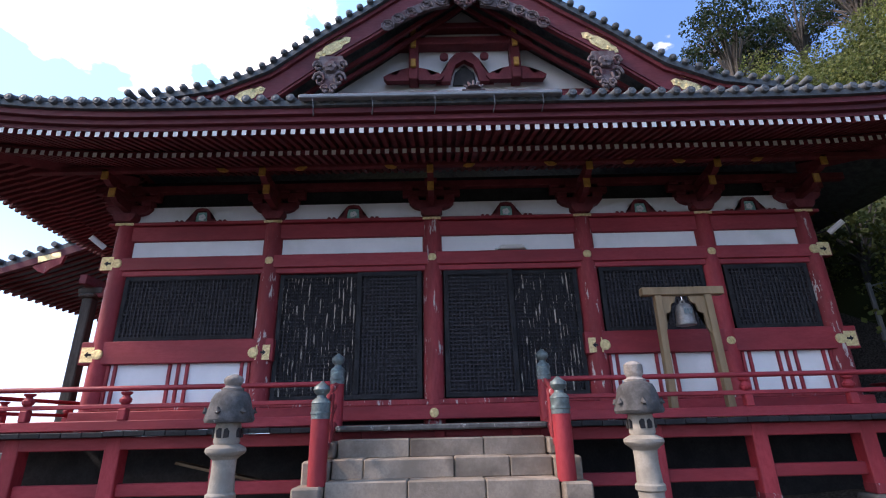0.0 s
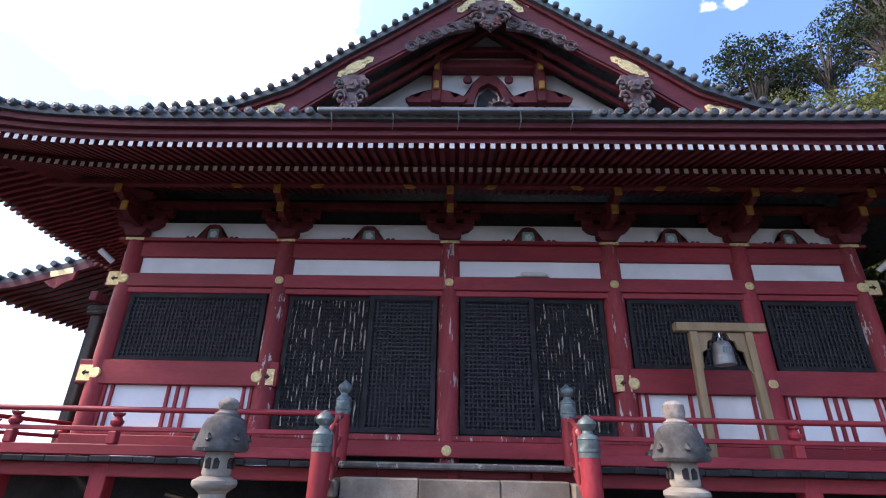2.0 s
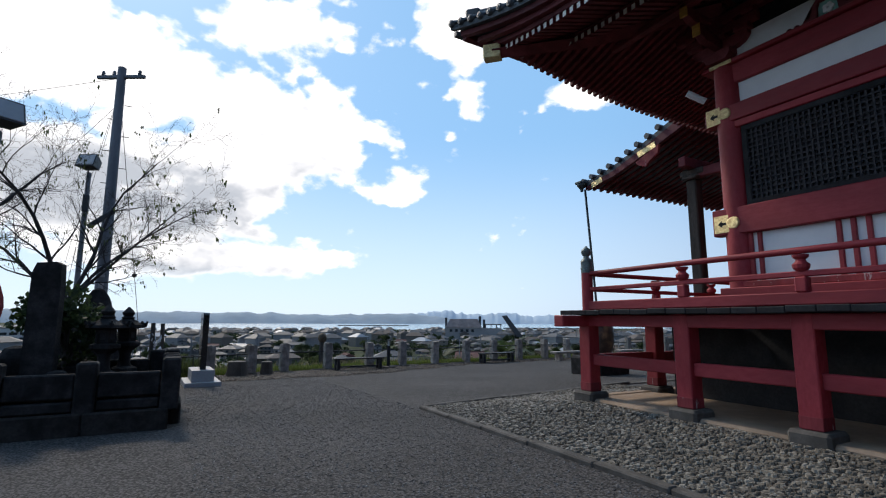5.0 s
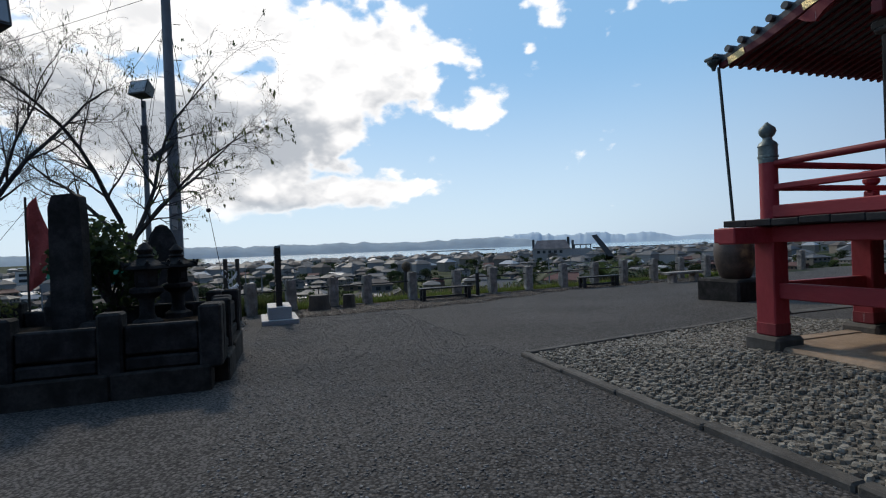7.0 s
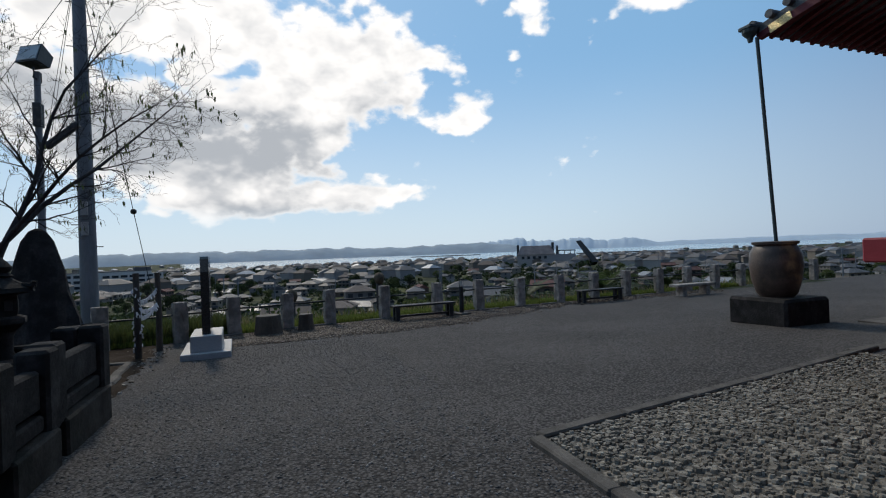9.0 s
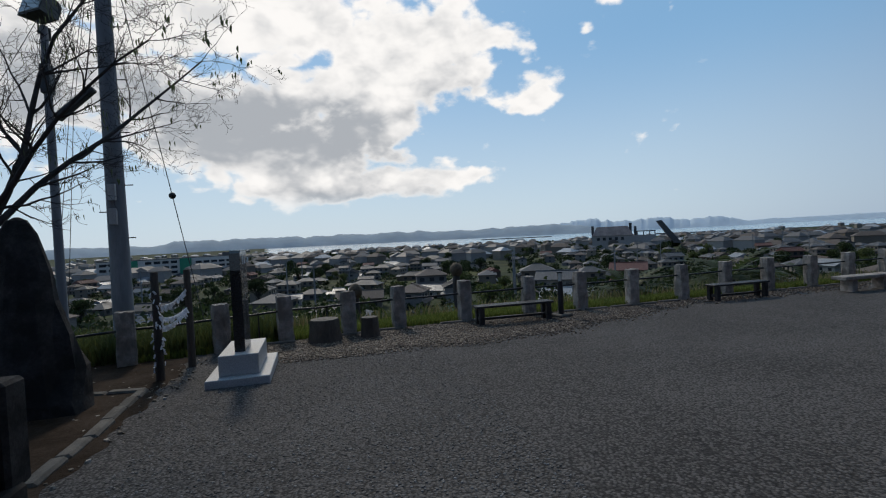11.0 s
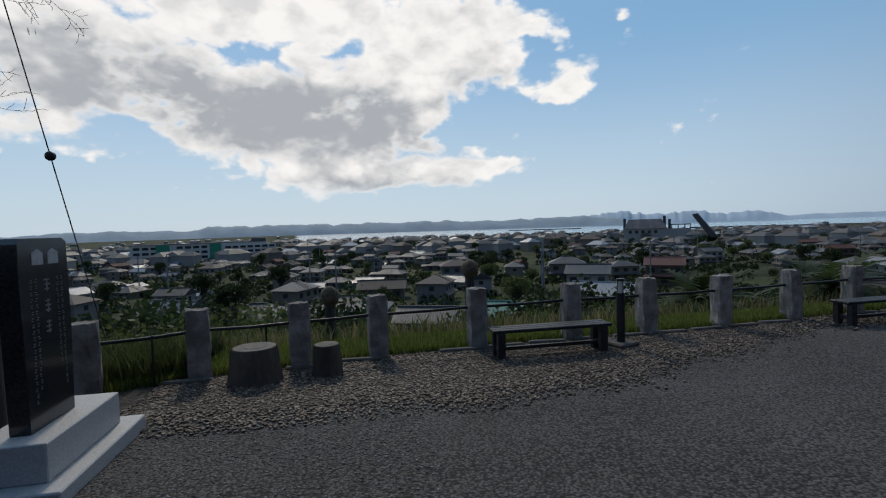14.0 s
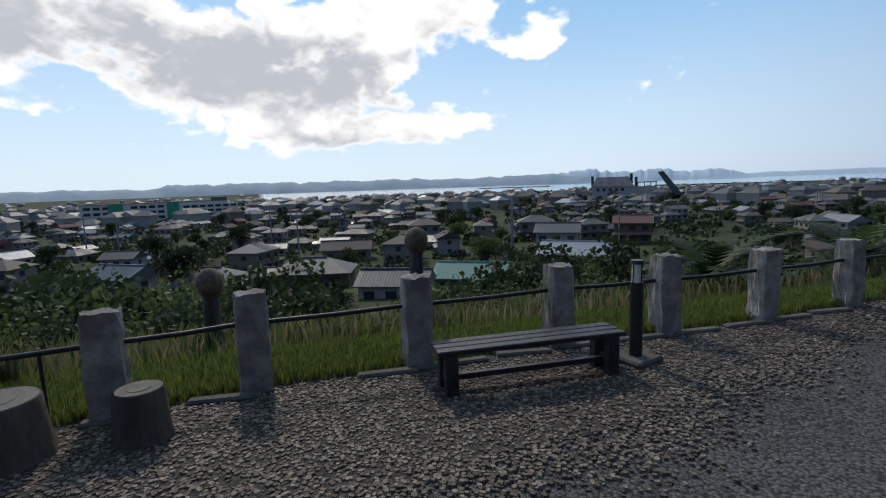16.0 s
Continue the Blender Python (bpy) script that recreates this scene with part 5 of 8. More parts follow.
# ---- bell in its stand, offering pot ----
stand = thing("bell_stand", (3.85, 8.5, DECK), "raw timber bell stand with a small bronze bell", "bell stand")
for x in (3.45, 4.31):
    bm = B()
    box(bm, -0.055, 0.055, -0.055, 0.055, 0, 1.86, 0.008, pose(x, 8.5, DECK, 0, 1.0 if x < 3.8 else -1.0, 0))
    part("post", bm, TIMBER, stand)
    bm = B()
    box(bm, x - 0.09, x + 0.09, 8.2, 8.8, DECK, DECK + 0.09, 0.01)
    part("foot", bm, TIMBER, stand)
bm = B()
box(bm, 3.23, 4.54, 8.43, 8.57, 3.14, 3.27, 0.012)
part("crossbeam", bm, TIMBER, stand)
for s in (-1, 1):
    bm = B()
    sheet(bm, [(3.87 + s * a, b) for a, b in ((0.38, 3.13), (0.10, 3.13), (0.13, 3.03), (0.2, 3.0), (0.22, 2.88), (0.3, 2.84), (0.31, 2.62), (0.375, 2.5))], "y", 8.48, 8.52)
    part("spandrel", bm, TIMBER, stand, "scalloped timber spandrel")
bm = B()
lathe(bm, [(0.15, 2.66), (0.156, 2.69), (0.146, 2.71), (0.138, 2.82), (0.128, 2.93), (0.10, 2.985), (0.05, 3.01)], 24, (3.87, 8.5, 0))
tube(bm, [(3.84, 8.5, 3.0), (3.845, 8.5, 3.05), (3.87, 8.5, 3.07), (3.895, 8.5, 3.05), (3.90, 8.5, 3.0)], 0.015, 8)
bell = part("bell", bm, BRONZE, stand, "grey bronze bell", smooth=True)
bm = B()
for k in range(3):
    slab(bm, 3.81 + 0.045 * k, 3.84 + 0.045 * k, 8.36, 8.372, 2.82, 2.90)
part("raised_marks", bm, VERDIGRIS, bell)
bm = B()
tube(bm, [(3.87, 8.5, 3.06), (3.87, 8.5, 3.14)], 0.012, 6)
part("hook", bm, STEEL, stand)
pot = B()
lathe(pot, [(0.1, DECK), (0.13, DECK + 0.02), (0.14, DECK + 0.16), (0.12, DECK + 0.2), (0.11, DECK + 0.2), (0.1, DECK + 0.05)], 16, (2.62, 8.25, 0))
lone("incense_pot", pot, VERDIGRIS, "small grey metal pot on the veranda floor", "pot", smooth=True)

# ---- pebble bed, kerb, earth under the veranda ----
KY, KX = 6.10, -9.32


def kerb_x(y):
    """West edge of the pebble bed, running slightly outwards."""
    return KX - 0.15 * (y - KY)


def bed(x, y):
    """Height of the pebble bed between kerb and veranda."""
    u = min(1, max(0, (y - KY) / 1.5)) if x > VX else min(1, max(0, (x - KX) / 2.0)) * min(1, max(0, (y - KY) / 1.5))
    b = level(x) + 0.02
    return b + u * max(0.0, (-0.06 if x < 2 else 0.12) - b)


bm = B()
n, m = 50, 14
rows = []
for j in range(m + 1):
    y = KY + (11.5 - KY) * j / m
    xs = [kerb_x(y) + (9.0 - kerb_x(y)) * i / n for i in range(n + 1)]
    rows.append([bm.verts.new((x, y, bed(x, y))) for x in xs])
for a, b in zip(rows, rows[1:]):
    for i in range(n):
        bm.faces.new((a[i], a[i + 1], b[i + 1], b[i]))
BED = paint("packed_pebble_bed", (0.13, 0.115, 0.095), 0.9, vary=0.3, scale=2, grain=25, pebbles=28.0, bump=0.9)
lone("pebble_bed", bm, BED, "bed of grey-brown river pebbles along the hall", "pebble bed", kind="structure")


def pebble_field(name, inside, x0, x1, y0, y1, height, number, size, label, material):
    """Loose rounded stones lying on a bed, as one mass."""
    rng = np.random.default_rng(len(name))
    shape = [(0.5, 0.0, 0.0), (0.25, 0.43, 0.0), (-0.25, 0.43, 0.0), (-0.5, 0.0, 0.0), (-0.25, -0.43, 0.0), (0.25, -0.43, 0.0)]
    vs, fs = [], []
    while number > 0:
        x, y = rng.uniform(x0, x1), rng.uniform(y0, y1)
        number -= 1
        if not inside(x, y):
            continue
        s = size * rng.uniform(0.55, 1.35)
        a, fl, lean = rng.uniform(0, 6.28), rng.uniform(0.65, 1.0), rng.uniform(-0.25, 0.25)
        c, d = math.cos(a), math.sin(a)
        z = height(x, y)
        o = len(vs)
        for px, py, pz in [(p[0], p[1] * fl, -0.25) for p in shape] + [(p[0] * 0.72, p[1] * fl * 0.72, 0.24) for p in shape]:
            px, py = px * rng.uniform(0.85, 1.15), py * rng.uniform(0.85, 1.15)
            vs.append((x + s * (px * c - py * d), y + s * (px * d + py * c), z + s * (pz * 0.8 + lean * px) + 0.15 * s))
        for k in range(6):
            fs.append((o + k, o + (k + 1) % 6, o + 6 + (k + 1) % 6, o + 6 + k))
        fs.append(tuple(o + 6 + k for k in range(6)))
    data = bpy.data.meshes.new(name)
    data.from_pydata(vs, [], fs)
    data.materials.append(material)
    tagged(new(name, data), label, "pebbles", kind="stuff")


def stone_mix(name, a, b, c):
    m = bpy.data.materials.new(name)
    m.use_nodes = True
    t = m.node_tree
    g = t.nodes.new("ShaderNodeNewGeometry")
    ramp = t.nodes.new("ShaderNodeValToRGB")
    ramp.color_ramp.elements[0].color, ramp.color_ramp.elements[1].color = (*a, 1), (*c, 1)
    ramp.color_ramp.elements.new(0.55).color = (*b, 1)
    t.links.new(g.outputs["Random Per Island"], ramp.inputs[0])
    where = t.nodes.new("ShaderNodeTexCoord")
    n = node(t, "ShaderNodeTexNoise", i_Scale=60.0, i_Detail=3.0)
    t.links.new(where.outputs["Object"], n.inputs["Vector"])
    t.links.new(mixed(t, step_between(t, n.outputs[0], 0.3, 0.7, 0.0, 0.35), ramp.outputs[0], tuple(v * 0.5 for v in a)), t.nodes["Principled BSDF"].inputs["Base Color"])
    t.nodes["Principled BSDF"].inputs["Roughness"].default_value = 0.75
    return m


STONES = stone_mix("mixed_river_pebbles", (0.075, 0.064, 0.05), (0.165, 0.14, 0.108), (0.33, 0.295, 0.24))
STONES_DARK = stone_mix("mixed_brown_pebbles", (0.048, 0.032, 0.022), (0.10, 0.068, 0.046), (0.27, 0.21, 0.155))
pebble_field("hall_pebbles", lambda x, y: x > kerb_x(y) + 0.05 and not (x > VX + 0.1 and y > VY + 0.1), KX - 0.3, 2.4, KY + 0.05, VY + 0.25, lambda x, y: bed(x, y) + 0.004, 19000, 0.05, "grey-brown river pebbles by the hall", STONES)
pebble_field("side_pebbles", lambda x, y: kerb_x(y) + 0.05 < x < VX + 0.3, KX - 0.85, VX + 0.3, VY + 0.25, 11.4, lambda x, y: bed(x, y) + 0.004, 7500, 0.05, "grey-brown river pebbles beside the hall", STONES)
kerb = thing("kerb", (KX, KY, -0.3), "low weathered concrete kerb round the pebble bed", "kerb")
x = KX
while x < 8.5:
    w = random.uniform(0.85, 1.05)
    bm = B()
    z = level(x + w / 2)
    box(bm, x, x + w - 0.012, KY - 0.09, KY + 0.03, z - 0.1, z + 0.055 + random.uniform(-0.01, 0.01), 0.015)
    part("kerb_stone", bm, CONCRETE, kerb)
    x += w
y = KY + 0.03
while y < 11.3:
    bm = B()
    z = level(KX)
    box(bm, -0.09, 0.03, 0, 0.95, z - 0.1, z + 0.045 + random.uniform(-0.008, 0.008), 0.015, pose(kerb_x(y), y, 0, 0, 0, 8.5))
    part("kerb_stone", bm, CONCRETE, kerb)
    y += 0.965
bm = B()
box(bm, VX - 0.12, 8.9, VY - 0.12, 9.36, -0.25, 0.0, 0.03)
lone("earth_floor", bm, PAD, "bare clay floor under the veranda", "floor", kind="structure")
bm = B()
box(bm, VX - 0.14, VX + 0.06, VY + 0.1, 12.5, -0.28, 0.012, 0.03)
lone("earth_floor", bm, PAD, "bare clay floor under the veranda", "floor", kind="structure")

# paved path and second path kerb by the jar
for x0, x1, y0, y1 in ((-12.0, -7.6, 14.6, 16.0), (-10.4, -10.15, 11.6, 14.6)):
    bm = B()
    box(bm, x0, x1, y0, y1, level(x0) - 0.1, level(x0) + 0.03, 0.01)
    lone("pavement", bm, CONCRETE, "pale stone path to the west porch", "path", kind="structure")

# ---- rain jar ----
jx, jy, jz = -12.86, 13.66, level(-12.86)
jar = thing("rain_jar", (jx, jy, jz), "big brown ceramic rain jar on a dark stone plinth", "jar")
bm = B()
box(bm, jx - 0.62, jx + 0.62, jy - 0.62, jy + 0.62, jz - 0.05, jz + 0.46, 0.05)
part("plinth", bm, DARK_STONE, jar, "stone plinth darkened as backlit")
bm = B()
lathe(bm, [(0.30, jz + 0.46), (0.36, jz + 0.52), (0.44, jz + 0.75), (0.475, jz + 1.0), (0.46, jz + 1.2), (0.40, jz + 1.32), (0.365, jz + 1.36), (0.41, jz + 1.38), (0.415, jz + 1.42), (0.36, jz + 1.43), (0.35, jz + 1.3)], 28, (jx, jy, 0), wobble=0.004)
part("jar_body", bm, TERRACOTTA, jar, smooth=True)
jar.matrix_basis = Matrix.Translation((jx, jy, jz)) @ Matrix.Diagonal((0.98, 0.98, 1.13, 1.0))

# ---- fence of granite posts and pipe rail ----
FENCE = [(-17.52, 0.88), (-18.05, 2.24), (-18.56, 3.30), (-18.80, 4.53), (-19.10, 5.60), (-19.26, 7.12), (-19.44, 8.72), (-19.47, 10.06), (-19.58, 11.52), (-19.80, 13.10), (-20.02, 14.62),
         (-20.05, 16.0), (-20.15, 17.55), (-20.25, 19.0), (-20.35, 20.5), (-20.45, 22.0), (-20.55, 23.5), (-20.6, 25.0), (-20.6, 26.5)]
fence = thing("stone_fence", (-19.3, 8.0, -0.6), "rough granite post fence with a dark pipe rail", "fence")


def rough_post(x, y, top, turn, w=0.138, d=0.122):
    bm = B()
    bmesh.ops.create_cube(bm, size=1.0)
    bmesh.ops.subdivide_edges(bm, edges=bm.edges[:], cuts=5, use_grid_fill=True)
    base = level(x) - 0.08
    k = random.uniform(0, 90)
    for v in bm.verts:
        c = v.co.copy()
        round_ = 1 - 0.05 * (abs(c.x) > 0.45 and abs(c.y) > 0.45) - 0.05 * (c.z > 0.45 and (abs(c.x) > 0.45 or abs(c.y) > 0.45))
        v.co = Vector((c.x * 2 * w * round_, c.y * 2 * d * round_, (c.z + 0.5) * (top - base)))
        v.co += 0.026 * Vector((noise.noise((c.x * 5 + k, c.y * 5, c.z * 9)), noise.noise((c.x * 5, c.y * 5 + k, c.z * 9)), noise.noise((c.x * 5, c.y * 5, c.z * 6 + k))))
    bmesh.ops.transform(bm, matrix=pose(x, y, base, 0, 0, turn), verts=bm.verts[:])
    part("post", bm, GRANITE, fence)


for k, (x, y) in enumerate(FENCE):
    x1, y1 = FENCE[min(k + 1, len(FENCE) - 1)]
    x0, y0 = FENCE[max(k - 1, 0)]
    turn = math.degrees(math.atan2(y1 - y0, x1 - x0))
    rough_post(x, y, 0.295 + random.uniform(-0.02, 0.02) + (0.06 if k == 0 else 0), turn)
    if k + 1 < len(FENCE):
        bm = B()
        z = 0.03
        tube(bm, [(x, y, z + random.uniform(-0.01, 0.01)), ((x + x1) / 2, (y + y1) / 2, z - 0.012), (x1, y1, z)], 0.022, 10)
        part("rail", bm, IRON, fence, smooth=True)
bm = B()
tube(bm, [(-17.52, 0.88, 0.03), (-16.4, -1.2, 0.03), (-14.8, -3.6, 0.03)], 0.022, 8)
part("rail", bm, IRON, fence, smooth=True)
for x, y in ((-18.3, 2.85), (-18.75, 4.1)):
    bm = B()
    tube(bm, [(x, y, level(x) - 0.1), (x, y, 0.05)], 0.014, 8)
    part("prop", bm, IRON, fence)
# footing stones along the grass edge
for k in range(22):
    y = 3.2 + k * 0.72
    x = float(np.interp(y, [p[1] for p in FENCE], [p[0] for p in FENCE])) + 0.14
    if random.random() < 0.75:
        bm = B()
        box(bm, -0.06, 0.06, -0.3, 0.3, -0.1, 0.05, 0.02, pose(x, y, level(x) + 0.0, 0, 0, random.uniform(-6, 6)))
        part("edge_stone", bm, CONCRETE, fence)

def pebble_edge(y):
    """Where the brown pebbles along the fence give way to gravel."""
    return -16.95 - 0.06 * (y - 6) - 0.38 * max(0.0, y - 7.8)


pebble_field("fence_pebbles", lambda x, y: x < pebble_edge(y) + 0.1 * math.sin(y * 3.1) + abs(random.gauss(0, 0.25)) and x > float(np.interp(y, [p[1] for p in FENCE], [p[0] for p in FENCE])) + 0.05, -19.7, -16.5, 2.9, 12.5, lambda x, y: level(x) + 0.002, 36000, 0.041, "brown-grey river pebbles along the fence", STONES_DARK)
pebble_field("far_pebbles", lambda x, y: x < -19.1 - 0.09 * (y - 12) + abs(random.gauss(0, 0.28)) and x > float(np.interp(y, [p[1] for p in FENCE], [p[0] for p in FENCE])) + 0.05, -20.4, -17.4, 12.5, 20, lambda x, y: level(x) + 0.002, 8000, 0.055, "brown-grey river pebbles along the fence", STONES_DARK)
bm = B()
prev = None
for k in range(40):
    y = 2.6 + k * 0.45
    inner = max(pebble_edge(y) - 0.3, -19.5 - 0.07 * (y - 11))
    row = [bm.verts.new((x, y, level(x) + 0.008)) for x in (inner + 0.12 * math.sin(y * 3.1), (inner - 19.9 - 0.05 * (y - 10)) / 2, -19.9 - 0.05 * (y - 10))]
    if prev:
        for i in range(2):
            bm.faces.new((prev[i], row[i], row[i + 1], prev[i + 1]))
    prev = row
lone("pebble_bed", bm, paint("brown_pebble_bed", (0.034, 0.026, 0.020), 0.9, vary=0.3, scale=2, grain=25, pebbles=30.0, bump=0.9), "bed of brown pebbles along the fence", "pebble bed", kind="structure")
pebble_field("gravel_stones", lambda x, y: True, -17.0, -2.5, 2.6, 6.0, lambda x, y: level(x) - 0.002, 17000, 0.022, "loose grey gravel on the terrace", stone_mix("grey_gravel_stones", (0.035, 0.034, 0.034), (0.085, 0.082, 0.08), (0.22, 0.215, 0.21)))


# ---- benches, stumps, lamp ----
def bench(p, q, dark=True):
    (x0, y0), (x1, y1) = p, q
    c = Vector(((x0 + x1) / 2, (y0 + y1) / 2))
    half = math.hypot(x1 - x0, y1 - y0) / 2
    turn = math.degrees(math.atan2(y1 - y0, x1 - x0))
    g = level(c.x)
    m = pose(c.x, c.y, g, 0, 0, turn)
    w = BENCH_BLACK if dark else GRANITE
    b = thing("bench", (c.x, c.y, g), "black-painted timber bench of three planks" if dark else "grey stone slab bench", "bench", group="benches along the fence")
    if dark:
        for k in (-1, 0, 1):
            bm = B()
            box(bm, -half, half, k * 0.115 - 0.053, k * 0.115 + 0.053, 0.37, 0.415, 0.008, m)
            part("seat_plank", bm, w, b)
        for s in (-1, 1):
            for d in (-1, 1):
                bm = B()
                box(bm, s * (half - 0.12) - 0.055, s * (half - 0.12) + 0.055, d * 0.12 - 0.05, d * 0.12 + 0.05, -0.04, 0.369, 0.008, m)
                part("leg", bm, w, b)
            bm = B()
            box(bm, s * (half - 0.12) - 0.03, s * (half - 0.12) + 0.03, -0.07, 0.07, 0.1, 0.17, 0.005, m)
            part("cross_rail", bm, w, b)
        bm = B()
        box(bm, -half + 0.15, half - 0.15, -0.03, 0.03, 0.1, 0.15, 0.005, m)
        part("stretcher", bm, w, b)
    else:
        bm = B()
        box(bm, -half, half, -0.2, 0.2, 0.31, 0.40, 0.015, m)
        part("seat_slab", bm, w, b)
        for s in (-1, 1):
            bm = B()
            box(bm, s * (half - 0.35) - 0.1, s * (half - 0.35) + 0.1, -0.16, 0.16, -0.04, 0.309, 0.015, m)
            part("leg", bm, w, b)


BENCH_BLACK = paint("black_bench_paint", (0.017, 0.017, 0.02), 0.55, vary=0.5, scale=5, worn=(0.09, 0.085, 0.08), worn_at=0.64, bump=0.3)
bench((-18.54, 7.15), (-18.60, 8.91))
bench((-19.1, 13.35), (-19.2, 15.05))
bench((-18.8, 16.9), (-18.9, 18.7), False)
bench((-18.6, 20.6), (-18.7, 22.2), False)


def stump(x, y, r, h):
    g = level(x)
    s = thing("stump_stool", (x, y, g), "concrete stool shaped like a sawn tree stump", "stool", group="stump stools")
    bm = B()
    n = 22
    rings = []
    for rr, z in ((1.24, -0.03), (1.15, 0.06), (1.06, 0.2), (1.0, h - 0.02), (0.96, h)):
        rings.append([bm.verts.new((x + r * rr * (1 + 0.05 * math.sin(5 * a + x) + 0.03 * math.sin(9 * a)) * math.cos(a), y + r * rr * (1 + 0.05 * math.sin(5 * a + x) + 0.03 * math.sin(9 * a)) * math.sin(a), g + z)) for a in (2 * math.pi * k / n for k in range(n))])
    for a, b in zip(rings, rings[1:]):
        for k in range(n):
            bm.faces.new((a[k], a[(k + 1) % n], b[(k + 1) % n], b[k]))
    part("trunk", bm, STUMP, s, smooth=True)
    bm = B()
    lathe(bm, [(r * 0.95, h - 0.004), (r * 0.93, h + 0.006), (r * 0.5, h + 0.004), (r * 0.48, h + 0.009)], 22, (x, y, g))
    part("cut_face", bm, STUMP_TOP, s, smooth=True)


stump(-18.25, 4.06, 0.275, 0.43)
stump(-18.33, 4.93, 0.165, 0.39)
bx, by, bg = -18.72, 9.2, level(-18.7)
boll = thing("bollard_lamp", (bx, by, bg), "black bollard lamp with a pale glass cylinder on a concrete foot", "lamp")
bm = B()
box(bm, -0.19, 0.19, -0.19, 0.19, -0.05, 0.07, 0.02, pose(bx, by, bg, 0, 0, 20))
part("foot", bm, CONCRETE, boll)
bm = B()
tube(bm, [(bx, by, bg + 0.07), (bx, by, bg + 0.8)], 0.062, 18)
part("column", bm, IRON, boll, smooth=True)
bm = B()
tube(bm, [(bx, by, bg + 0.8), (bx, by, bg + 0.98)], 0.048, 16)
part("glass", bm, BOLLARD_GLASS, boll, smooth=True)
bm = B()
for k in range(4):
    a = k * math.pi / 2 + 0.3
    tube(bm, [(bx + 0.055 * math.cos(a), by + 0.055 * math.sin(a), bg + 0.79), (bx + 0.055 * math.cos(a), by + 0.055 * math.sin(a), bg + 0.99)], 0.006, 6)
tube(bm, [(bx, by, bg + 0.98), (bx, by, bg + 1.015)], [0.068, 0.062], 18)
part("cage", bm, IRON, boll)

# ---- black monument ----
mono = thing("monument", (-16.1, 3.0, level(-16)), "polished black granite monument on a white granite base", "monument")
g = level(-16) - 0.06
MM = pose(-16.12, 2.99, 0, 0, 0, 3)
bm = B()
box(bm, -0.72, 0.72, -0.41, 0.41, g, -0.42, 0.01, MM)
part("lower_base", bm, BASE_GRANITE, mono)
bm = B()
box(bm, -0.56, 0.56, -0.26, 0.26, -0.42, -0.14, 0.008, MM)
part("upper_base", bm, BASE_GRANITE, mono)
bm = B()
shape = [(-0.28, -0.14), (0.30, -0.14), (0.33, 1.0), (0.32, 1.24), (0.27, 1.28), (-0.24, 1.28), (-0.30, 1.25), (-0.31, 0.6)]
sheet(bm, shape, "y", -0.07, 0.07)
bmesh.ops.transform(bm, matrix=MM @ Matrix.Translation((0.07, 0, 0)), verts=bm.verts[:])
slab_part = part("slab", bm, POLISHED, mono)
for side in (-1, 1):
    bm = B()
    for x0 in (-0.17, 0.03):
        sheet(bm, [(x0, 1.08), (x0 + 0.14, 1.08), (x0 + 0.14, 1.17), (x0 + 0.07, 1.2), (x0, 1.17)], "y", side * 0.0702, side * 0.0735)
    bmesh.ops.transform(bm, matrix=MM @ Matrix.Translation((0.07, 0, 0)), verts=bm.verts[:])
    part("engraved_emblem", bm, ROUGH_TOP, slab_part, "two small grey engraved emblems")
marks = random.Random(12)
for x0, width, tall, low in ((0.0, 0.085, 0.12, 0.38), (0.14, 0.026, 0.035, 0.1), (0.2, 0.026, 0.035, 0.0), (-0.14, 0.026, 0.035, 0.25), (-0.2, 0.026, 0.035, 0.05)):
    bm = B()
    z = 0.98
    while z - tall > low:
        if width < 0.05:
            for q in range(2):
                dx = marks.uniform(-0.3, 0.3) * width
                slab(bm, x0 + dx - width * 0.4, x0 + dx + width * 0.4, 0.0702, 0.0728, z - tall * (0.3 + 0.5 * q), z - tall * (0.15 + 0.5 * q))
        else:
            for q in range(3):
                slab(bm, x0 - width * marks.uniform(0.3, 0.5), x0 + width * marks.uniform(0.3, 0.5), 0.0702, 0.0728, z - tall * (0.2 + 0.3 * q), z - tall * (0.1 + 0.3 * q))
            slab(bm, x0 - width * 0.08, x0 + width * 0.08, 0.0702, 0.0728, z - tall * 0.9, z - tall * 0.05)
        z -= tall * 1.35
    bmesh.ops.transform(bm, matrix=MM @ Matrix.Translation((0.07, 0, 0)), verts=bm.verts[:])
    tagged(part("engraved_column", bm, ENGRAVED, slab_part), "column of worn grey engraved marks", kind="stuff")


# ---- memorial enclosure ----
EX, EY = -9.58, 2.36
enclosure = thing("stone_enclosure", (EX - 1.5, EY - 1.5, -0.35), "stained stone enclosure with low posts and slabs, darkened as backlit", "enclosure")
SOIL = 0.22


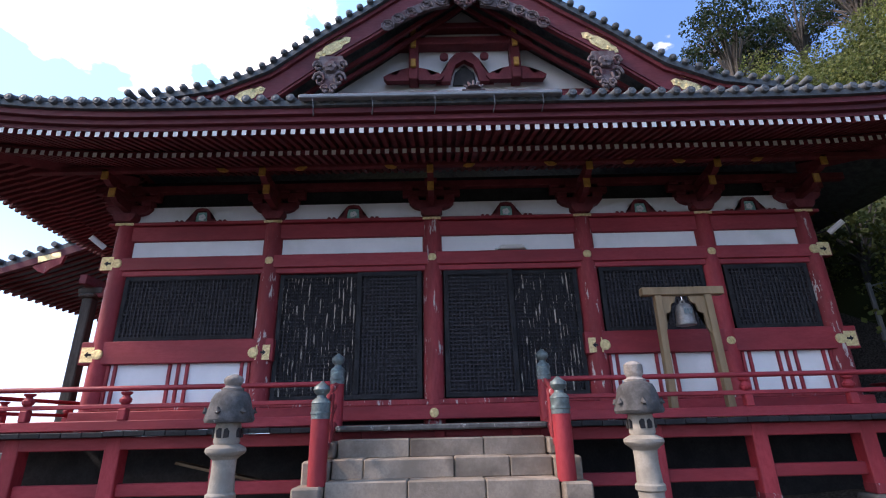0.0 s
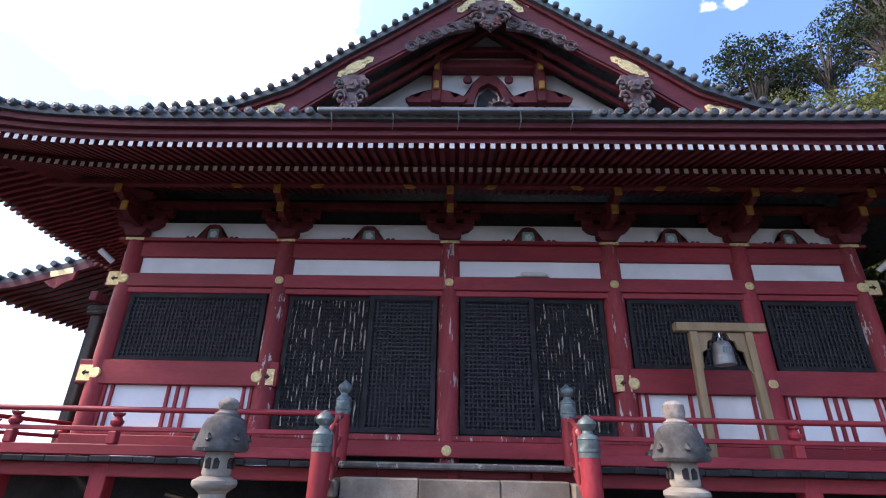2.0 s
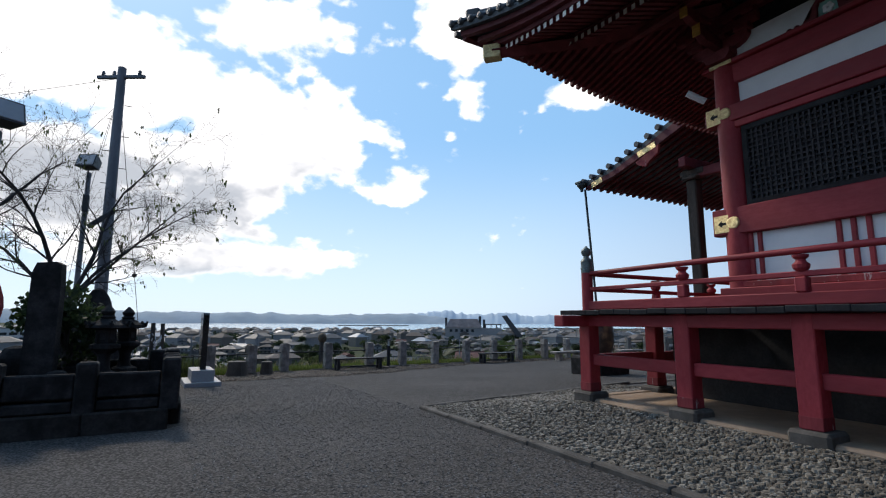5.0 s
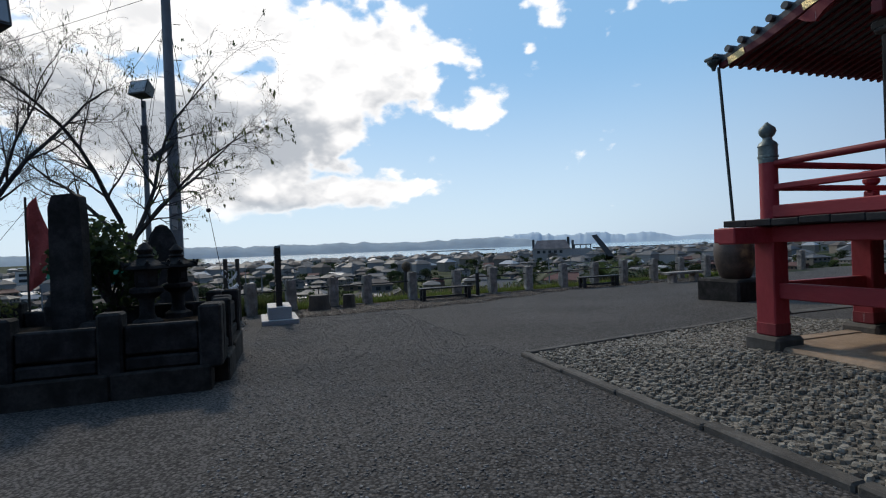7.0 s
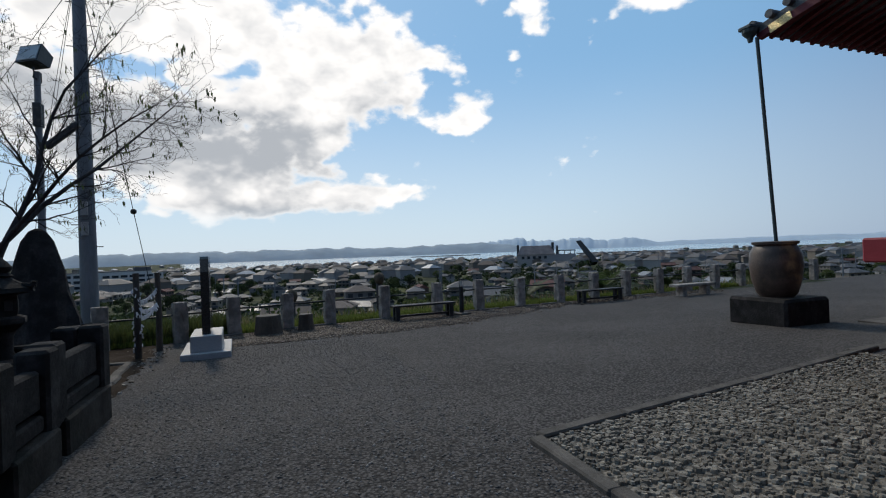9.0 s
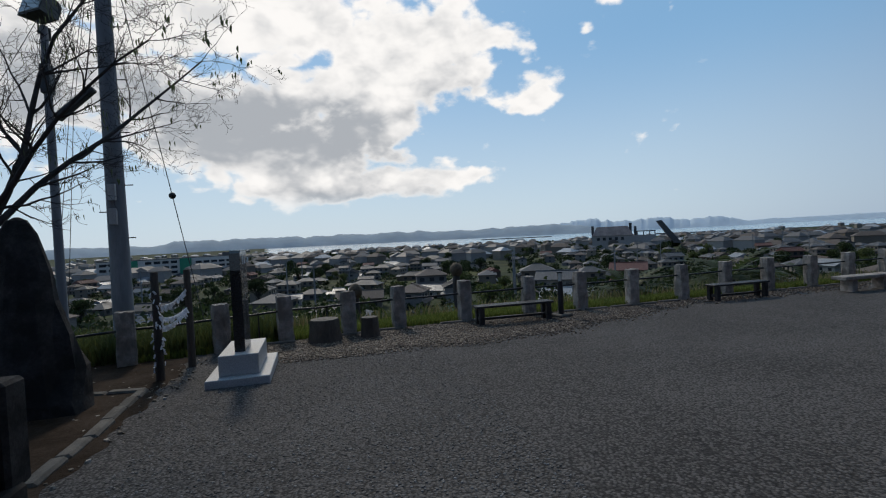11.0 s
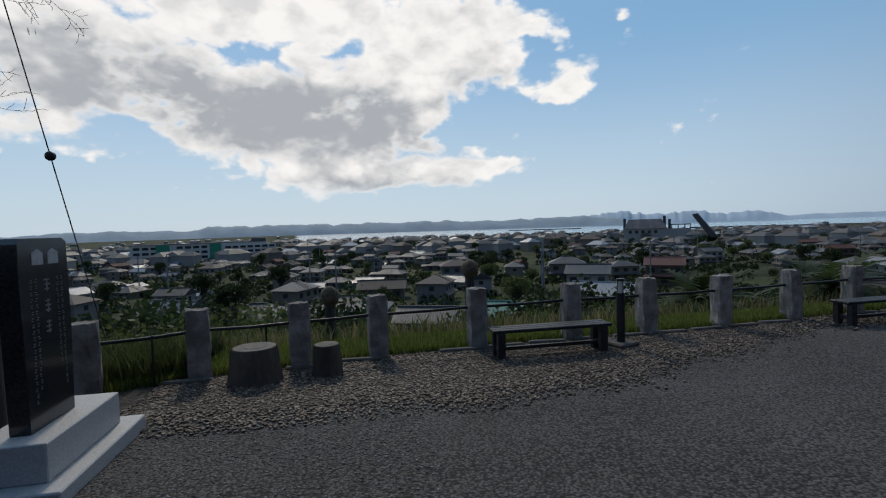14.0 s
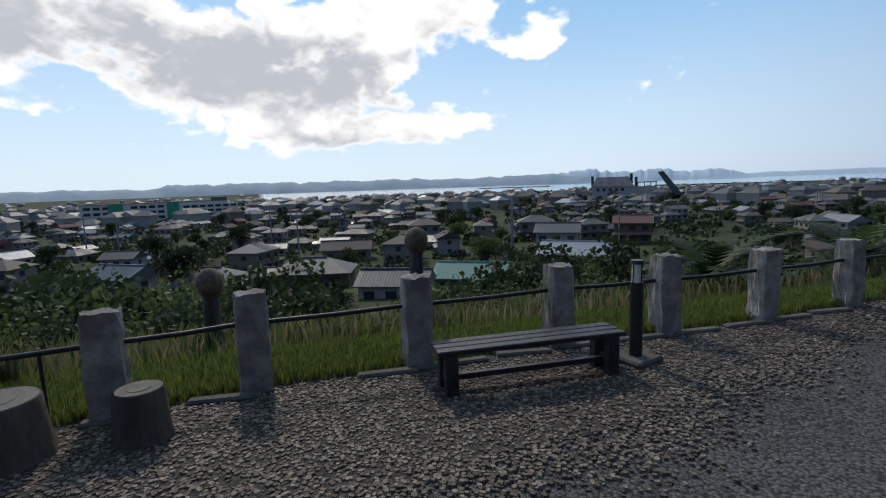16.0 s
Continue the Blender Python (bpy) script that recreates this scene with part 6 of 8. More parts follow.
def enclosure_run(a, b, posts):
    """A low wall: base course, slab and posts between two corners."""
    (x0, y0), (x1, y1) = a, b
    along_x = abs(x1 - x0) > abs(y1 - y0)
    for k in range(posts):
        u = k / (posts - 1)
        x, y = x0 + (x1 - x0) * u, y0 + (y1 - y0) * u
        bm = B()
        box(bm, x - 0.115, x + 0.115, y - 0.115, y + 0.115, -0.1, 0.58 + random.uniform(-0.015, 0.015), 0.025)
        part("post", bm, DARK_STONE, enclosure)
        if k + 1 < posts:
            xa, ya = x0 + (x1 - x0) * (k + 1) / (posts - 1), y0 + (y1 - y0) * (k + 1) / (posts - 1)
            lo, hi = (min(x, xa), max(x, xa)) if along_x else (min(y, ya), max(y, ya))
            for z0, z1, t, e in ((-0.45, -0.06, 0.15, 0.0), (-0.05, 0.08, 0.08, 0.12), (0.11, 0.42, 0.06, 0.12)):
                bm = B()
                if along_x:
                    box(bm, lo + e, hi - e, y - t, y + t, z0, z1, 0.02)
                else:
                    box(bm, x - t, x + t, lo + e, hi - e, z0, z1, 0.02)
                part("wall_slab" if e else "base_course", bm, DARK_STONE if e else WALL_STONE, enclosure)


enclosure_run((EX, EY), (EX, -4.3), 8)
enclosure_run((EX - 1.2, EY - 0.02), (EX - 2.4, EY - 0.02), 2)
enclosure_run((EX - 0.24, EY), (EX - 1.0, EY), 2)
enclosure_run((EX - 2.4, EY - 0.25), (EX - 2.4, -4.3), 6)
bm = B()
box(bm, EX - 2.3, EX - 0.1, -4.2, EY - 0.1, -0.4, SOIL, 0.02)
part("soil", bm, EARTH, enclosure, "brown soil bed")
# low stone border and earth bank by the gravel
border = thing("border_stones", (-13.5, 2.3, -0.5), "row of old border stones by bare earth", "border")
for p, q in (((-12.7, 2.05), (-14.3, 1.95)), ((-14.35, 1.9), (-15.6, 1.82)), ((-15.6, 1.85), (-15.65, 0.9))):
    a = math.degrees(math.atan2(q[1] - p[1], q[0] - p[0]))
    n = 3 if math.dist(p, q) > 1.2 else 2
    for k in range(n):
        u = (k + 0.5) / n
        x, y = p[0] + (q[0] - p[0]) * u, p[1] + (q[1] - p[1]) * u
        bm = B()
        box(bm, -math.dist(p, q) / n / 2 + 0.01, math.dist(p, q) / n / 2 - 0.01, -0.075, 0.075, -0.1, 0.055, 0.025, pose(x, y, level(x), random.uniform(-3, 3), random.uniform(-3, 3), a + random.uniform(-2, 2)))
        part("stone", bm, CONCRETE, border)
pebble_field("earth_litter", lambda x, y: y < 2.3 + 0.1 * math.sin(x * 5), -17.5, -12.5, -1.0, 2.4, lambda x, y: level(x) + 0.002, 900, 0.045, "fallen leaves and chips on bare earth", stone_mix("leaf_litter", (0.06, 0.045, 0.03), (0.13, 0.10, 0.07), (0.34, 0.31, 0.27)))


def temple_lantern(x, y, z, top):
    """A six-sided stone lantern with an upturned roof."""
    h = top - z
    lan = thing("stone_lantern", (x, y, z), "dark weathered six-sided stone lantern", "stone lantern", group="lanterns in the enclosure")
    for name, prof, n in (("foot", [(0.21, 0), (0.2, 0.07), (0.15, 0.10)], 6), ("shaft", [(0.115, 0.10), (0.09, 0.16), (0.085, 0.3), (0.11, 0.37)], 16), ("platform", [(0.12, 0.36), (0.22, 0.44), (0.22, 0.49), (0.16, 0.51)], 6),
                          ("fire_box", [(0.14, 0.51), (0.145, 0.53), (0.145, 0.70), (0.14, 0.72)], 6), ("roof", [(0.15, 0.715), (0.30, 0.74), (0.285, 0.78), (0.17, 0.83), (0.09, 0.88)], 6), ("finial", [(0.08, 0.875), (0.105, 0.90), (0.07, 0.93), (0.09, 0.955), (0.1, 0.985), (0.06, 1.03), (0.015, 1.08)], 14)):
        bm = B()
        lathe(bm, [(r, q * h / 1.08) for r, q in prof], n, (x, y, z), 0.3, 0.004)
        if name == "roof":
            for k in range(6):
                a = 0.3 + k * math.pi / 3
                tube(bm, [(x + 0.2 * math.cos(a), y + 0.2 * math.sin(a), z + 0.80 * h / 1.08), (x + 0.29 * math.cos(a), y + 0.29 * math.sin(a), z + 0.79 * h / 1.08), (x + 0.30 * math.cos(a), y + 0.30 * math.sin(a), z + 0.84 * h / 1.08)], [0.03, 0.035, 0.02], 6)
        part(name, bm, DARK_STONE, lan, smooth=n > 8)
    # Thin near-black plates paint the shade of the window recesses.
    for k in range(6):
        bm = B()
        a = 0.3 + math.pi / 6 + k * math.pi / 3
        box(bm, -0.035, 0.035, -0.004, 0.004, -0.05, 0.05, 0.0, Matrix.Translation((x + 0.128 * math.cos(a), y + 0.128 * math.sin(a), z + 0.615 * h / 1.08)) @ Matrix.Rotation(a + math.pi / 2, 4, "Z"))
        part("window_recess", bm, DARK_IN, lan)


temple_lantern(-10.95, 1.42, SOIL, 1.33)
temple_lantern(-11.85, 1.62, SOIL, 1.32)


def rock(name, x, y, z0, profile, label, seed, material=DARK_STONE, category="standing stone", flat=0.6, turn=20):
    """A rough standing stone from stacked uneven rings."""
    bm = B()
    n = 18
    rings = []
    for r, z in profile:
        ring = []
        for k in range(n):
            a = 2 * math.pi * k / n
            q = r * (1 + 0.22 * noise.noise((math.cos(a) * 1.6 + seed, math.sin(a) * 1.6, z * 1.8)) + 0.07 * noise.noise((math.cos(a) * 6, math.sin(a) * 6 + seed, z * 7)))
            ring.append(bm.verts.new((q * math.cos(a), q * flat * math.sin(a), z)))
        rings.append(ring)
    for p, q in zip(rings, rings[1:]):
        for k in range(n):
            bm.faces.new((p[k], p[(k + 1) % n], q[(k + 1) % n], q[k]))
    bm.faces.new(rings[0][::-1])
    bm.faces.new(rings[-1])
    bmesh.ops.transform(bm, matrix=pose(x, y, z0, 0, 0, turn), verts=bm.verts[:])
    return lone(name, bm, material, label, category)


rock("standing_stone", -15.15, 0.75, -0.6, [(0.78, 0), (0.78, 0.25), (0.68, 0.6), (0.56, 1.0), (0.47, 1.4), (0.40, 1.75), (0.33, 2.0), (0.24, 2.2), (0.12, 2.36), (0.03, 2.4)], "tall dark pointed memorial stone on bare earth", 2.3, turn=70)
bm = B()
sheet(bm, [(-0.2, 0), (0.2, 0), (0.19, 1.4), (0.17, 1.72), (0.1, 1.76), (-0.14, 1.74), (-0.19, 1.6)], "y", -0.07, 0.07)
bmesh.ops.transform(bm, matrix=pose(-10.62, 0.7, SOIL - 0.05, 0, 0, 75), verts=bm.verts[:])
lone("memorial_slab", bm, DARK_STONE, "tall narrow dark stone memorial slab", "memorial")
for x, y, w, h in ((-11.6, 1.0, 0.3, 0.28), (-10.6, 0.9, 0.25, 0.2), (-11.9, 0.2, 0.28, 0.5), (-11.3, -0.4, 0.25, 0.45), (-10.7, -0.9, 0.22, 0.4), (-11.9, -1.2, 0.3, 0.5)):
    rock("low_stone", x, y, SOIL - 0.03, [(w, 0), (w * 0.95, h * 0.6), (w * 0.7, h * 0.92), (w * 0.3, h)], "low dark stone in the enclosure", x * 3 + y, turn=random.uniform(0, 180))


# ---- plants ----
def leaf_cloud(bm, centre, radius, number, size, rng, squash_=0.75):
    """Many small leaf blades in a rounded uneven clump, thickest at its surface."""
    for _ in range(number):
        d = Vector(rng.normal(size=3)).normalized()
        p = Vector(centre) + Vector((d.x, d.y, d.z * squash_)) * radius * rng.uniform(0.55, 1.08)
        a, b = Vector(rng.normal(size=3)).normalized(), Vector(rng.normal(size=3)).normalized()
        s = size * rng.uniform(0.6, 1.4)
        side = a.cross(b).normalized() * s * 0.45
        v = [bm.verts.new(p - a * s * 0.5), bm.verts.new(p + side), bm.verts.new(p + a * s * 0.6), bm.verts.new(p - side)]
        bm.faces.new(v)


def leafy_plant(name, label, category, tall, wide, leaves, size, material, seed, trunk=0.5, clumps=14, group="", bark=None, puff=1.0):
    """A tree or shrub at the origin: tapered trunk, limbs, and a crown of many clumps."""
    rng = np.random.default_rng(seed)
    t = thing(name, (0, 0, 0), label, category, group=group)
    bm = B()
    tips = []
    tube(bm, [(0, 0, -0.3), (0.03 * tall, 0, tall * 0.25), (0.02 * tall, 0.03 * tall, tall * trunk)], [tall * 0.035, tall * 0.026, tall * 0.018], 8)
    for k in range(clumps):
        a = rng.uniform(0, 6.28)
        r = wide * math.sqrt(rng.uniform(0.02, 1)) * 0.72
        z = tall * rng.uniform(0.28 if trunk < 0.4 else 0.5, 0.92)
        r *= 1.05 - 0.55 * max(0.0, z / tall - 0.5)
        tip = Vector((r * math.cos(a), r * math.sin(a), z))
        tips.append(tip)
        root = Vector((0.02 * tall, 0.01 * tall, tall * rng.uniform(0.15, trunk)))
        mid = root.lerp(tip, 0.5) + Vector((0, 0, 0.04 * tall))
        tube(bm, [root, mid, tip], [tall * 0.014, tall * 0.009, tall * 0.004], 5, False)
    part("trunk", bm, bark or BARK, t)
    bm = B()
    for tip in tips:
        leaf_cloud(bm, tip, wide * puff * rng.uniform(0.26, 0.46), leaves // clumps, size, rng)
    part("crown", bm, material, t)
    return t


SHRUBS = [leafy_plant("shrub", "dense dark evergreen shrub on the slope", "shrub", 2.4, 1.5, 1900, 0.125, LEAF_DARK, 11, 0.35, 16, "slope shrubs"),
          leafy_plant("shrub", "straggly olive-green shrub on the slope", "shrub", 2.6, 1.4, 1500, 0.115, LEAF_MID, 12, 0.35, 18, "slope shrubs"),
          leafy_plant("shrub", "sunlit yellow-green shrub on the hillside", "shrub", 2.6, 1.8, 4600, 0.075, LEAF_LIGHT, 13, 0.35, 22, "hillside shrubs")]
TREES = [leafy_plant("tree", "round dark green tree among the houses", "tree", 6.5, 3.1, 1500, 0.33, LEAF_DARK, 21, 0.42, 24, "town trees"),
         leafy_plant("tree", "olive-green tree among the houses", "tree", 5.5, 2.8, 1300, 0.32, LEAF_MID, 22, 0.42, 22, "town trees")]
HILL_TREE = leafy_plant("tree", "open dark evergreen tree with pale crooked limbs", "tree", 7.0, 3.3, 5200, 0.12, LEAF_DARK, 23, 0.55, 30, "hilltop trees", PALE_BARK, 0.62)
for k, t in enumerate(SHRUBS + TREES + [HILL_TREE]):
    x, y = ((-26.5, 3.0), (-27.5, 9.0), (13.5, 13.5), (-75.0, -12.0), (-80.0, 26.0), (15.5, 22.0))[k]
    t.matrix_basis = Matrix.Translation((x, y, terrain(x, y) - 0.2))
rng = np.random.default_rng(5)


def plant_at(src, x, y, size, sink=0.1):
    copy_thing(src, pose(x, y, terrain(x, y) - sink, 0, 0, rng.uniform(0, 360)) @ Matrix.Scale(size, 4))


# shrubs below the terrace, tallest to the south and by the cycads
for _ in range(190):
    b, d = rng.uniform(-62, 74), rng.uniform(8.5, 34)
    x, y = -15 - d * math.cos(radians(b)), 6.5 + d * math.sin(radians(b))
    if x > -23.0:
        continue
    drop = float(np.interp(b, (-60, -20, -12, 0, 8, 15, 20, 28, 40, 60), (6.8, 7.0, 9.5, 12.0, 13.5, 12.5, 9.5, 7.5, 8.0, 8.5))) + abs(rng.normal()) * 2.5
    size = (0.9 - d * math.tan(radians(drop)) - terrain(x, y)) / 2.5
    if size > 0.35:
        plant_at(SHRUBS[int(rng.uniform(0, 2))], x, y, min(size, 1.9), 0.3)
# the biggest bushes: bearing, distance, degrees of their top below the eye
for b, d, drop in ((-25, 19, 6.6), (-21.5, 17, 7.4), (-29, 23, 6.2), (-34, 20, 6.8), (-9, 19, 7.2), (-5.5, 15, 10), (-13, 16, 10), (18.5, 21, 8), (22, 19, 8.6), (26, 22, 7), (33, 25, 6.2), (40, 27, 6), (47, 24, 7)):
    x, y = -15 - d * math.cos(radians(b)), 6.5 + d * math.sin(radians(b))
    plant_at(SHRUBS[0], x, y, (1.0 - d * math.tan(radians(drop)) - terrain(x, y)) / 2.3, 0.3)
for _ in range(88):
    h = rng.uniform(0.4, 13)
    y = rng.uniform(4.5, 26)
    x = 8.6 + h - 0.45 * (y - 8)
    if x > 9.2:
        plant_at(SHRUBS[2] if rng.uniform() < 0.75 else SHRUBS[1], x, y, rng.uniform(0.7, 1.25), 0.5)
for _ in range(34):
    y = rng.uniform(8, 34)
    x = 22.5 - 0.45 * (y - 8) + rng.uniform(-1.5, 8)
    plant_at(HILL_TREE, max(x, 9.5), y, rng.uniform(0.6, 1.05), 0.6)

# bush in the enclosure
bush = leafy_plant("clipped_bush", "dense dark green bush in the enclosure", "bush", 1.35, 0.75, 2600, 0.075, LEAF_DARK, 31, 0.35, 18)
bush.matrix_basis = Matrix.Translation((-11.5, 0.85, SOIL - 0.05)) @ Matrix.Scale(1.05, 4)
small = leafy_plant("low_bush", "low yellow-green azalea bush in the enclosure", "bush", 0.5, 0.6, 1100, 0.05, LEAF_MID, 33, 0.3, 12)
small.matrix_basis = Matrix.Translation((-10.6, -0.35, SOIL - 0.05))
copy_thing(small, pose(-10.7, -1.6, SOIL - 0.05, 0, 0, 50))


def bare_tree(name, x, y, z, seed, limbs_, label):
    """A nearly leafless tree: short trunk, long spreading limbs, side branches and fine twigs, a few last leaves."""
    rng_ = random.Random(seed)
    t = thing(name, (x, y, z), label, "tree")
    twigs, leaves = B(), B()

    def wild(k):
        return Vector((rng_.uniform(-k, k), rng_.uniform(-k, k), rng_.uniform(-k, k)))

    def grow(bm, p, d, length, r, depth):
        steps = (8, 6, 5, 4, 3)[depth]
        pts, radii, ways = [p], [r], [d]
        for k in range(steps):
            d = (d + wild(0.17 + 0.05 * depth) + Vector((0, 0, 0.03 if depth else -0.045))).normalized()
            p = p + d * length / steps
            pts.append(p)
            radii.append(max(0.0022, r * (1 - 0.78 * (k + 1) / steps)))
            ways.append(d)
        tube(bm, pts, radii, (8, 6, 5, 3, 3)[depth], False)
        if depth == 4:
            if rng_.random() < 0.03:
                for _ in range(3):
                    q = p + wild(0.06)
                    leaves.faces.new([leaves.verts.new(q + Vector(o)) for o in ((0, 0, 0), (0.03, 0.02, -0.03), (0.0, 0.01, -0.09), (-0.03, -0.02, -0.03))])
            return
        for k in range(2 if depth == 0 else 1, steps + 1):
            for _ in range(1 if depth else 2):
                if rng_.random() < 0.12:
                    continue
                side = wild(1.0) - Vector((0, 0, 0.05))
                side = side - ways[k] * side.dot(ways[k])
                way = (ways[k] * rng_.uniform(0.55, 1.0) + side.normalized() * 0.75 + Vector((0, 0, 0.12))).normalized()
                grow(twigs, pts[k], way, length * (0.30, 0.5, 0.52, 0.5)[depth] * rng_.uniform(0.6, 1.2), max(0.003, radii[k] * 0.58), depth + 1)

    bm = B()
    fork = Vector((x, y, z + 2.05))
    tube(bm, [(x - 0.05, y, z - 0.3), (x - 0.02, y - 0.04, z + 0.4), (x + 0.02, y + 0.02, z + 1.3), fork + Vector((0, 0, 0.12))], [0.17, 0.13, 0.11, 0.09], 12)
    part("trunk", bm, BARK, t, smooth=True)
    for way, length, r in limbs_:
        bm = B()
        grow(bm, fork - Vector((0, 0, rng_.uniform(0.0, 0.4))), Vector(way).normalized(), length, r, 0)
        part("limb", bm, BARK, t, smooth=True)
    part("twig_mass", twigs, BARK, t)
    tagged(part("late_foliage", leaves, LEAF_MID, t), "a few last green leaves", kind="stuff")


bare_tree("bare_tree", -15.45, 0.05, level(-15.4), 4, [((-0.22, 0.66, 1.05), 4.2, 0.046), ((0.25, 0.50, 1.0), 3.7, 0.042), ((-0.15, 0.22, 1.1), 4.3, 0.055), ((0.3, -0.15, 1.05), 4.2, 0.055), ((-0.2, -0.6, 0.95), 4.0, 0.05)], "nearly bare cherry tree with fine dark twigs")
bare_tree("bare_tree", -15.1, -2.6, -0.6, 9, [((0.35, 0.8, 0.9), 4.3, 0.062), ((0.5, -0.2, 0.95), 4.4, 0.06), ((-0.4, 0.2, 1.0), 4.4, 0.055), ((0.0, -0.7, 0.85), 4.0, 0.055), ((0.1, 0.25, 1.0), 4.6, 0.06)], "nearly bare cherry tree with forked trunk")

# ---- poles and lamps ----
pole = thing("utility_pole", (-18.8, 0.36, -0.8), "tall grey concrete utility pole with crossarm", "utility pole")
bm = B()
tube(bm, [(-18.8, 0.36, -1.2), (-18.86, 0.33, 4.0), (-18.95, 0.28, 8.8)], [0.185, 0.15, 0.115], 18)
part("shaft", bm, POLE, pole, smooth=True)
bm = B()
box(bm, -0.75, 0.75, -0.05, 0.05, -0.05, 0.05, 0.01, pose(-18.95, 0.28, 8.5, 0, 0, 60))
part("crossarm", bm, POLE, pole)
for k in range(14):
    z = 1.1 + 0.5 * k
    s = 1 if k % 2 else -1
    bm = B()
    x = -18.82 - 0.015 * z
    tube(bm, [(x, 0.34 + s * 0.1, z), (x, 0.34 + s * 0.3, z)], 0.011, 6)
    part("climbing_bolt", bm, IRON, pole)
for k, (dx, dy) in enumerate(((-0.3, -0.5), (-0.12, -0.2), (0.3, 0.5))):
    bm = B()
    lathe(bm, [(0.04, 8.4), (0.06, 8.44), (0.035, 8.47), (0.055, 8.5), (0.03, 8.55)], 10, (-18.95 + dx, 0.28 + dy, 0.15))
    part("insulator", bm, POLE, pole)
for z in (1.85, 2.3):
    bm = B()
    box(bm, -18.70, -18.63, 0.28, 0.41, z, z + 0.3, 0.004)
    part("number_plate", bm, BASE_GRANITE, pole)
for k, (z, q) in enumerate(((8.45, (-30, -22, 5.0)), (7.6, (-21.2, -6.5, -0.6)))):
    bm = B()
    p, q = Vector((-18.93, 0.27, z)), Vector(q)
    tube(bm, [p.lerp(q, u) - Vector((0, 0, 1.0 * u * (1 - u))) for u in (0, 0.1, 0.25, 0.4, 0.6, 0.8, 1)], 0.007, 5)
    part("cable", bm, WIRE, pole)
for k in range(2):
    bm = B()
    tube(bm, [(-18.93, 0.22 - 0.05 * k, 7.6 - 0.2 * k), (-18.9 - 0.1 * k, -0.3 - 0.12 * k, 4.0), (-18.9 - 0.2 * k, -0.7 - 0.35 * k, -0.8)], 0.006, 5)
    part("down_cable", bm, WIRE, pole)
guy = thing("guy_wire", (-20.4, 1.6, -1.0), "thin guy wire with a dark round marker ball", "wire")
bm = B()
tube(bm, [(-18.93, 0.3, 7.9), (-19.69, 1.06, 2.46), (-20.2, 1.57, -1.2)], 0.009, 5)
part("wire", bm, WIRE, guy)
bm = B()
bmesh.ops.create_uvsphere(bm, u_segments=14, v_segments=9, radius=0.07)
bmesh.ops.translate(bm, vec=(-19.69, 1.06, 2.46), verts=bm.verts[:])
part("marker_ball", bm, IRON, guy, smooth=True)


def floodlight(x, y, z0, z1, size, turn, arm=True):
    f = thing("floodlight", (x, y, z0), "boxy floodlight on a dark weathered pole", "floodlight", group="floodlights")
    bm = B()
    tube(bm, [(x, y, z0 - 0.3), (x, y, z1 - size * 0.5)], [0.075, 0.055], 12)
    part("pole", bm, POLE, f, smooth=True)
    m = pose(x, y, z1, -18, 0, turn)
    bm = B()
    s = size
    v0 = [bm.verts.new(m @ Vector(p)) for p in ((-s * 0.5, -s * 0.32, -s * 0.36), (s * 0.5, -s * 0.32, -s * 0.36), (s * 0.5, -s * 0.32, s * 0.36), (-s * 0.5, -s * 0.32, s * 0.36))]
    v1 = [bm.verts.new(m @ Vector(p)) for p in ((-s * 0.36, s * 0.3, -s * 0.24), (s * 0.36, s * 0.3, -s * 0.24), (s * 0.36, s * 0.3, s * 0.24), (-s * 0.36, s * 0.3, s * 0.24))]
    bm.faces.new(v0[::-1])
    bm.faces.new(v1)
    for k in range(4):
        bm.faces.new((v0[k], v0[(k + 1) % 4], v1[(k + 1) % 4], v1[k]))
    head = part("housing", bm, LAMP_BODY, f)
    bm = B()
    box(bm, -s * 0.45, s * 0.45, -s * 0.345, -s * 0.325, -s * 0.31, s * 0.31, 0.01, m)
    part("glass", bm, LAMP_GLASS, head)
    bm = B()
    tube(bm, [(x - s * 0.3, y, z1 - s * 0.45), (x - s * 0.3, y, z1 - s * 0.8), (x + s * 0.3, y, z1 - s * 0.8), (x + s * 0.3, y, z1 - s * 0.45)], 0.025, 6)
    part("yoke", bm, LAMP_BODY, f)
    bm = B()
    box(bm, x - 0.09, x + 0.09, y - 0.07, y + 0.07, z1 - size * 2.6, z1 - size * 1.7, 0.01)
    part("ballast_box", bm, LAMP_BODY, f)
    if arm:
        bm = B()
        box(bm, -0.07, 0.07, -0.06, 0.06, 0.0, 0.75, 0.02, pose(x, y + 0.1, z1 - 1.75, -48, 0, 0))
        part("tube_lamp", bm, LAMP_BODY, f)


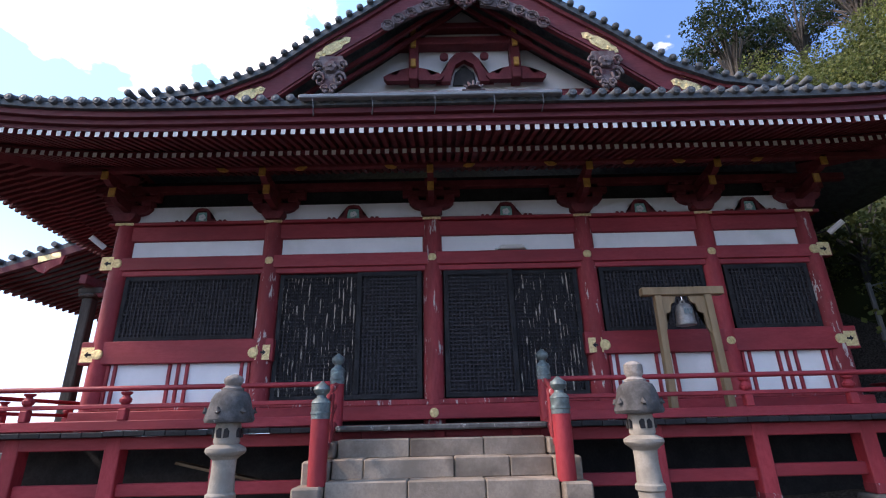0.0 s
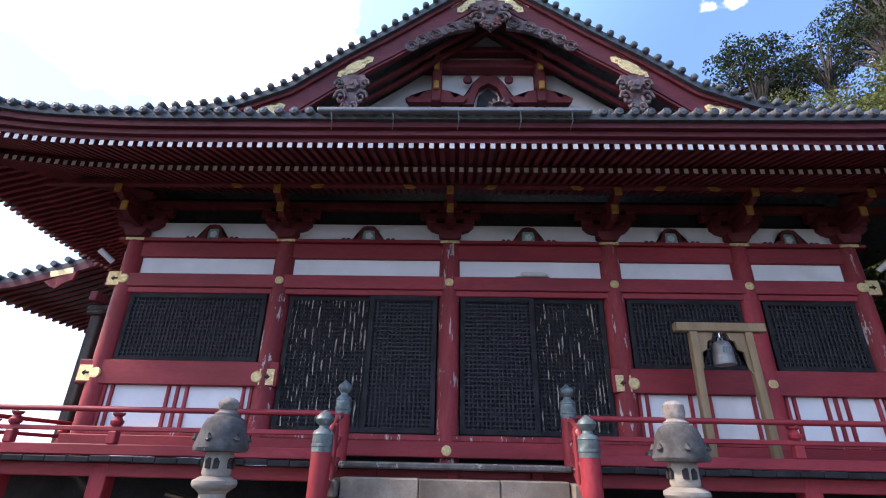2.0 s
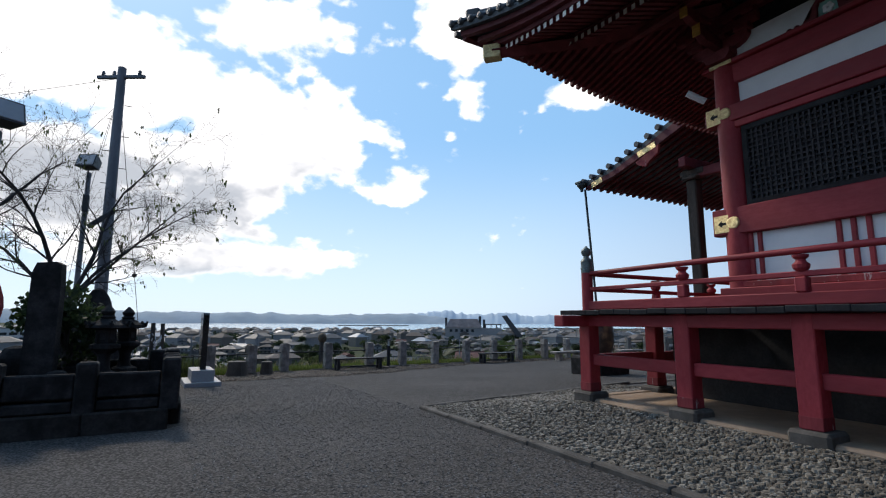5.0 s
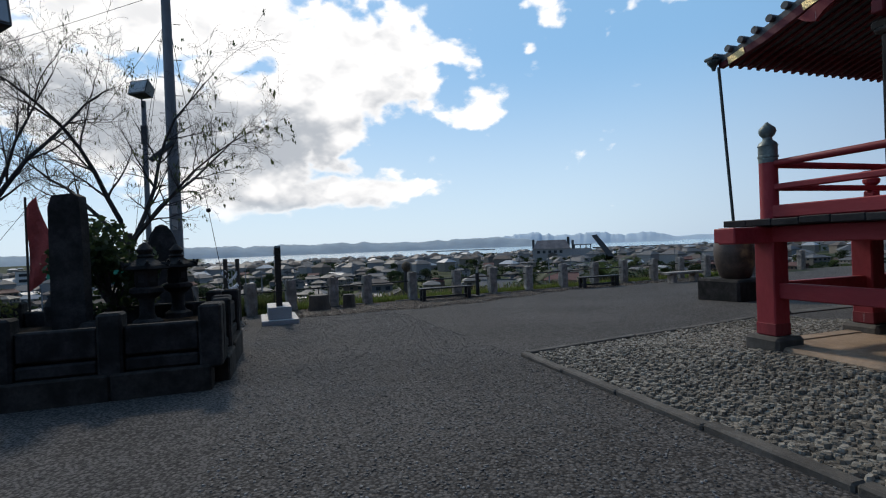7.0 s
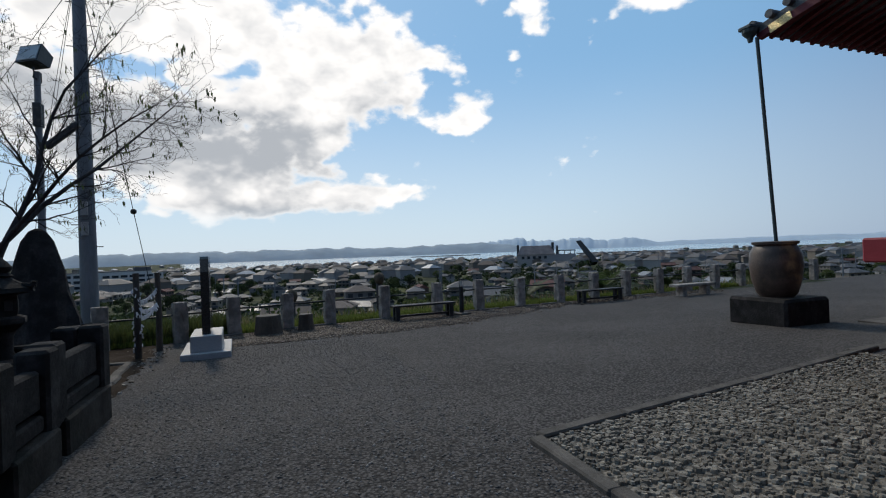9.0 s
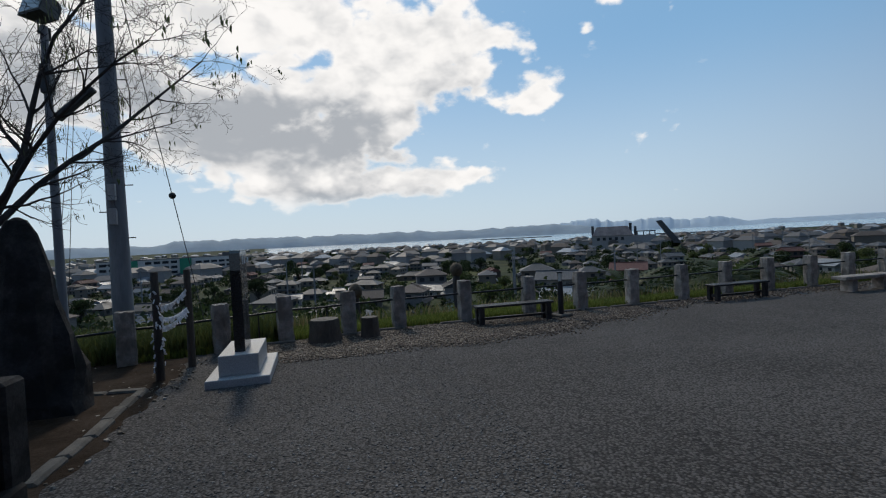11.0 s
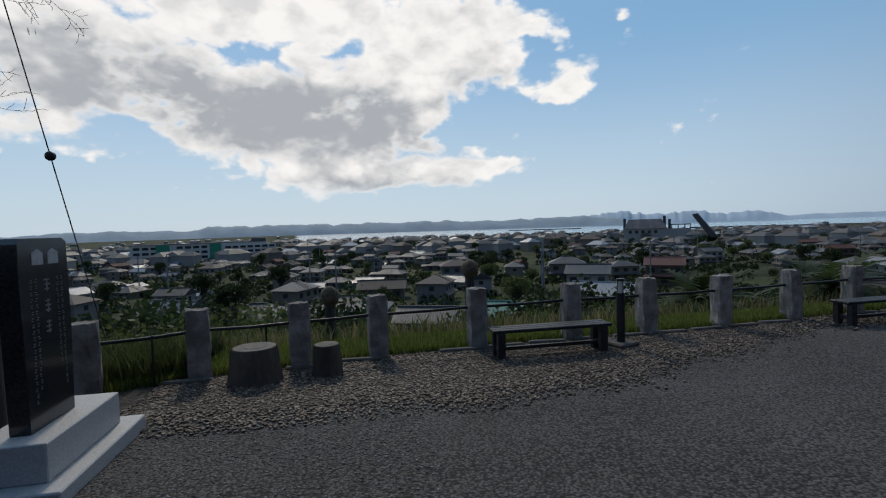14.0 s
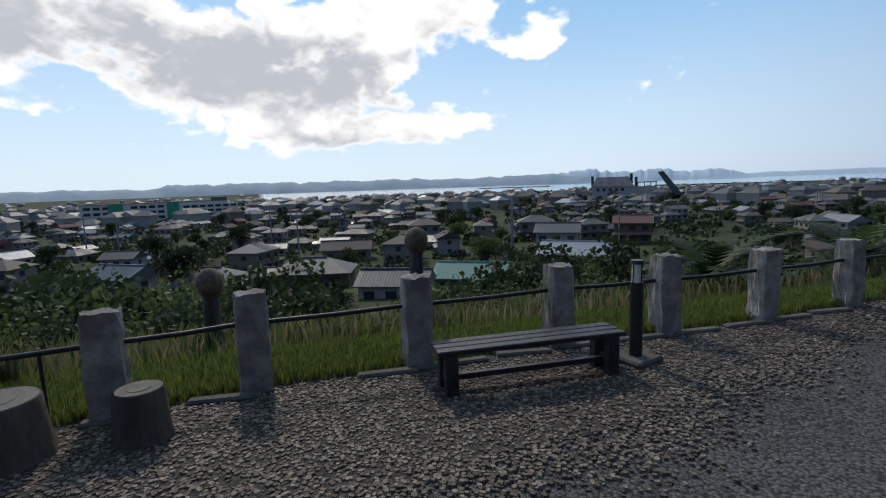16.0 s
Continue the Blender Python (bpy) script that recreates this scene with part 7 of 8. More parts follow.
floodlight(-17.6, -0.05, level(-17.6), 5.3, 0.52, 60)
floodlight(-10.7, -0.12, SOIL, 4.05, 0.50, 125, False)
for k, (x, y, t) in enumerate(((-16.17, 1.83, 1.02), (-17.0, 2.02, 1.0))):
    bm = B()
    tube(bm, [(x, y, level(x) - 0.1), (x + 0.01, y + 0.01, 0.3), (x, y, t)], [0.062, 0.055, 0.05], 12)
    lone("wooden_post", bm, OLD_POST, "old round wooden post holding a string of paper slips", "post", group="fortune slip posts", smooth=True)
slips = thing("fortune_slips", (-16.6, 1.93, 0.3), "strings of tied white paper fortune slips between two posts", "paper slips")
for k, (za, zb) in enumerate(((0.52, 0.72), (0.38, 0.42), (0.22, 0.40))):
    bm = B()
    for s in range(46):
        u = s / 45
        p = Vector((-16.17, 1.83, za)).lerp(Vector((-17.0, 2.02, zb)), u) - Vector((0, 0, 0.35 * u * (1 - u)))
        slabw, h = random.uniform(0.008, 0.02), random.uniform(0.03, 0.085)
        box(bm, -slabw, slabw, -0.006, 0.006, -h, 0.012, 0.0, pose(p.x, p.y, p.z, random.uniform(-30, 30), random.uniform(-30, 30), random.uniform(0, 180)))
    tagged(part("paper_garland", bm, PAPER, slips), kind="stuff")
bm = B()
for s in range(60):
    z = random.uniform(-0.4, 0.75)
    a = random.uniform(0, 6.28)
    box(bm, -0.012, 0.012, -0.006, 0.006, -0.05, 0.012, 0.0, pose(-16.17 + 0.07 * math.cos(a), 1.83 + 0.07 * math.sin(a), z, random.uniform(-30, 30), random.uniform(-30, 30), random.uniform(0, 180)))
part("tied_cluster", bm, PAPER, slips)
flag = thing("banner", (-13.0, -0.7, -0.4), "faded red banner hanging on a slim pole", "banner")
bm = B()
tube(bm, [(-13.0, -0.7, -0.6), (-13.0, -0.7, 2.15)], 0.018, 8)
part("pole", bm, OLD_POST, flag)
bm = B()
prev = None
for k in range(9):
    z = 2.0 - 1.35 * k / 8
    w = 0.12 + 0.22 * math.sin(k / 8 * 2.6) ** 2
    row = [bm.verts.new((-13.0 + 0.03 * math.sin(k + j), -0.68 + w * j / 4, z + 0.04 * j)) for j in range(5)]
    if prev:
        for j in range(4):
            bm.faces.new((prev[j], prev[j + 1], row[j + 1], row[j]))
    prev = row
cloth = part("cloth", bm, FLAG, flag)

# wire fence on the hillside
mesh_fence = thing("wire_fence", (9.5, 10.4, 2.6), "grey wire mesh fence with metal posts on the hillside", "fence")
for k in range(4):
    x, y = 8.75 + 1.5 * k, 10.55 - 0.25 * k
    z = 2.72 + 0.32 * k
    bm = B()
    box(bm, x - 0.04, x + 0.04, y - 0.03, y + 0.03, z - 1.2, z + 1.1, 0.008)
    part("post", bm, GUTTER, mesh_fence)
bm = B()
for k in range(46):
    for s in (-1, 1):
        u0 = k / 45
        p = Vector((8.75 + 4.5 * u0, 10.55 - 0.75 * u0, 2.72 + 0.96 * u0))
        q = p + Vector((s * 1.0, -s * 0.167, 1.0 + s * 0.21))
        if 8.7 < q.x < 13.3:
            tube(bm, [p, q], 0.006, 3, False)
tube(bm, [(8.75, 10.55, 3.75), (13.25, 9.8, 4.71)], 0.02, 6)
tube(bm, [(8.75, 10.55, 2.75), (13.25, 9.8, 3.71)], 0.02, 6)
part("wire_mesh", bm, GUTTER, mesh_fence)

# ---- grass outside the fence ----
def blades(name, number, x_of, y0, y1, tall, label, material, wide=0.012):
    r = np.random.default_rng(number)
    vs, fs = [], []
    for _ in range(number):
        y = r.uniform(y0, y1)
        x = x_of(y, r)
        z = terrain(x, y) + 0.02
        h, a = tall * r.uniform(0.45, 1.25), r.uniform(0, 6.28)
        c, s = math.cos(a), math.sin(a)
        bend = h * r.uniform(0.1, 0.55)
        b = r.uniform(0, 6.28)
        o = len(vs)
        w = wide * r.uniform(0.6, 1.4)
        vs += [(x - w * c, y - w * s, z - 0.03), (x + w * c, y + w * s, z - 0.03), (x + w * 0.7 * c + 0.35 * bend * math.cos(b), y + w * 0.7 * s + 0.35 * bend * math.sin(b), z + h * 0.6), (x - w * 0.7 * c + 0.35 * bend * math.cos(b), y - w * 0.7 * s + 0.35 * bend * math.sin(b), z + h * 0.6), (x + bend * math.cos(b), y + bend * math.sin(b), z + h)]
        fs += [(o, o + 1, o + 2, o + 3), (o + 3, o + 2, o + 4)]
    data = bpy.data.meshes.new(name)
    data.from_pydata(vs, [], fs)
    data.materials.append(material)
    tagged(new(name, data), label, "grass", kind="stuff")


def fence_x(y):
    return float(np.interp(y, [p[1] for p in FENCE], [p[0] for p in FENCE]))


blades("grass", 52000, lambda y, r: fence_x(y) + 0.02 - 1.5 * abs(r.normal()) * 0.6, 1.0, 22, 0.115, "bright green grass strip behind the fence", GRASS, 0.008)
blades("slope_grass", 14000, lambda y, r: fence_x(y) - 1.3 - r.uniform(0, 6), -4, 26, 0.34, "long rough grass and weeds on the slope", DRY_GRASS, 0.016)
blades("slope_weeds", 16000, lambda y, r: fence_x(y) - 1.5 - r.uniform(0, 10), -8, 28, 0.38, "green weeds on the slope", LEAF_MID, 0.022)
blades("corner_weeds", 5000, lambda y, r: fence_x(max(0.9, y)) - 0.1 - r.uniform(0, 1.6), -1.2, 3.2, 0.45, "tall weeds by the fence corner", LEAF_MID, 0.014)


def cycad(x, y, z, size, seed):
    """A cycad: stout scaly trunk and a rosette of feather leaves."""
    r = random.Random(seed)
    t = thing("cycad", (x, y, z), "dark green cycad with a rosette of feather leaves", "cycad", group="cycads")
    bm = B()
    lathe(bm, [(0.2 * size, -0.8), (0.22 * size, 0.3), (0.2 * size, 0.9 * size)], 12, (x, y, z), 0, 0.03)
    part("trunk", bm, BARK, t)
    for k in range(34):
        a, e = r.uniform(0, 6.28), r.uniform(0.05, 0.95)
        d = Vector((math.cos(a) * math.cos(e), math.sin(a) * math.cos(e), math.sin(e)))
        bm = B()
        p = Vector((x, y, z + 0.9 * size))
        last = None
        for s in range(9):
            q = p + d * 0.17 * size
            side = d.cross(Vector((0, 0, 1))).normalized()
            last = last or bm.verts.new(p)
            mid_v = bm.verts.new(q)
            for w in (-1, 1):
                tip = q + side * w * 0.26 * size * math.sin(0.35 + 2.5 * s / 9) + d * 0.1 * size
                bm.faces.new([last, mid_v, bm.verts.new(tip)])
            d = (d + Vector((0, 0, -0.11))).normalized()
            p, last = q, mid_v
        part("frond", bm, LEAF_DARK, t)


for k, (x, y, s) in enumerate(((-22.7, 13.4, 1.0), (-22.9, 17.2, 1.25), (-22.6, 9.6, 0.5), (-24.2, 22.0, 1.1))):
    cycad(x, y, terrain(x, y) - 0.35, s, k)
for x, y, top in ((-21.6, 7.5, 1.5), (-21.2, 4.75, 1.05)):
    z = terrain(x, y)
    bud = thing("cycad_bud", (x, y, z), "brown woolly cone of a cycad above the grass", "plant")
    bm = B()
    lathe(bm, [(0.11, -0.2), (0.10, 0.5 * top), (0.09, top - 0.3)], 10, (x, y, z), 0, 0.02)
    part("stem", bm, BARK, bud)
    bm = B()
    lathe(bm, [(0.09, top - 0.36), (0.15, top - 0.28), (0.175, top - 0.18), (0.155, top - 0.08), (0.09, top - 0.01), (0.03, top + 0.02)], 14, (x, y, z), 0, 0.014)
    part("cone", bm, WOOLLY, bud, smooth=True)

# ---- town ----
ROOFS = [paint("town_roof_grey", (0.062, 0.064, 0.068), 0.62, vary=0.25, hue=0.35), paint("town_roof_brown", (0.105, 0.08, 0.066), 0.8, vary=0.25, hue=0.3), paint("town_roof_blue", (0.08, 0.10, 0.12), 0.45, vary=0.2, hue=0.3),
         paint("town_roof_red", (0.13, 0.055, 0.045), 0.8, vary=0.25, hue=0.3), paint("town_roof_green", (0.11, 0.23, 0.185), 0.7, vary=0.15, hue=0.2), paint("town_roof_pale", (0.27, 0.28, 0.29), 0.5, vary=0.15, hue=0.2)]
WALLS = [paint("town_wall_cream", (0.20, 0.175, 0.145), 0.9, vary=0.15, hue=0.25), paint("town_wall_white", (0.28, 0.272, 0.262), 0.9, vary=0.12, hue=0.2), paint("town_wall_brown", (0.11, 0.085, 0.066), 0.9, vary=0.2, hue=0.25), paint("town_wall_grey", (0.155, 0.15, 0.148), 0.9, vary=0.15, hue=0.25)]
PANE = paint("dark_window_pane", (0.03, 0.035, 0.04), 0.15, vary=0.2, bump=0.0)


def pitched(bm, w, d, z, h, hip, over=0.55):
    """A roof on a w by d plan at height z: ridge along x, hipped or gabled, with thick eaves."""
    a, b = w / 2 + over, d / 2 + over
    r = max(0.3, w / 2 - (d / 2 if hip else -over))
    low = [bm.verts.new(p) for p in ((-a, -b, z - 0.16), (a, -b, z - 0.16), (a, b, z - 0.16), (-a, b, z - 0.16))]
    eave = [bm.verts.new(p) for p in ((-a, -b, z), (a, -b, z), (a, b, z), (-a, b, z))]
    top = [bm.verts.new((-r, 0, z + h)), bm.verts.new((r, 0, z + h))]
    bm.faces.new(low[::-1])
    for k in range(4):
        bm.faces.new((low[k], low[(k + 1) % 4], eave[(k + 1) % 4], eave[k]))
    bm.faces.new((eave[0], eave[1], top[1], top[0]))
    bm.faces.new((eave[2], eave[3], top[0], top[1]))
    bm.faces.new((eave[1], eave[2], top[1]))
    bm.faces.new((eave[3], eave[0], top[0]))
    tube(bm, [(-r, 0, z + h + 0.05), (r, 0, z + h + 0.05)], 0.16, 6)


def house(w, d, floors, hip, roof_m, wall_m, label, wing=False):
    t = thing("house", (0, 0, 0), label, "house", group="town houses")
    bm = B()
    tall = 2.7 * floors
    slab(bm, -w / 2, w / 2, -d / 2, d / 2, -2.0, tall)
    if wing:
        slab(bm, -w / 2 - 2.6, -w / 2, -d / 2 + 0.8, d / 2 - 0.5, -2.0, 2.5)
    part("wall", bm, wall_m, t)
    bm = B()
    pitched(bm, w, d, tall, 0.26 * d, hip)
    rf = part("roof", bm, roof_m, t)
    bm = B()
    n = int(w / 0.42)
    for k in range(n):
        x = -w / 2 + 0.3 + (w - 0.6) * k / (n - 1)
        if hip and abs(x) > w / 2 - d / 2 + 0.3:
            continue
        for s in (-1, 1):
            tube(bm, [(x, s * (d / 2 + 0.5), tall + 0.03), (x, s * 0.15, tall + 0.25 * d + 0.02)], 0.03, 3, False)
    part("tile_ribbing", bm, roof_m, rf)
    if floors == 2 or wing:
        if wing:
            for v0 in ((-w / 2 - 1.3, 0.15),):
                b2_ = B()
                pitched(b2_, 2.9, d - 1.0, 2.5, 0.8, False, 0.35)
                bmesh.ops.translate(b2_, vec=(v0[0], v0[1], 0), verts=b2_.verts[:])
                part("wing_roof", b2_, roof_m, t)
        if floors == 2:
            for y0, y1 in ((-d / 2 - 1.1, -d / 2), (d / 2, d / 2 + 1.1)):
                bm = B()
                o, i = (y0, y1) if y0 < 0 else (y1, y0)
                v = [bm.verts.new(p) for p in ((-w / 2 - 0.6, o, 2.5), (w / 2 + 0.6, o, 2.5), (w / 2 + 0.2, i, 3.0), (-w / 2 - 0.2, i, 3.0), (-w / 2 - 0.6, o, 2.36), (w / 2 + 0.6, o, 2.36), (w / 2 + 0.2, i, 2.86), (-w / 2 - 0.2, i, 2.86))]
                for q in ((0, 1, 2, 3), (7, 6, 5, 4), (0, 4, 5, 1), (1, 5, 6, 2), (3, 2, 6, 7), (0, 3, 7, 4)):
                    bm.faces.new([v[j] for j in q])
                part("skirt_roof", bm, roof_m, t)
    for f in range(floors):
        for s in (-1, 1):
            for k in range(3):
                x = -w / 2 + w * (k + 0.5) / 3
                bm = B()
                slab(bm, x - 0.75, x + 0.75, s * (d / 2 + 0.02) - 0.03, s * (d / 2 + 0.02) + 0.03, 2.7 * f + 0.75, 2.7 * f + 1.95)
                part("window", bm, PANE, t)
            bm = B()
            slab(bm, s * (w / 2 + 0.02) - 0.03, s * (w / 2 + 0.02) + 0.03, -0.8, 0.5, 2.7 * f + 0.85, 2.7 * f + 1.95)
            part("window", bm, PANE, t)
    return t


MODELS = [house(10, 7.5, 2, True, ROOFS[0], WALLS[0], "two-storey cream house with grey tiled hip roof"), house(9, 7, 2, False, ROOFS[0], WALLS[1], "two-storey white house with grey gable roof"),
          house(13, 8, 1, True, ROOFS[0], WALLS[2], "low brown house with broad grey tiled roof", True), house(11, 7, 1, False, ROOFS[1], WALLS[0], "low cream house with brown gable roof"),
          house(9.5, 7.5, 2, True, ROOFS[1], WALLS[3], "two-storey grey house with brown hip roof"), house(10, 7, 1, False, ROOFS[2], WALLS[1], "low white house with blue-grey roof", True),
          house(9, 7, 2, False, ROOFS[3], WALLS[2], "two-storey house with rust-red gable roof"), house(12, 8, 1, False, ROOFS[5], WALLS[1], "low workshop with pale metal roof"),
          house(11, 8, 1, True, ROOFS[0], WALLS[3], "low grey house with dark tiled roof")]
GREEN_HOUSE = house(11, 7.5, 1, False, ROOFS[4], WALLS[3], "low house with pale green metal gable roof")
NEAR_GREY = house(9, 6.5, 1, False, ROOFS[0], WALLS[1], "low white house with grey tiled gable roof")


def seen_from_terrace(b, far):
    """A spot in the town by bearing from the terrace and distance."""
    return -15 - far * math.cos(radians(b)), 6.5 + far * math.sin(radians(b))


def settle(t, b, far, turn, sink=0.0):
    x, y = seen_from_terrace(b, far)
    t.matrix_basis = pose(x, y, terrain(x, y) - sink, 0, 0, turn) @ Matrix.Scale(0.78, 4)


rng = np.random.default_rng(42)
taken = []


def free(x, y, gap):
    if any((x - a) ** 2 + (y - b) ** 2 < gap * gap for a, b in taken):
        return False
    taken.append((x, y))
    return True


fixed = [(GREEN_HOUSE, 15.2, 60, 62, 1.2), (NEAR_GREY, 6.0, 52, 70, 0.6), (MODELS[2], -3.5, 66, 80, 0.0), (MODELS[8], -14.0, 62, 75, 0), (MODELS[3], 0.5, 92, 84, 0), (MODELS[5], -22, 78, 60, 0), (MODELS[0], 22.5, 118, 70, 0), (MODELS[4], 9.5, 120, 85, 0), (MODELS[1], 25, 88, 60, 0), (MODELS[6], 33, 108, 55, 0), (MODELS[7], 27.0, 74, 52, 0)]
for t, b, far, turn, sink in fixed:
    settle(t, b, far, turn, sink)
    free(*seen_from_terrace(b, far), 1)
placed, tries = 0, 0
while placed < 285 and tries < 12000:
    tries += 1
    far = 72 + 230 * rng.uniform() ** 0.75
    b = rng.uniform(-52, 78)
    x, y = seen_from_terrace(b, far)
    green = noise.noise((x * 0.02, y * 0.02, 3.0))
    if green > 0.2 or not free(x, y, 11.0 if far < 130 else 8.5):
        continue
    src = MODELS[int(rng.choice(len(MODELS), p=(0.2, 0.13, 0.17, 0.1, 0.1, 0.07, 0.05, 0.06, 0.12)))]
    copy_thing(src, pose(x, y, terrain(x, y), 0, 0, 70 + rng.choice((0, 90)) + rng.normal() * 9) @ Matrix.Scale(rng.uniform(0.62, 0.86), 4))
    placed += 1
for _ in range(120):
    far = rng.uniform(24, 84)
    x, y = seen_from_terrace(rng.uniform(-50, 76), far)
    if free(x, y, 5.0) and not (far < 62 and 0 < math.degrees(math.atan2(y - 6.5, -15 - x)) < 20):
        plant_at(SHRUBS[int(rng.uniform(0, 2))], x, y, rng.uniform(0.7, 1.5), 0.3)
for _ in range(230):
    far = 60 + 330 * rng.uniform() ** 0.8
    x, y = seen_from_terrace(rng.uniform(-52, 78), far)
    if free(x, y, 4.5):
        plant_at(TREES[int(rng.uniform(0, 2))], x, y, rng.uniform(0.45, 1.0), 0.2)


def far_town(name, number, near, away, material_roof, material_wall, label, seed):
    """Small distant houses as one mass: walls and pitched roofs."""
    r = np.random.default_rng(seed)
    bm = B()
    for _ in range(number):
        d = near + (away - near) * r.uniform() ** 0.9
        b = r.uniform(-55, 80)
        x, y = seen_from_terrace(b, d)
        z = terrain(x, y)
        if z < -17.2:
            continue
        w, dd, h = r.uniform(7, 13), r.uniform(6, 9), r.choice((2.8, 5.4))
        m = pose(x, y, z, 0, 0, r.uniform(0, 180))
        n0 = len(bm.verts)
        slab(bm, -w / 2, w / 2, -dd / 2, dd / 2, -1.5, h)
        bm.faces.ensure_lookup_table()
        for f in bm.faces[-6:]:
            f.material_index = 1
        v = [bm.verts.new(p) for p in ((-w / 2 - 0.5, -dd / 2 - 0.5, h), (w / 2 + 0.5, -dd / 2 - 0.5, h), (w / 2 + 0.5, dd / 2 + 0.5, h), (-w / 2 - 0.5, dd / 2 + 0.5, h), (-w / 4, 0, h + 2.1), (w / 4, 0, h + 2.1))]
        for q in ((0, 1, 5, 4), (2, 3, 4, 5), (1, 2, 5), (3, 0, 4), (3, 2, 1, 0)):
            bm.faces.new([v[j] for j in q])
        bm.verts.ensure_lookup_table()
        for vert in bm.verts[n0:]:
            vert.co = m @ vert.co
    lone(name, bm, [material_roof, material_wall], label, "far houses", kind="stuff")


far_town("distant_houses", 620, 255, 760, ROOFS[0], WALLS[1], "distant grey-roofed houses by the shore", 7)
far_town("distant_pale_houses", 260, 270, 1500, ROOFS[5], WALLS[0], "distant pale-roofed houses and sheds on the plain", 8)
far_town("distant_brown_houses", 240, 255, 720, ROOFS[1], WALLS[0], "distant brown-roofed houses", 9)
r = np.random.default_rng(77)
bm = B()
for _ in range(520):
    x, y = seen_from_terrace(r.uniform(-55, 80), 330 + 420 * r.uniform())
    z = terrain(x, y)
    if z > -17.2:
        leaf_cloud(bm, (x, y, z + 2.0), r.uniform(2.5, 5.5), 34, 2.2, r, 0.6)
for _ in range(1900):
    d, b = 40 + 290 * r.uniform() ** 0.8, r.uniform(-55, 78)
    if d < 62 and 0 < b < 20:
        continue
    x, y = seen_from_terrace(b, d)
    leaf_cloud(bm, (x, y, terrain(x, y) + 0.5), r.uniform(0.9, 2.6), 46, 0.5 + d * 0.002, r, 0.7)
lone("distant_woods", bm, LEAF_DARK, "dark hedges and trees between the houses", "far trees", kind="stuff")

# school with green panels
school = thing("school_building", (0, 0, 0), "long pale concrete school with green panels and rows of windows", "school")
bm = B()
slab(bm, -26, 26, -5, 5, -6, 10.5)
slab(bm, 8, 30, -7, -5.0, -2, 9.0)
part("wall", bm, paint("pale_school_concrete", (0.55, 0.54, 0.50), 0.9, vary=0.12), school)
bm = B()
slab(bm, -26.4, 26.4, -5.4, 5.4, 10.5, 11.0)
slab(bm, 20, 26, -3, 3, 11.0, 13.0)
part("roof_slab", bm, WALLS[3], school)
TEAL = paint("green_school_panel", (0.03, 0.26, 0.15), 0.7, vary=0.1)
for x0, x1 in ((-17, -12), (3, 7.5)):
    bm = B()
    slab(bm, x0, x1, -5.25, -5.02, -1, 10.4)
    part("green_panel", bm, TEAL, school)
for f in range(3):
    for k in range(16):
        x = -25 + 3.1 * k
        if -18.5 < x < -12 or 1 < x < 7 or x > 6:
            continue
        bm = B()
        slab(bm, x, x + 2.3, -5.12, -5.02, 1.0 + 3.3 * f, 2.7 + 3.3 * f)
        part("window", bm, PANE, school)
    for k in range(7):
        bm = B()
        slab(bm, 9 + 3 * k, 11.3 + 3 * k, -7.12, -7.02, 1.0 + 2.9 * f, 2.5 + 2.9 * f)
        part("window", bm, PANE, school)
sx, sy = seen_from_terrace(-18.2, 300)
school.matrix_basis = pose(sx, sy, terrain(sx, sy) + 2.0, 0, 0, 90 + 18) @ Matrix.Diagonal((1.28, 0.9, 0.82, 1.0))

# shore hotel with steep roof and slanted tower
hotel = thing("shore_hotel", (0, 0, 0), "large pale-roofed shore building with a dark slanted tower", "building")
bm = B()
slab(bm, -26, 8, -7, 7, -8, 7)
slab(bm, 8, 26, -6, 6, -8, 6)
part("wall", bm, WALLS[1], hotel)
bm = B()
v = [bm.verts.new(p) for p in ((-26, -8, 6.5), (8, -8, 6.5), (8, 8, 6.5), (-26, 8, 6.5), (-22, 0, 14.5), (4, 0, 14.5))]
for q in ((0, 1, 5, 4), (2, 3, 4, 5), (1, 2, 5), (3, 0, 4), (3, 2, 1, 0)):
    bm.faces.new([v[j] for j in q])
part("roof", bm, paint("brown_hotel_roof", (0.21, 0.165, 0.15), 0.75, vary=0.25, scale=0.3), hotel)
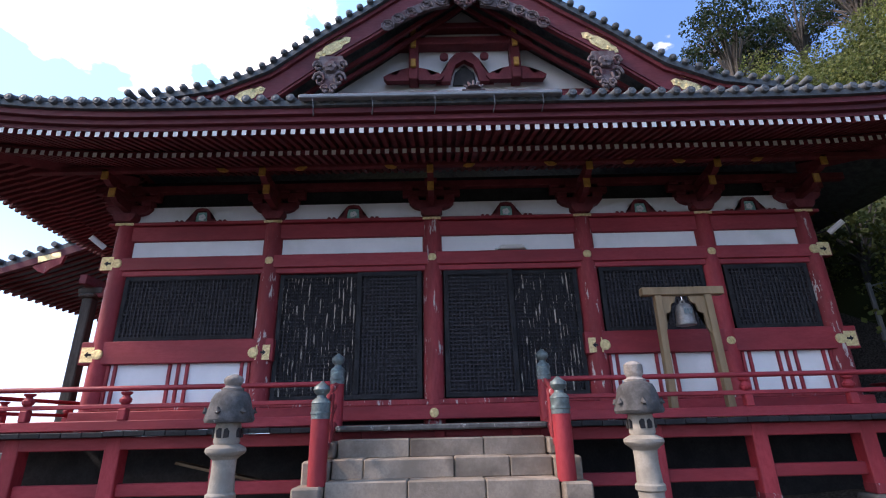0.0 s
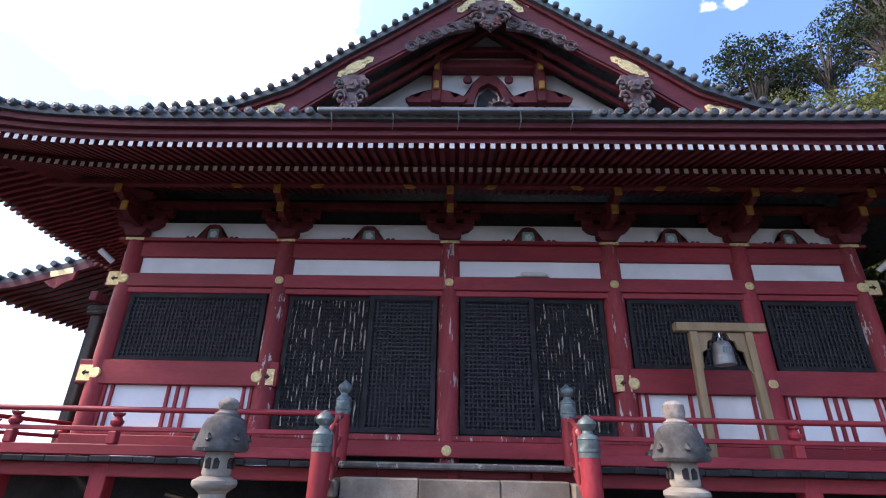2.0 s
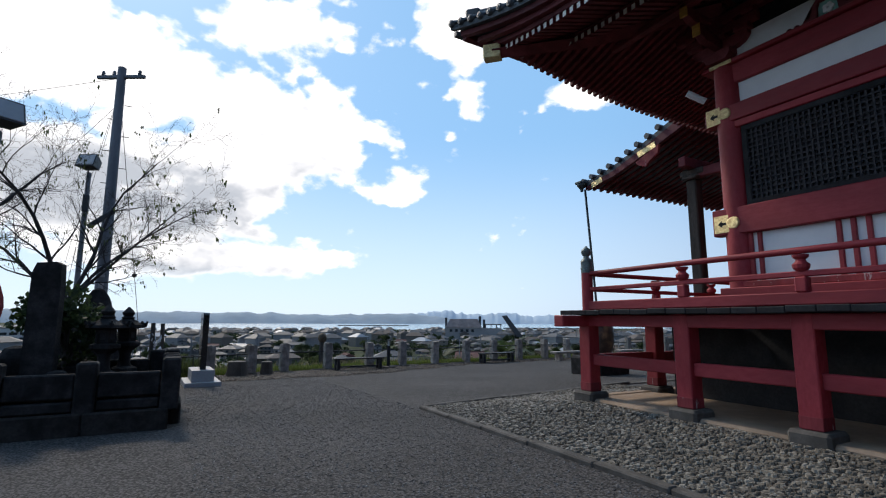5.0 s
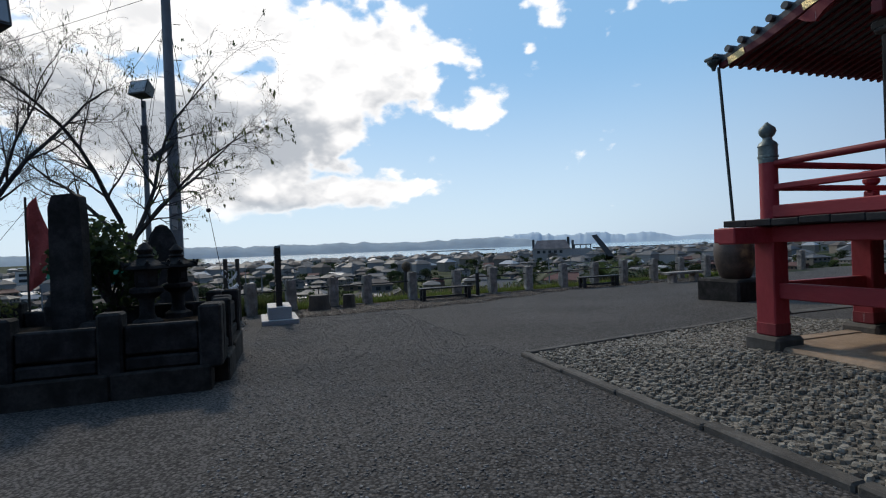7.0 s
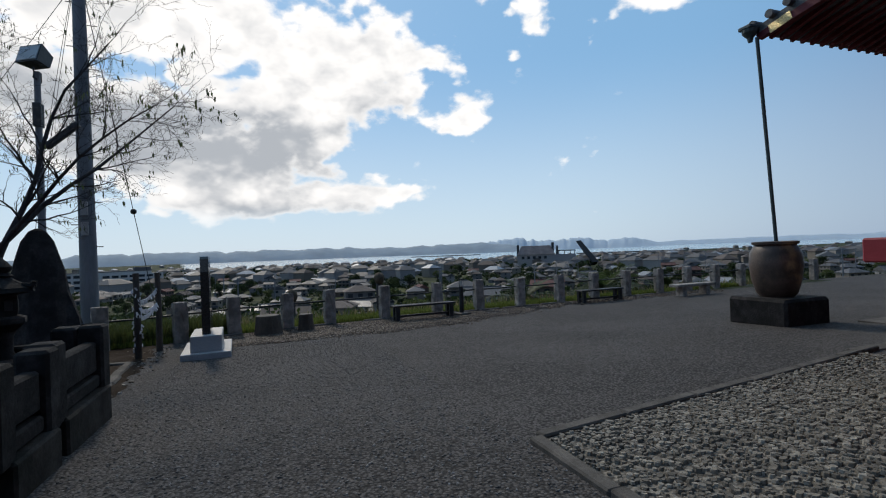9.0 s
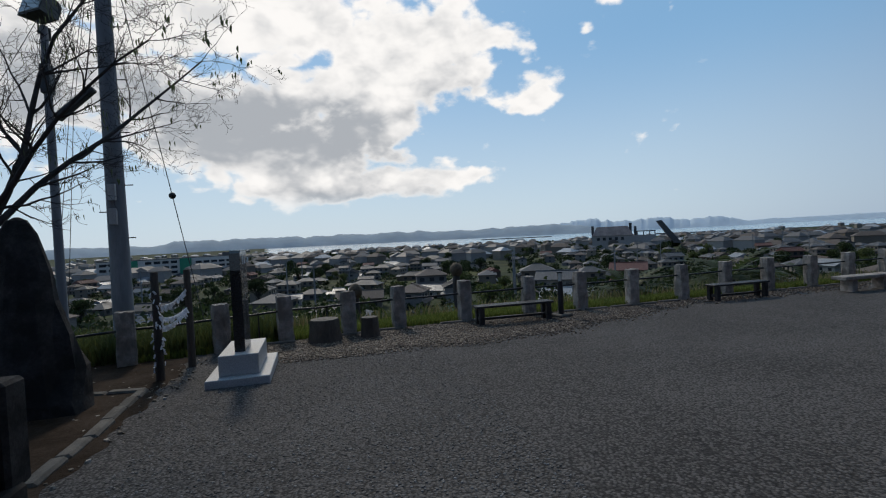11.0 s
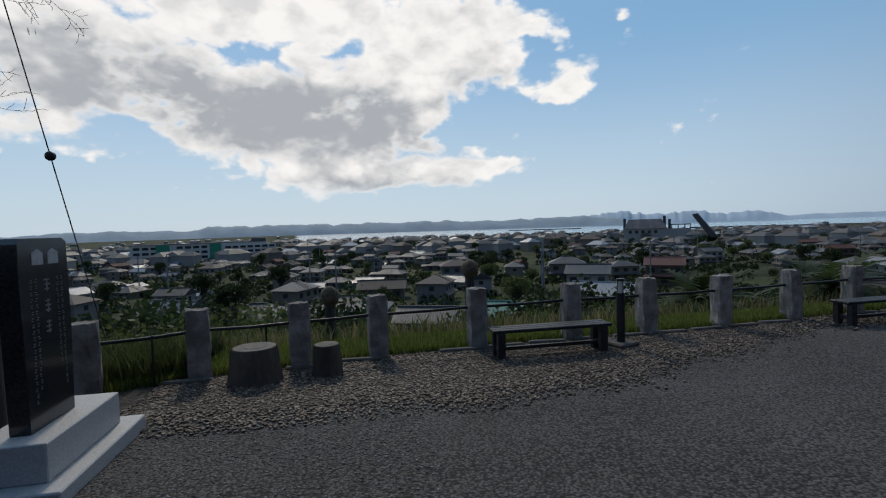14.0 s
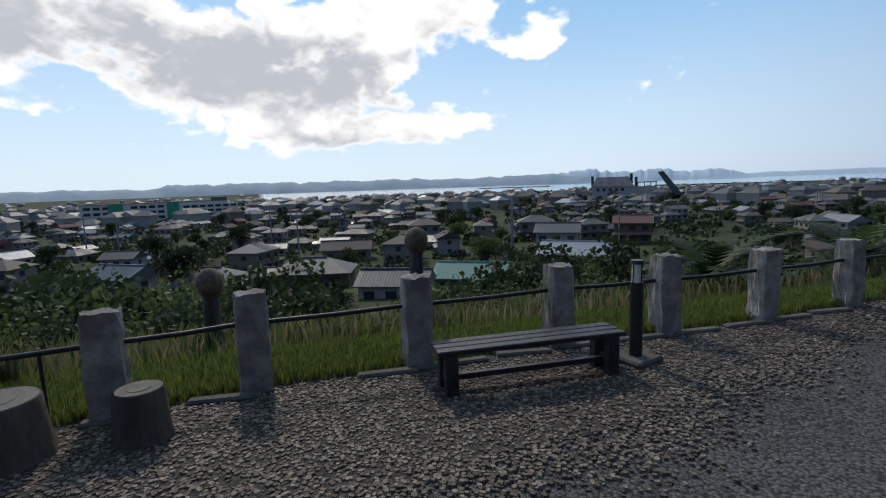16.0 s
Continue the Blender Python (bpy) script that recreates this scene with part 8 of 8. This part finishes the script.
for x, w, h in ((-26.5, 2.0, 15.5), (5, 2.2, 17.0), (9, 2, 14)):
    bm = B()
    slab(bm, x, x + w, -3, 3, 4, h)
    part("gable_tower", bm, ROOFS[0], hotel)
bm = B()
slab(bm, 10, 26, -6.5, 6.5, 9.0, 9.8)
for x in (11, 16, 21, 25):
    slab(bm, x, x + 0.7, -6, -5.4, 6, 9)
part("terrace_roof", bm, ROOFS[0], hotel)
bm = B()
sheet(bm, [(27, 17.5), (31, 18), (46, -2), (40, -2)], "y", -5, 5)
part("slanted_tower", bm, ROOFS[0], hotel, "dark slanted tower")
for k in range(5):
    bm = B()
    slab(bm, -22 + 5 * k, -19.5 + 5 * k, -7.2, -7.02, 2.5, 5.0)
    part("window", bm, PANE, hotel)
hx, hy = seen_from_terrace(31.9, 390)
hotel.matrix_basis = pose(hx, hy, terrain(hx, hy) + 4.5, 0, 0, 90 - 31) @ Matrix.Scale(0.86, 4)
# breakwaters in the bay
for b, d, l in ((46, 1250, 240), (57, 1100, 160), (20, 1700, 120)):
    x, y = seen_from_terrace(b, d)
    bm = B()
    box(bm, -l, l, -5, 5, -20, -15.6, 1.0, pose(x, y, 0, 0, 0, 90 - b + 4))
    lone("breakwater", bm, DARK_STONE, "low dark breakwater in the bay", "breakwater", group="breakwaters")
# street poles in the town
src = None
for k in range(26):
    far = 60 + 240 * rng.uniform()
    x, y = seen_from_terrace(rng.uniform(-45, 70), far)
    if src is None:
        src = thing("street_pole", (0, 0, 0), "thin grey utility pole among the houses", "utility pole", group="town poles")
        bm = B()
        tube(bm, [(0, 0, -1), (0, 0, 9.5)], [0.18, 0.11], 8)
        part("shaft", bm, POLE, src)
        for z in (8.4, 9.1):
            bm = B()
            slab(bm, -0.9, 0.9, -0.05, 0.05, z, z + 0.12)
            part("crossarm", bm, POLE, src)
        src.matrix_basis = pose(x, y, terrain(x, y), 0, 0, 20)
    else:
        copy_thing(src, pose(x, y, terrain(x, y), 0, 0, rng.uniform(0, 180)))
